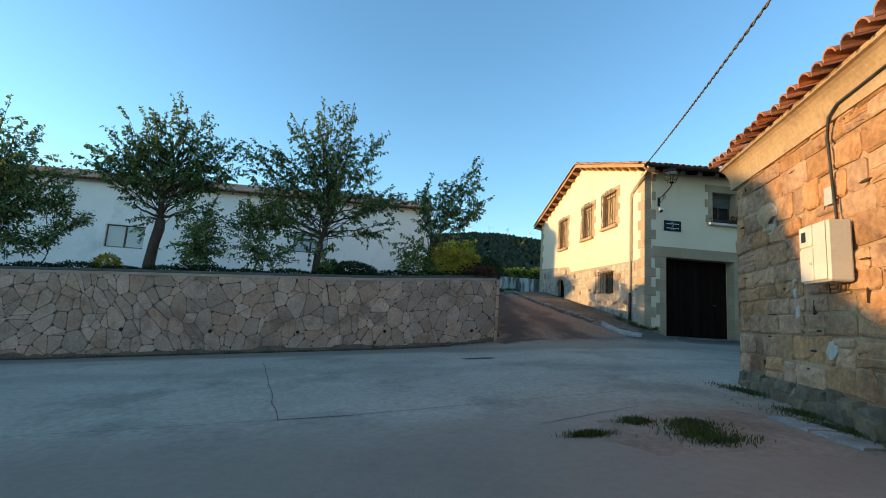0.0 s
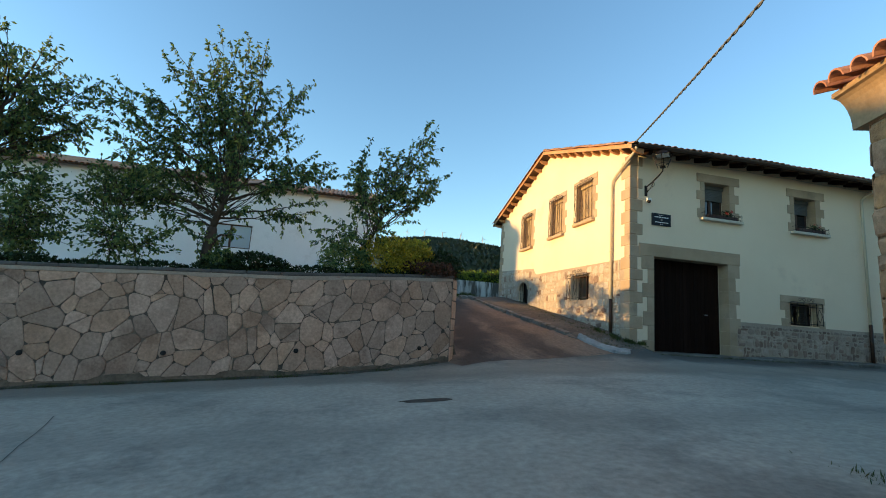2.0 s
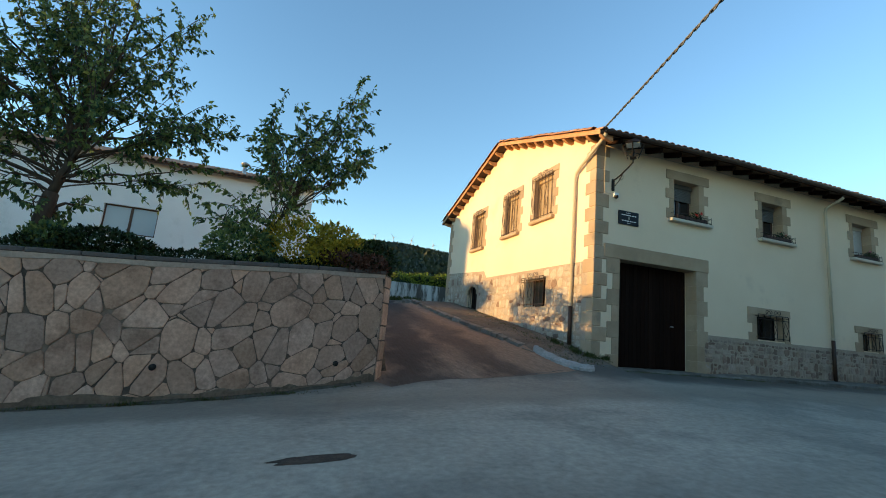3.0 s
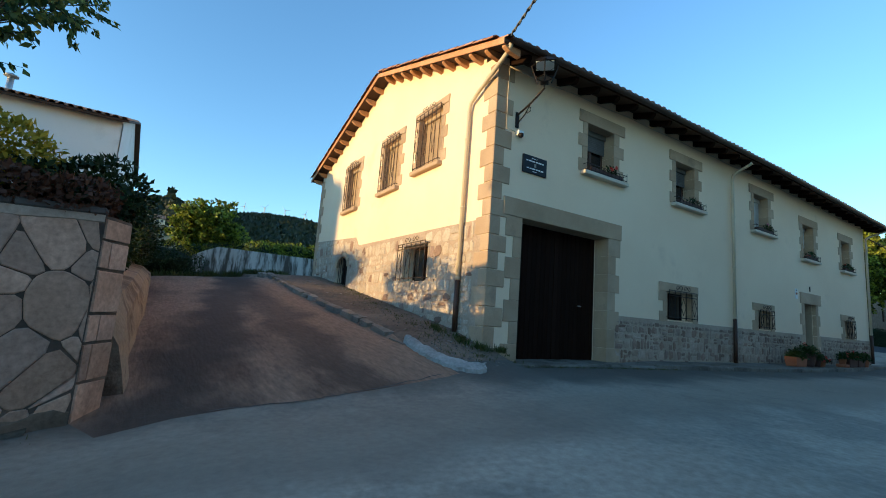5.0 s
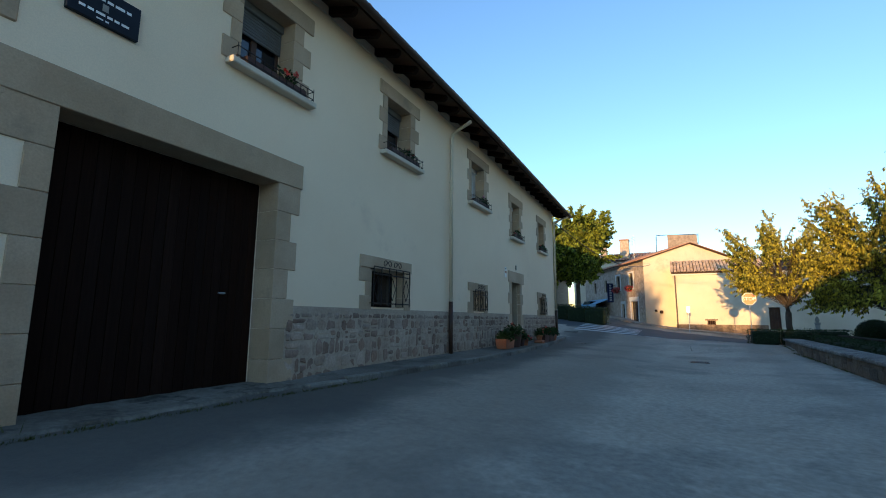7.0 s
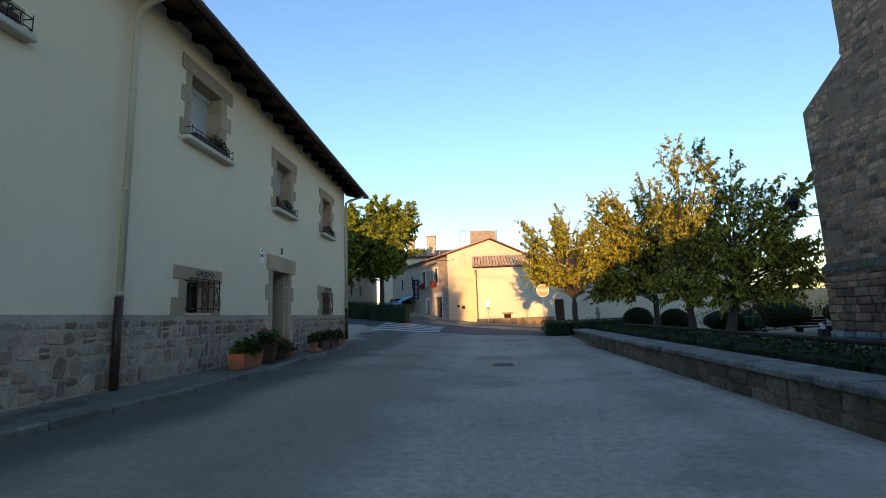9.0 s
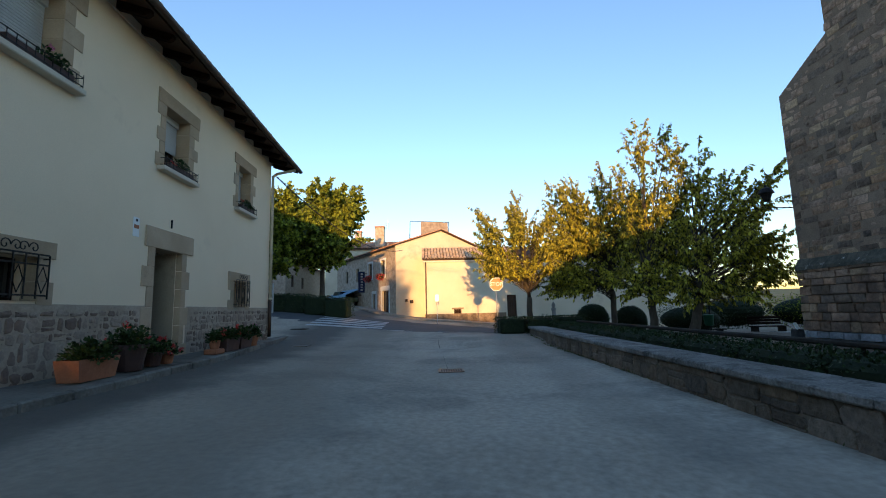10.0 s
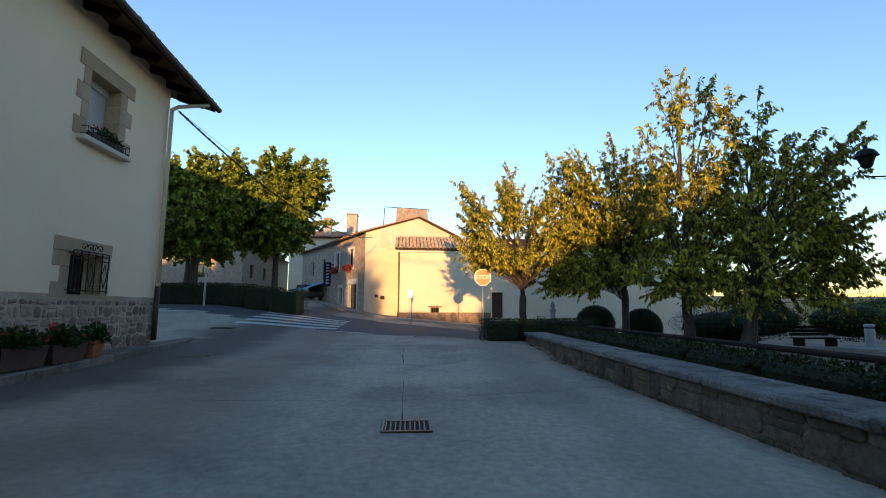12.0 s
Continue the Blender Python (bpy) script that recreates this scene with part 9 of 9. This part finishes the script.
part("box", MB().cbox(9.44, 9.60, -0.10, 0, 5.52, 5.64, 0.01, at=SOUTH), SWHITE, jb)
part("dome", MB().lathe([(0.02, -0.06), (0.055, -0.03), (0.06, 0.0), (0.06, 0.03)], (9.47, 16.74, 5.50), 12), IRON, jb, smooth=True)
fc = MB()
pts = []
for i in range(64):
    x = 9.15 + (30.0 - 9.15) * i / 63
    pts.append((x, 16.84, 6.98 - fall(x) - 0.03 * abs(math.sin(i * 0.5))))
fc.tube(pts, 0.014, 6)
fc.tube([(9.15, 16.84, 6.98), (9.13, 16.84, 6.4), (9.14, 16.84, 5.6), (9.44, 16.82, 5.58)], 0.009, 5)
solid("facade_cable", fc, PIPE, "thin cream cable clipped under the eaves", "cable", smooth=True)


def hanging(name, a, b, sag, label, rr=0.012, twist=3, mt=GREYCABLE, n=90, turns=60):
    a, b = Vector(a), Vector(b)
    mb = MB()
    d = (b - a).normalized()
    s = d.cross(Vector((0, 0, 1))).normalized()
    u = s.cross(d)
    for k in range(twist):
        p = []
        for i in range(n + 1):
            t = i / n
            q = a.lerp(b, t) - Vector((0, 0, sag * 4 * t * (1 - t)))
            ph = 2 * math.pi * (turns * t + k / twist)
            rad = rr * 1.15 if twist > 1 else 0
            p.append(q + s * (rad * math.cos(ph)) + u * (rad * math.sin(ph)))
        mb.tube(p, rr, 5)
    return solid(name, mb, mt, label, "cable", smooth=True)


hanging("overhead_cable", (8.62, 16.25, 7.20), (-3.0, -13.05, 5.0), 0.45, "twisted grey overhead power cable over the street", 0.016, 2, GREYCABLE, 240, 60)
hanging("overhead_cable", (30.4, 16.7, 6.45), (48.8, 13.3, 6.2), 0.9, "black overhead cable from house to house", 0.016, 2, CABLE, 120, 40)
hanging("overhead_cable", (30.4, 16.75, 6.5), (48.8, 13.3, 6.3), 0.55, "thin overhead wire from house to house", 0.006, 1, GREYCABLE, 40)
cl = thing("church_lantern", (28.2, 0.1, 4.7), "dark iron lantern on a church wall bracket", "street lamp")
part("bracket", MB().tube([(28.08, -0.1, 4.55), (28.4, 0.25, 4.62), (28.62, 0.45, 4.66)], 0.018, 6).tube([(28.62, 0.45, 4.66), (28.75, 0.5, 4.9), (28.6, 0.44, 5.0)], 0.014, 6), IRON, cl)
part("body", MB().lathe([(0.06, 4.86), (0.10, 4.9), (0.17, 5.12), (0.24, 5.14), (0.16, 5.28), (0.05, 5.34), (0.03, 5.42)], (28.6, 0.42, 0), 10), IRON, cl)
hanging("church_wire", (28.15, 0.05, 4.6), (28.6, 0.42, 4.62), 0.05, "loose wire beside the church lantern", 0.006, 1, CABLE, 10)
tl_ = thing("door_tile", (23.05, 16.86, 3.4), "small pale ceramic tile plaque beside the door", "plaque")
part("tile", MB().cbox(22.98, 23.16, -0.012, 0, 3.14, 3.50, 0.004, at=SOUTH), SWHITE, tl_)
part("mark", MB().box(23.0, 23.14, -0.0155, -0.0125, 3.29, 3.36, at=SOUTH), TERRACOTTA, tl_)
part("mark", MB().box(23.04, 23.10, -0.0155, -0.0125, 3.42, 3.47, at=SOUTH), NAVY, tl_)
solid("iron_bar", MB().cbox(24.22, 24.25, -0.03, 0.0, 3.50, 3.68, 0.005, at=SOUTH), IRON, "small upright iron bar above the door", "iron bar")


# ---- pots and flowers ----
def flowers(ob, at, rad, n_leaf, n_flower, petal, seed, leaf=(0.07, 0.055)):
    r = np.random.default_rng(seed)
    for nm, n, mt, lf, out in (("foliage", n_leaf, LEAF_POT, leaf, (0.2, 1.0)), ("bloom", n_flower, petal, (0.05, 0.05), (0.85, 1.1))):
        if not n:
            continue
        u = r.normal(0, 1, (n, 3))
        u /= np.linalg.norm(u, axis=1)[:, None]
        u[:, 2] = np.abs(u[:, 2])
        if nm == "bloom":
            c = r.normal(0, 1, (max(2, n // 14), 3))
            c /= np.linalg.norm(c, axis=1)[:, None]
            c[:, 2] = np.abs(c[:, 2])
            u = c[r.integers(0, len(c), n)] + r.normal(0, 0.07, (n, 3))
        P = u * r.uniform(*out, n)[:, None] * np.array(rad) + np.array(at)
        D = u + r.normal(0, 0.5, (n, 3))
        N = r.normal(0, 0.6, (n, 3)) + np.array([0, 0, 1.0])
        sz = r.uniform(0.6, 1.2, n)
        v, f = leaf_quads(P, D, N, lf[0] * sz, lf[1] * sz)
        put(nm, leaf_mesh(nm, v, f, mt), ob)["kind"] = "stuff"


def trough(x, y, z, l, w, h, mt, label, seed, n_leaf, n_fl, petal, hgt):
    ob = thing("planter", (x, y, z), label, "planter")
    b = MB()
    o = [(-l / 2, -w / 2), (l / 2, -w / 2), (l / 2, w / 2), (-l / 2, w / 2)]
    k0, k1 = 0.86, 1.0
    v = [(x + a * k0, y + c * k0, z) for a, c in o] + [(x + a * k1, y + c * k1, z + h) for a, c in o] + [(x + a * 0.93, y + c * 0.86, z + h) for a, c in o] + [(x + a * 0.9, y + c * 0.82, z + h - 0.05) for a, c in o]
    f = [(3, 2, 1, 0), (12, 13, 14, 15)]
    for r0 in (0, 4, 8):
        for k in range(4):
            f.append((r0 + k, r0 + (k + 1) % 4, r0 + 4 + (k + 1) % 4, r0 + 4 + k))
    b.add(v, f)
    part("box", b, mt, ob)
    flowers(ob, (x, y, z + h - 0.04), (l * 0.54, w * 0.8, hgt * 1.15), n_leaf * 2, n_fl, petal, seed)
    return ob


def pot(x, y, z, r, h, mt, label, seed, n_leaf, n_fl, petal, hgt, spread=1.6):
    ob = thing("flower_pot", (x, y, z), label, "flower pot")
    part("pot", MB().lathe([(r * 0.68, 0), (r * 0.92, h * 0.82), (r, h * 0.84), (r, h), (r * 0.88, h), (r * 0.84, h * 0.9), (0.01, h * 0.88)], (x, y, z), 20), mt, ob, smooth=False)
    flowers(ob, (x, y, z + h * 0.85), (r * spread, r * spread, hgt * 1.1), n_leaf * 2, n_fl, petal, seed)
    return ob


pz = lambda x, y: walk_z(x, y) + 0.004
trough(21.30, 16.30, pz(21.1, 16.4), 0.84, 0.34, 0.30, TERRACOTTA, "terracotta trough with leafy green plants", 601, 420, 0, PETAL, 0.26)
pot(22.25, 16.33, pz(22.2, 16.4), 0.27, 0.42, DARKPOT, "large dark pot with a bushy dark plant", 602, 420, 30, PETAL, 0.34, 1.35)
pot(22.85, 16.31, pz(22.8, 16.4), 0.17, 0.24, DARKPOT, "small dark pot full of red geraniums", 603, 220, 130, PETAL, 0.26)
pot(23.22, 16.27, pz(23.2, 16.4), 0.14, 0.20, TERRACOTTA, "small clay pot with red geraniums", 604, 160, 90, PETAL, 0.24)
solid("stone_block", MB().cbox(24.95, 25.35, 16.13, 16.43, pz(25, 16.4) - 0.01, pz(25, 16.4) + 0.10, 0.02), TERRACOTTA, "flat clay block under a flower pot", "block")
pot(25.15, 16.28, pz(25.1, 16.4) + 0.09, 0.13, 0.20, TERRACOTTA, "small clay pot with a leafy green plant", 605, 200, 0, PETAL, 0.24, 1.5)
trough(25.85, 16.30, pz(25.8, 16.4), 0.8, 0.32, 0.30, DARKPOT, "dark trough of red and green bedding plants", 606, 420, 70, PETAL, 0.26)
trough(26.72, 16.32, pz(26.7, 16.4), 0.75, 0.32, 0.28, DARKPOT, "dark trough of red and green bedding plants", 607, 400, 60, PETAL, 0.26)
pot(27.45, 16.32, pz(27.4, 16.4), 0.19, 0.28, TERRACOTTA, "clay pot with a rounded green plant", 608, 300, 10, PETALPINK, 0.28, 1.4)
for i, (h, nl, nf, pt_) in enumerate(zip(UPPER, (150, 170, 220, 240, 420), (26, 10, 60, 50, 10), (PETAL, PETAL, PETALPINK, PETAL, PETAL))):
    u0, u1 = h[0] - 0.02, h[1] + SILL_END[i] - 0.16
    ob = thing("window_box", ((u0 + u1) / 2, HY0 - 0.06, h[2]), "brown window box with geraniums on the sill", "window box")
    part("box", MB().cbox(u0 + 0.05, u1 - 0.05, -0.125, 0.03, h[2] + 0.004, h[2] + 0.13, 0.012, at=SOUTH), DARKPOT, ob)
    cu_ = (u0 + u1) / 2 + (0.22 if i < 3 else 0.05)
    flowers(ob, (cu_, HY0 - 0.05, h[2] + 0.10), ((u1 - u0) * (0.28 if i < 4 else 0.46), 0.13, 0.24), nl, nf, pt_, 620 + i, (0.06, 0.05))
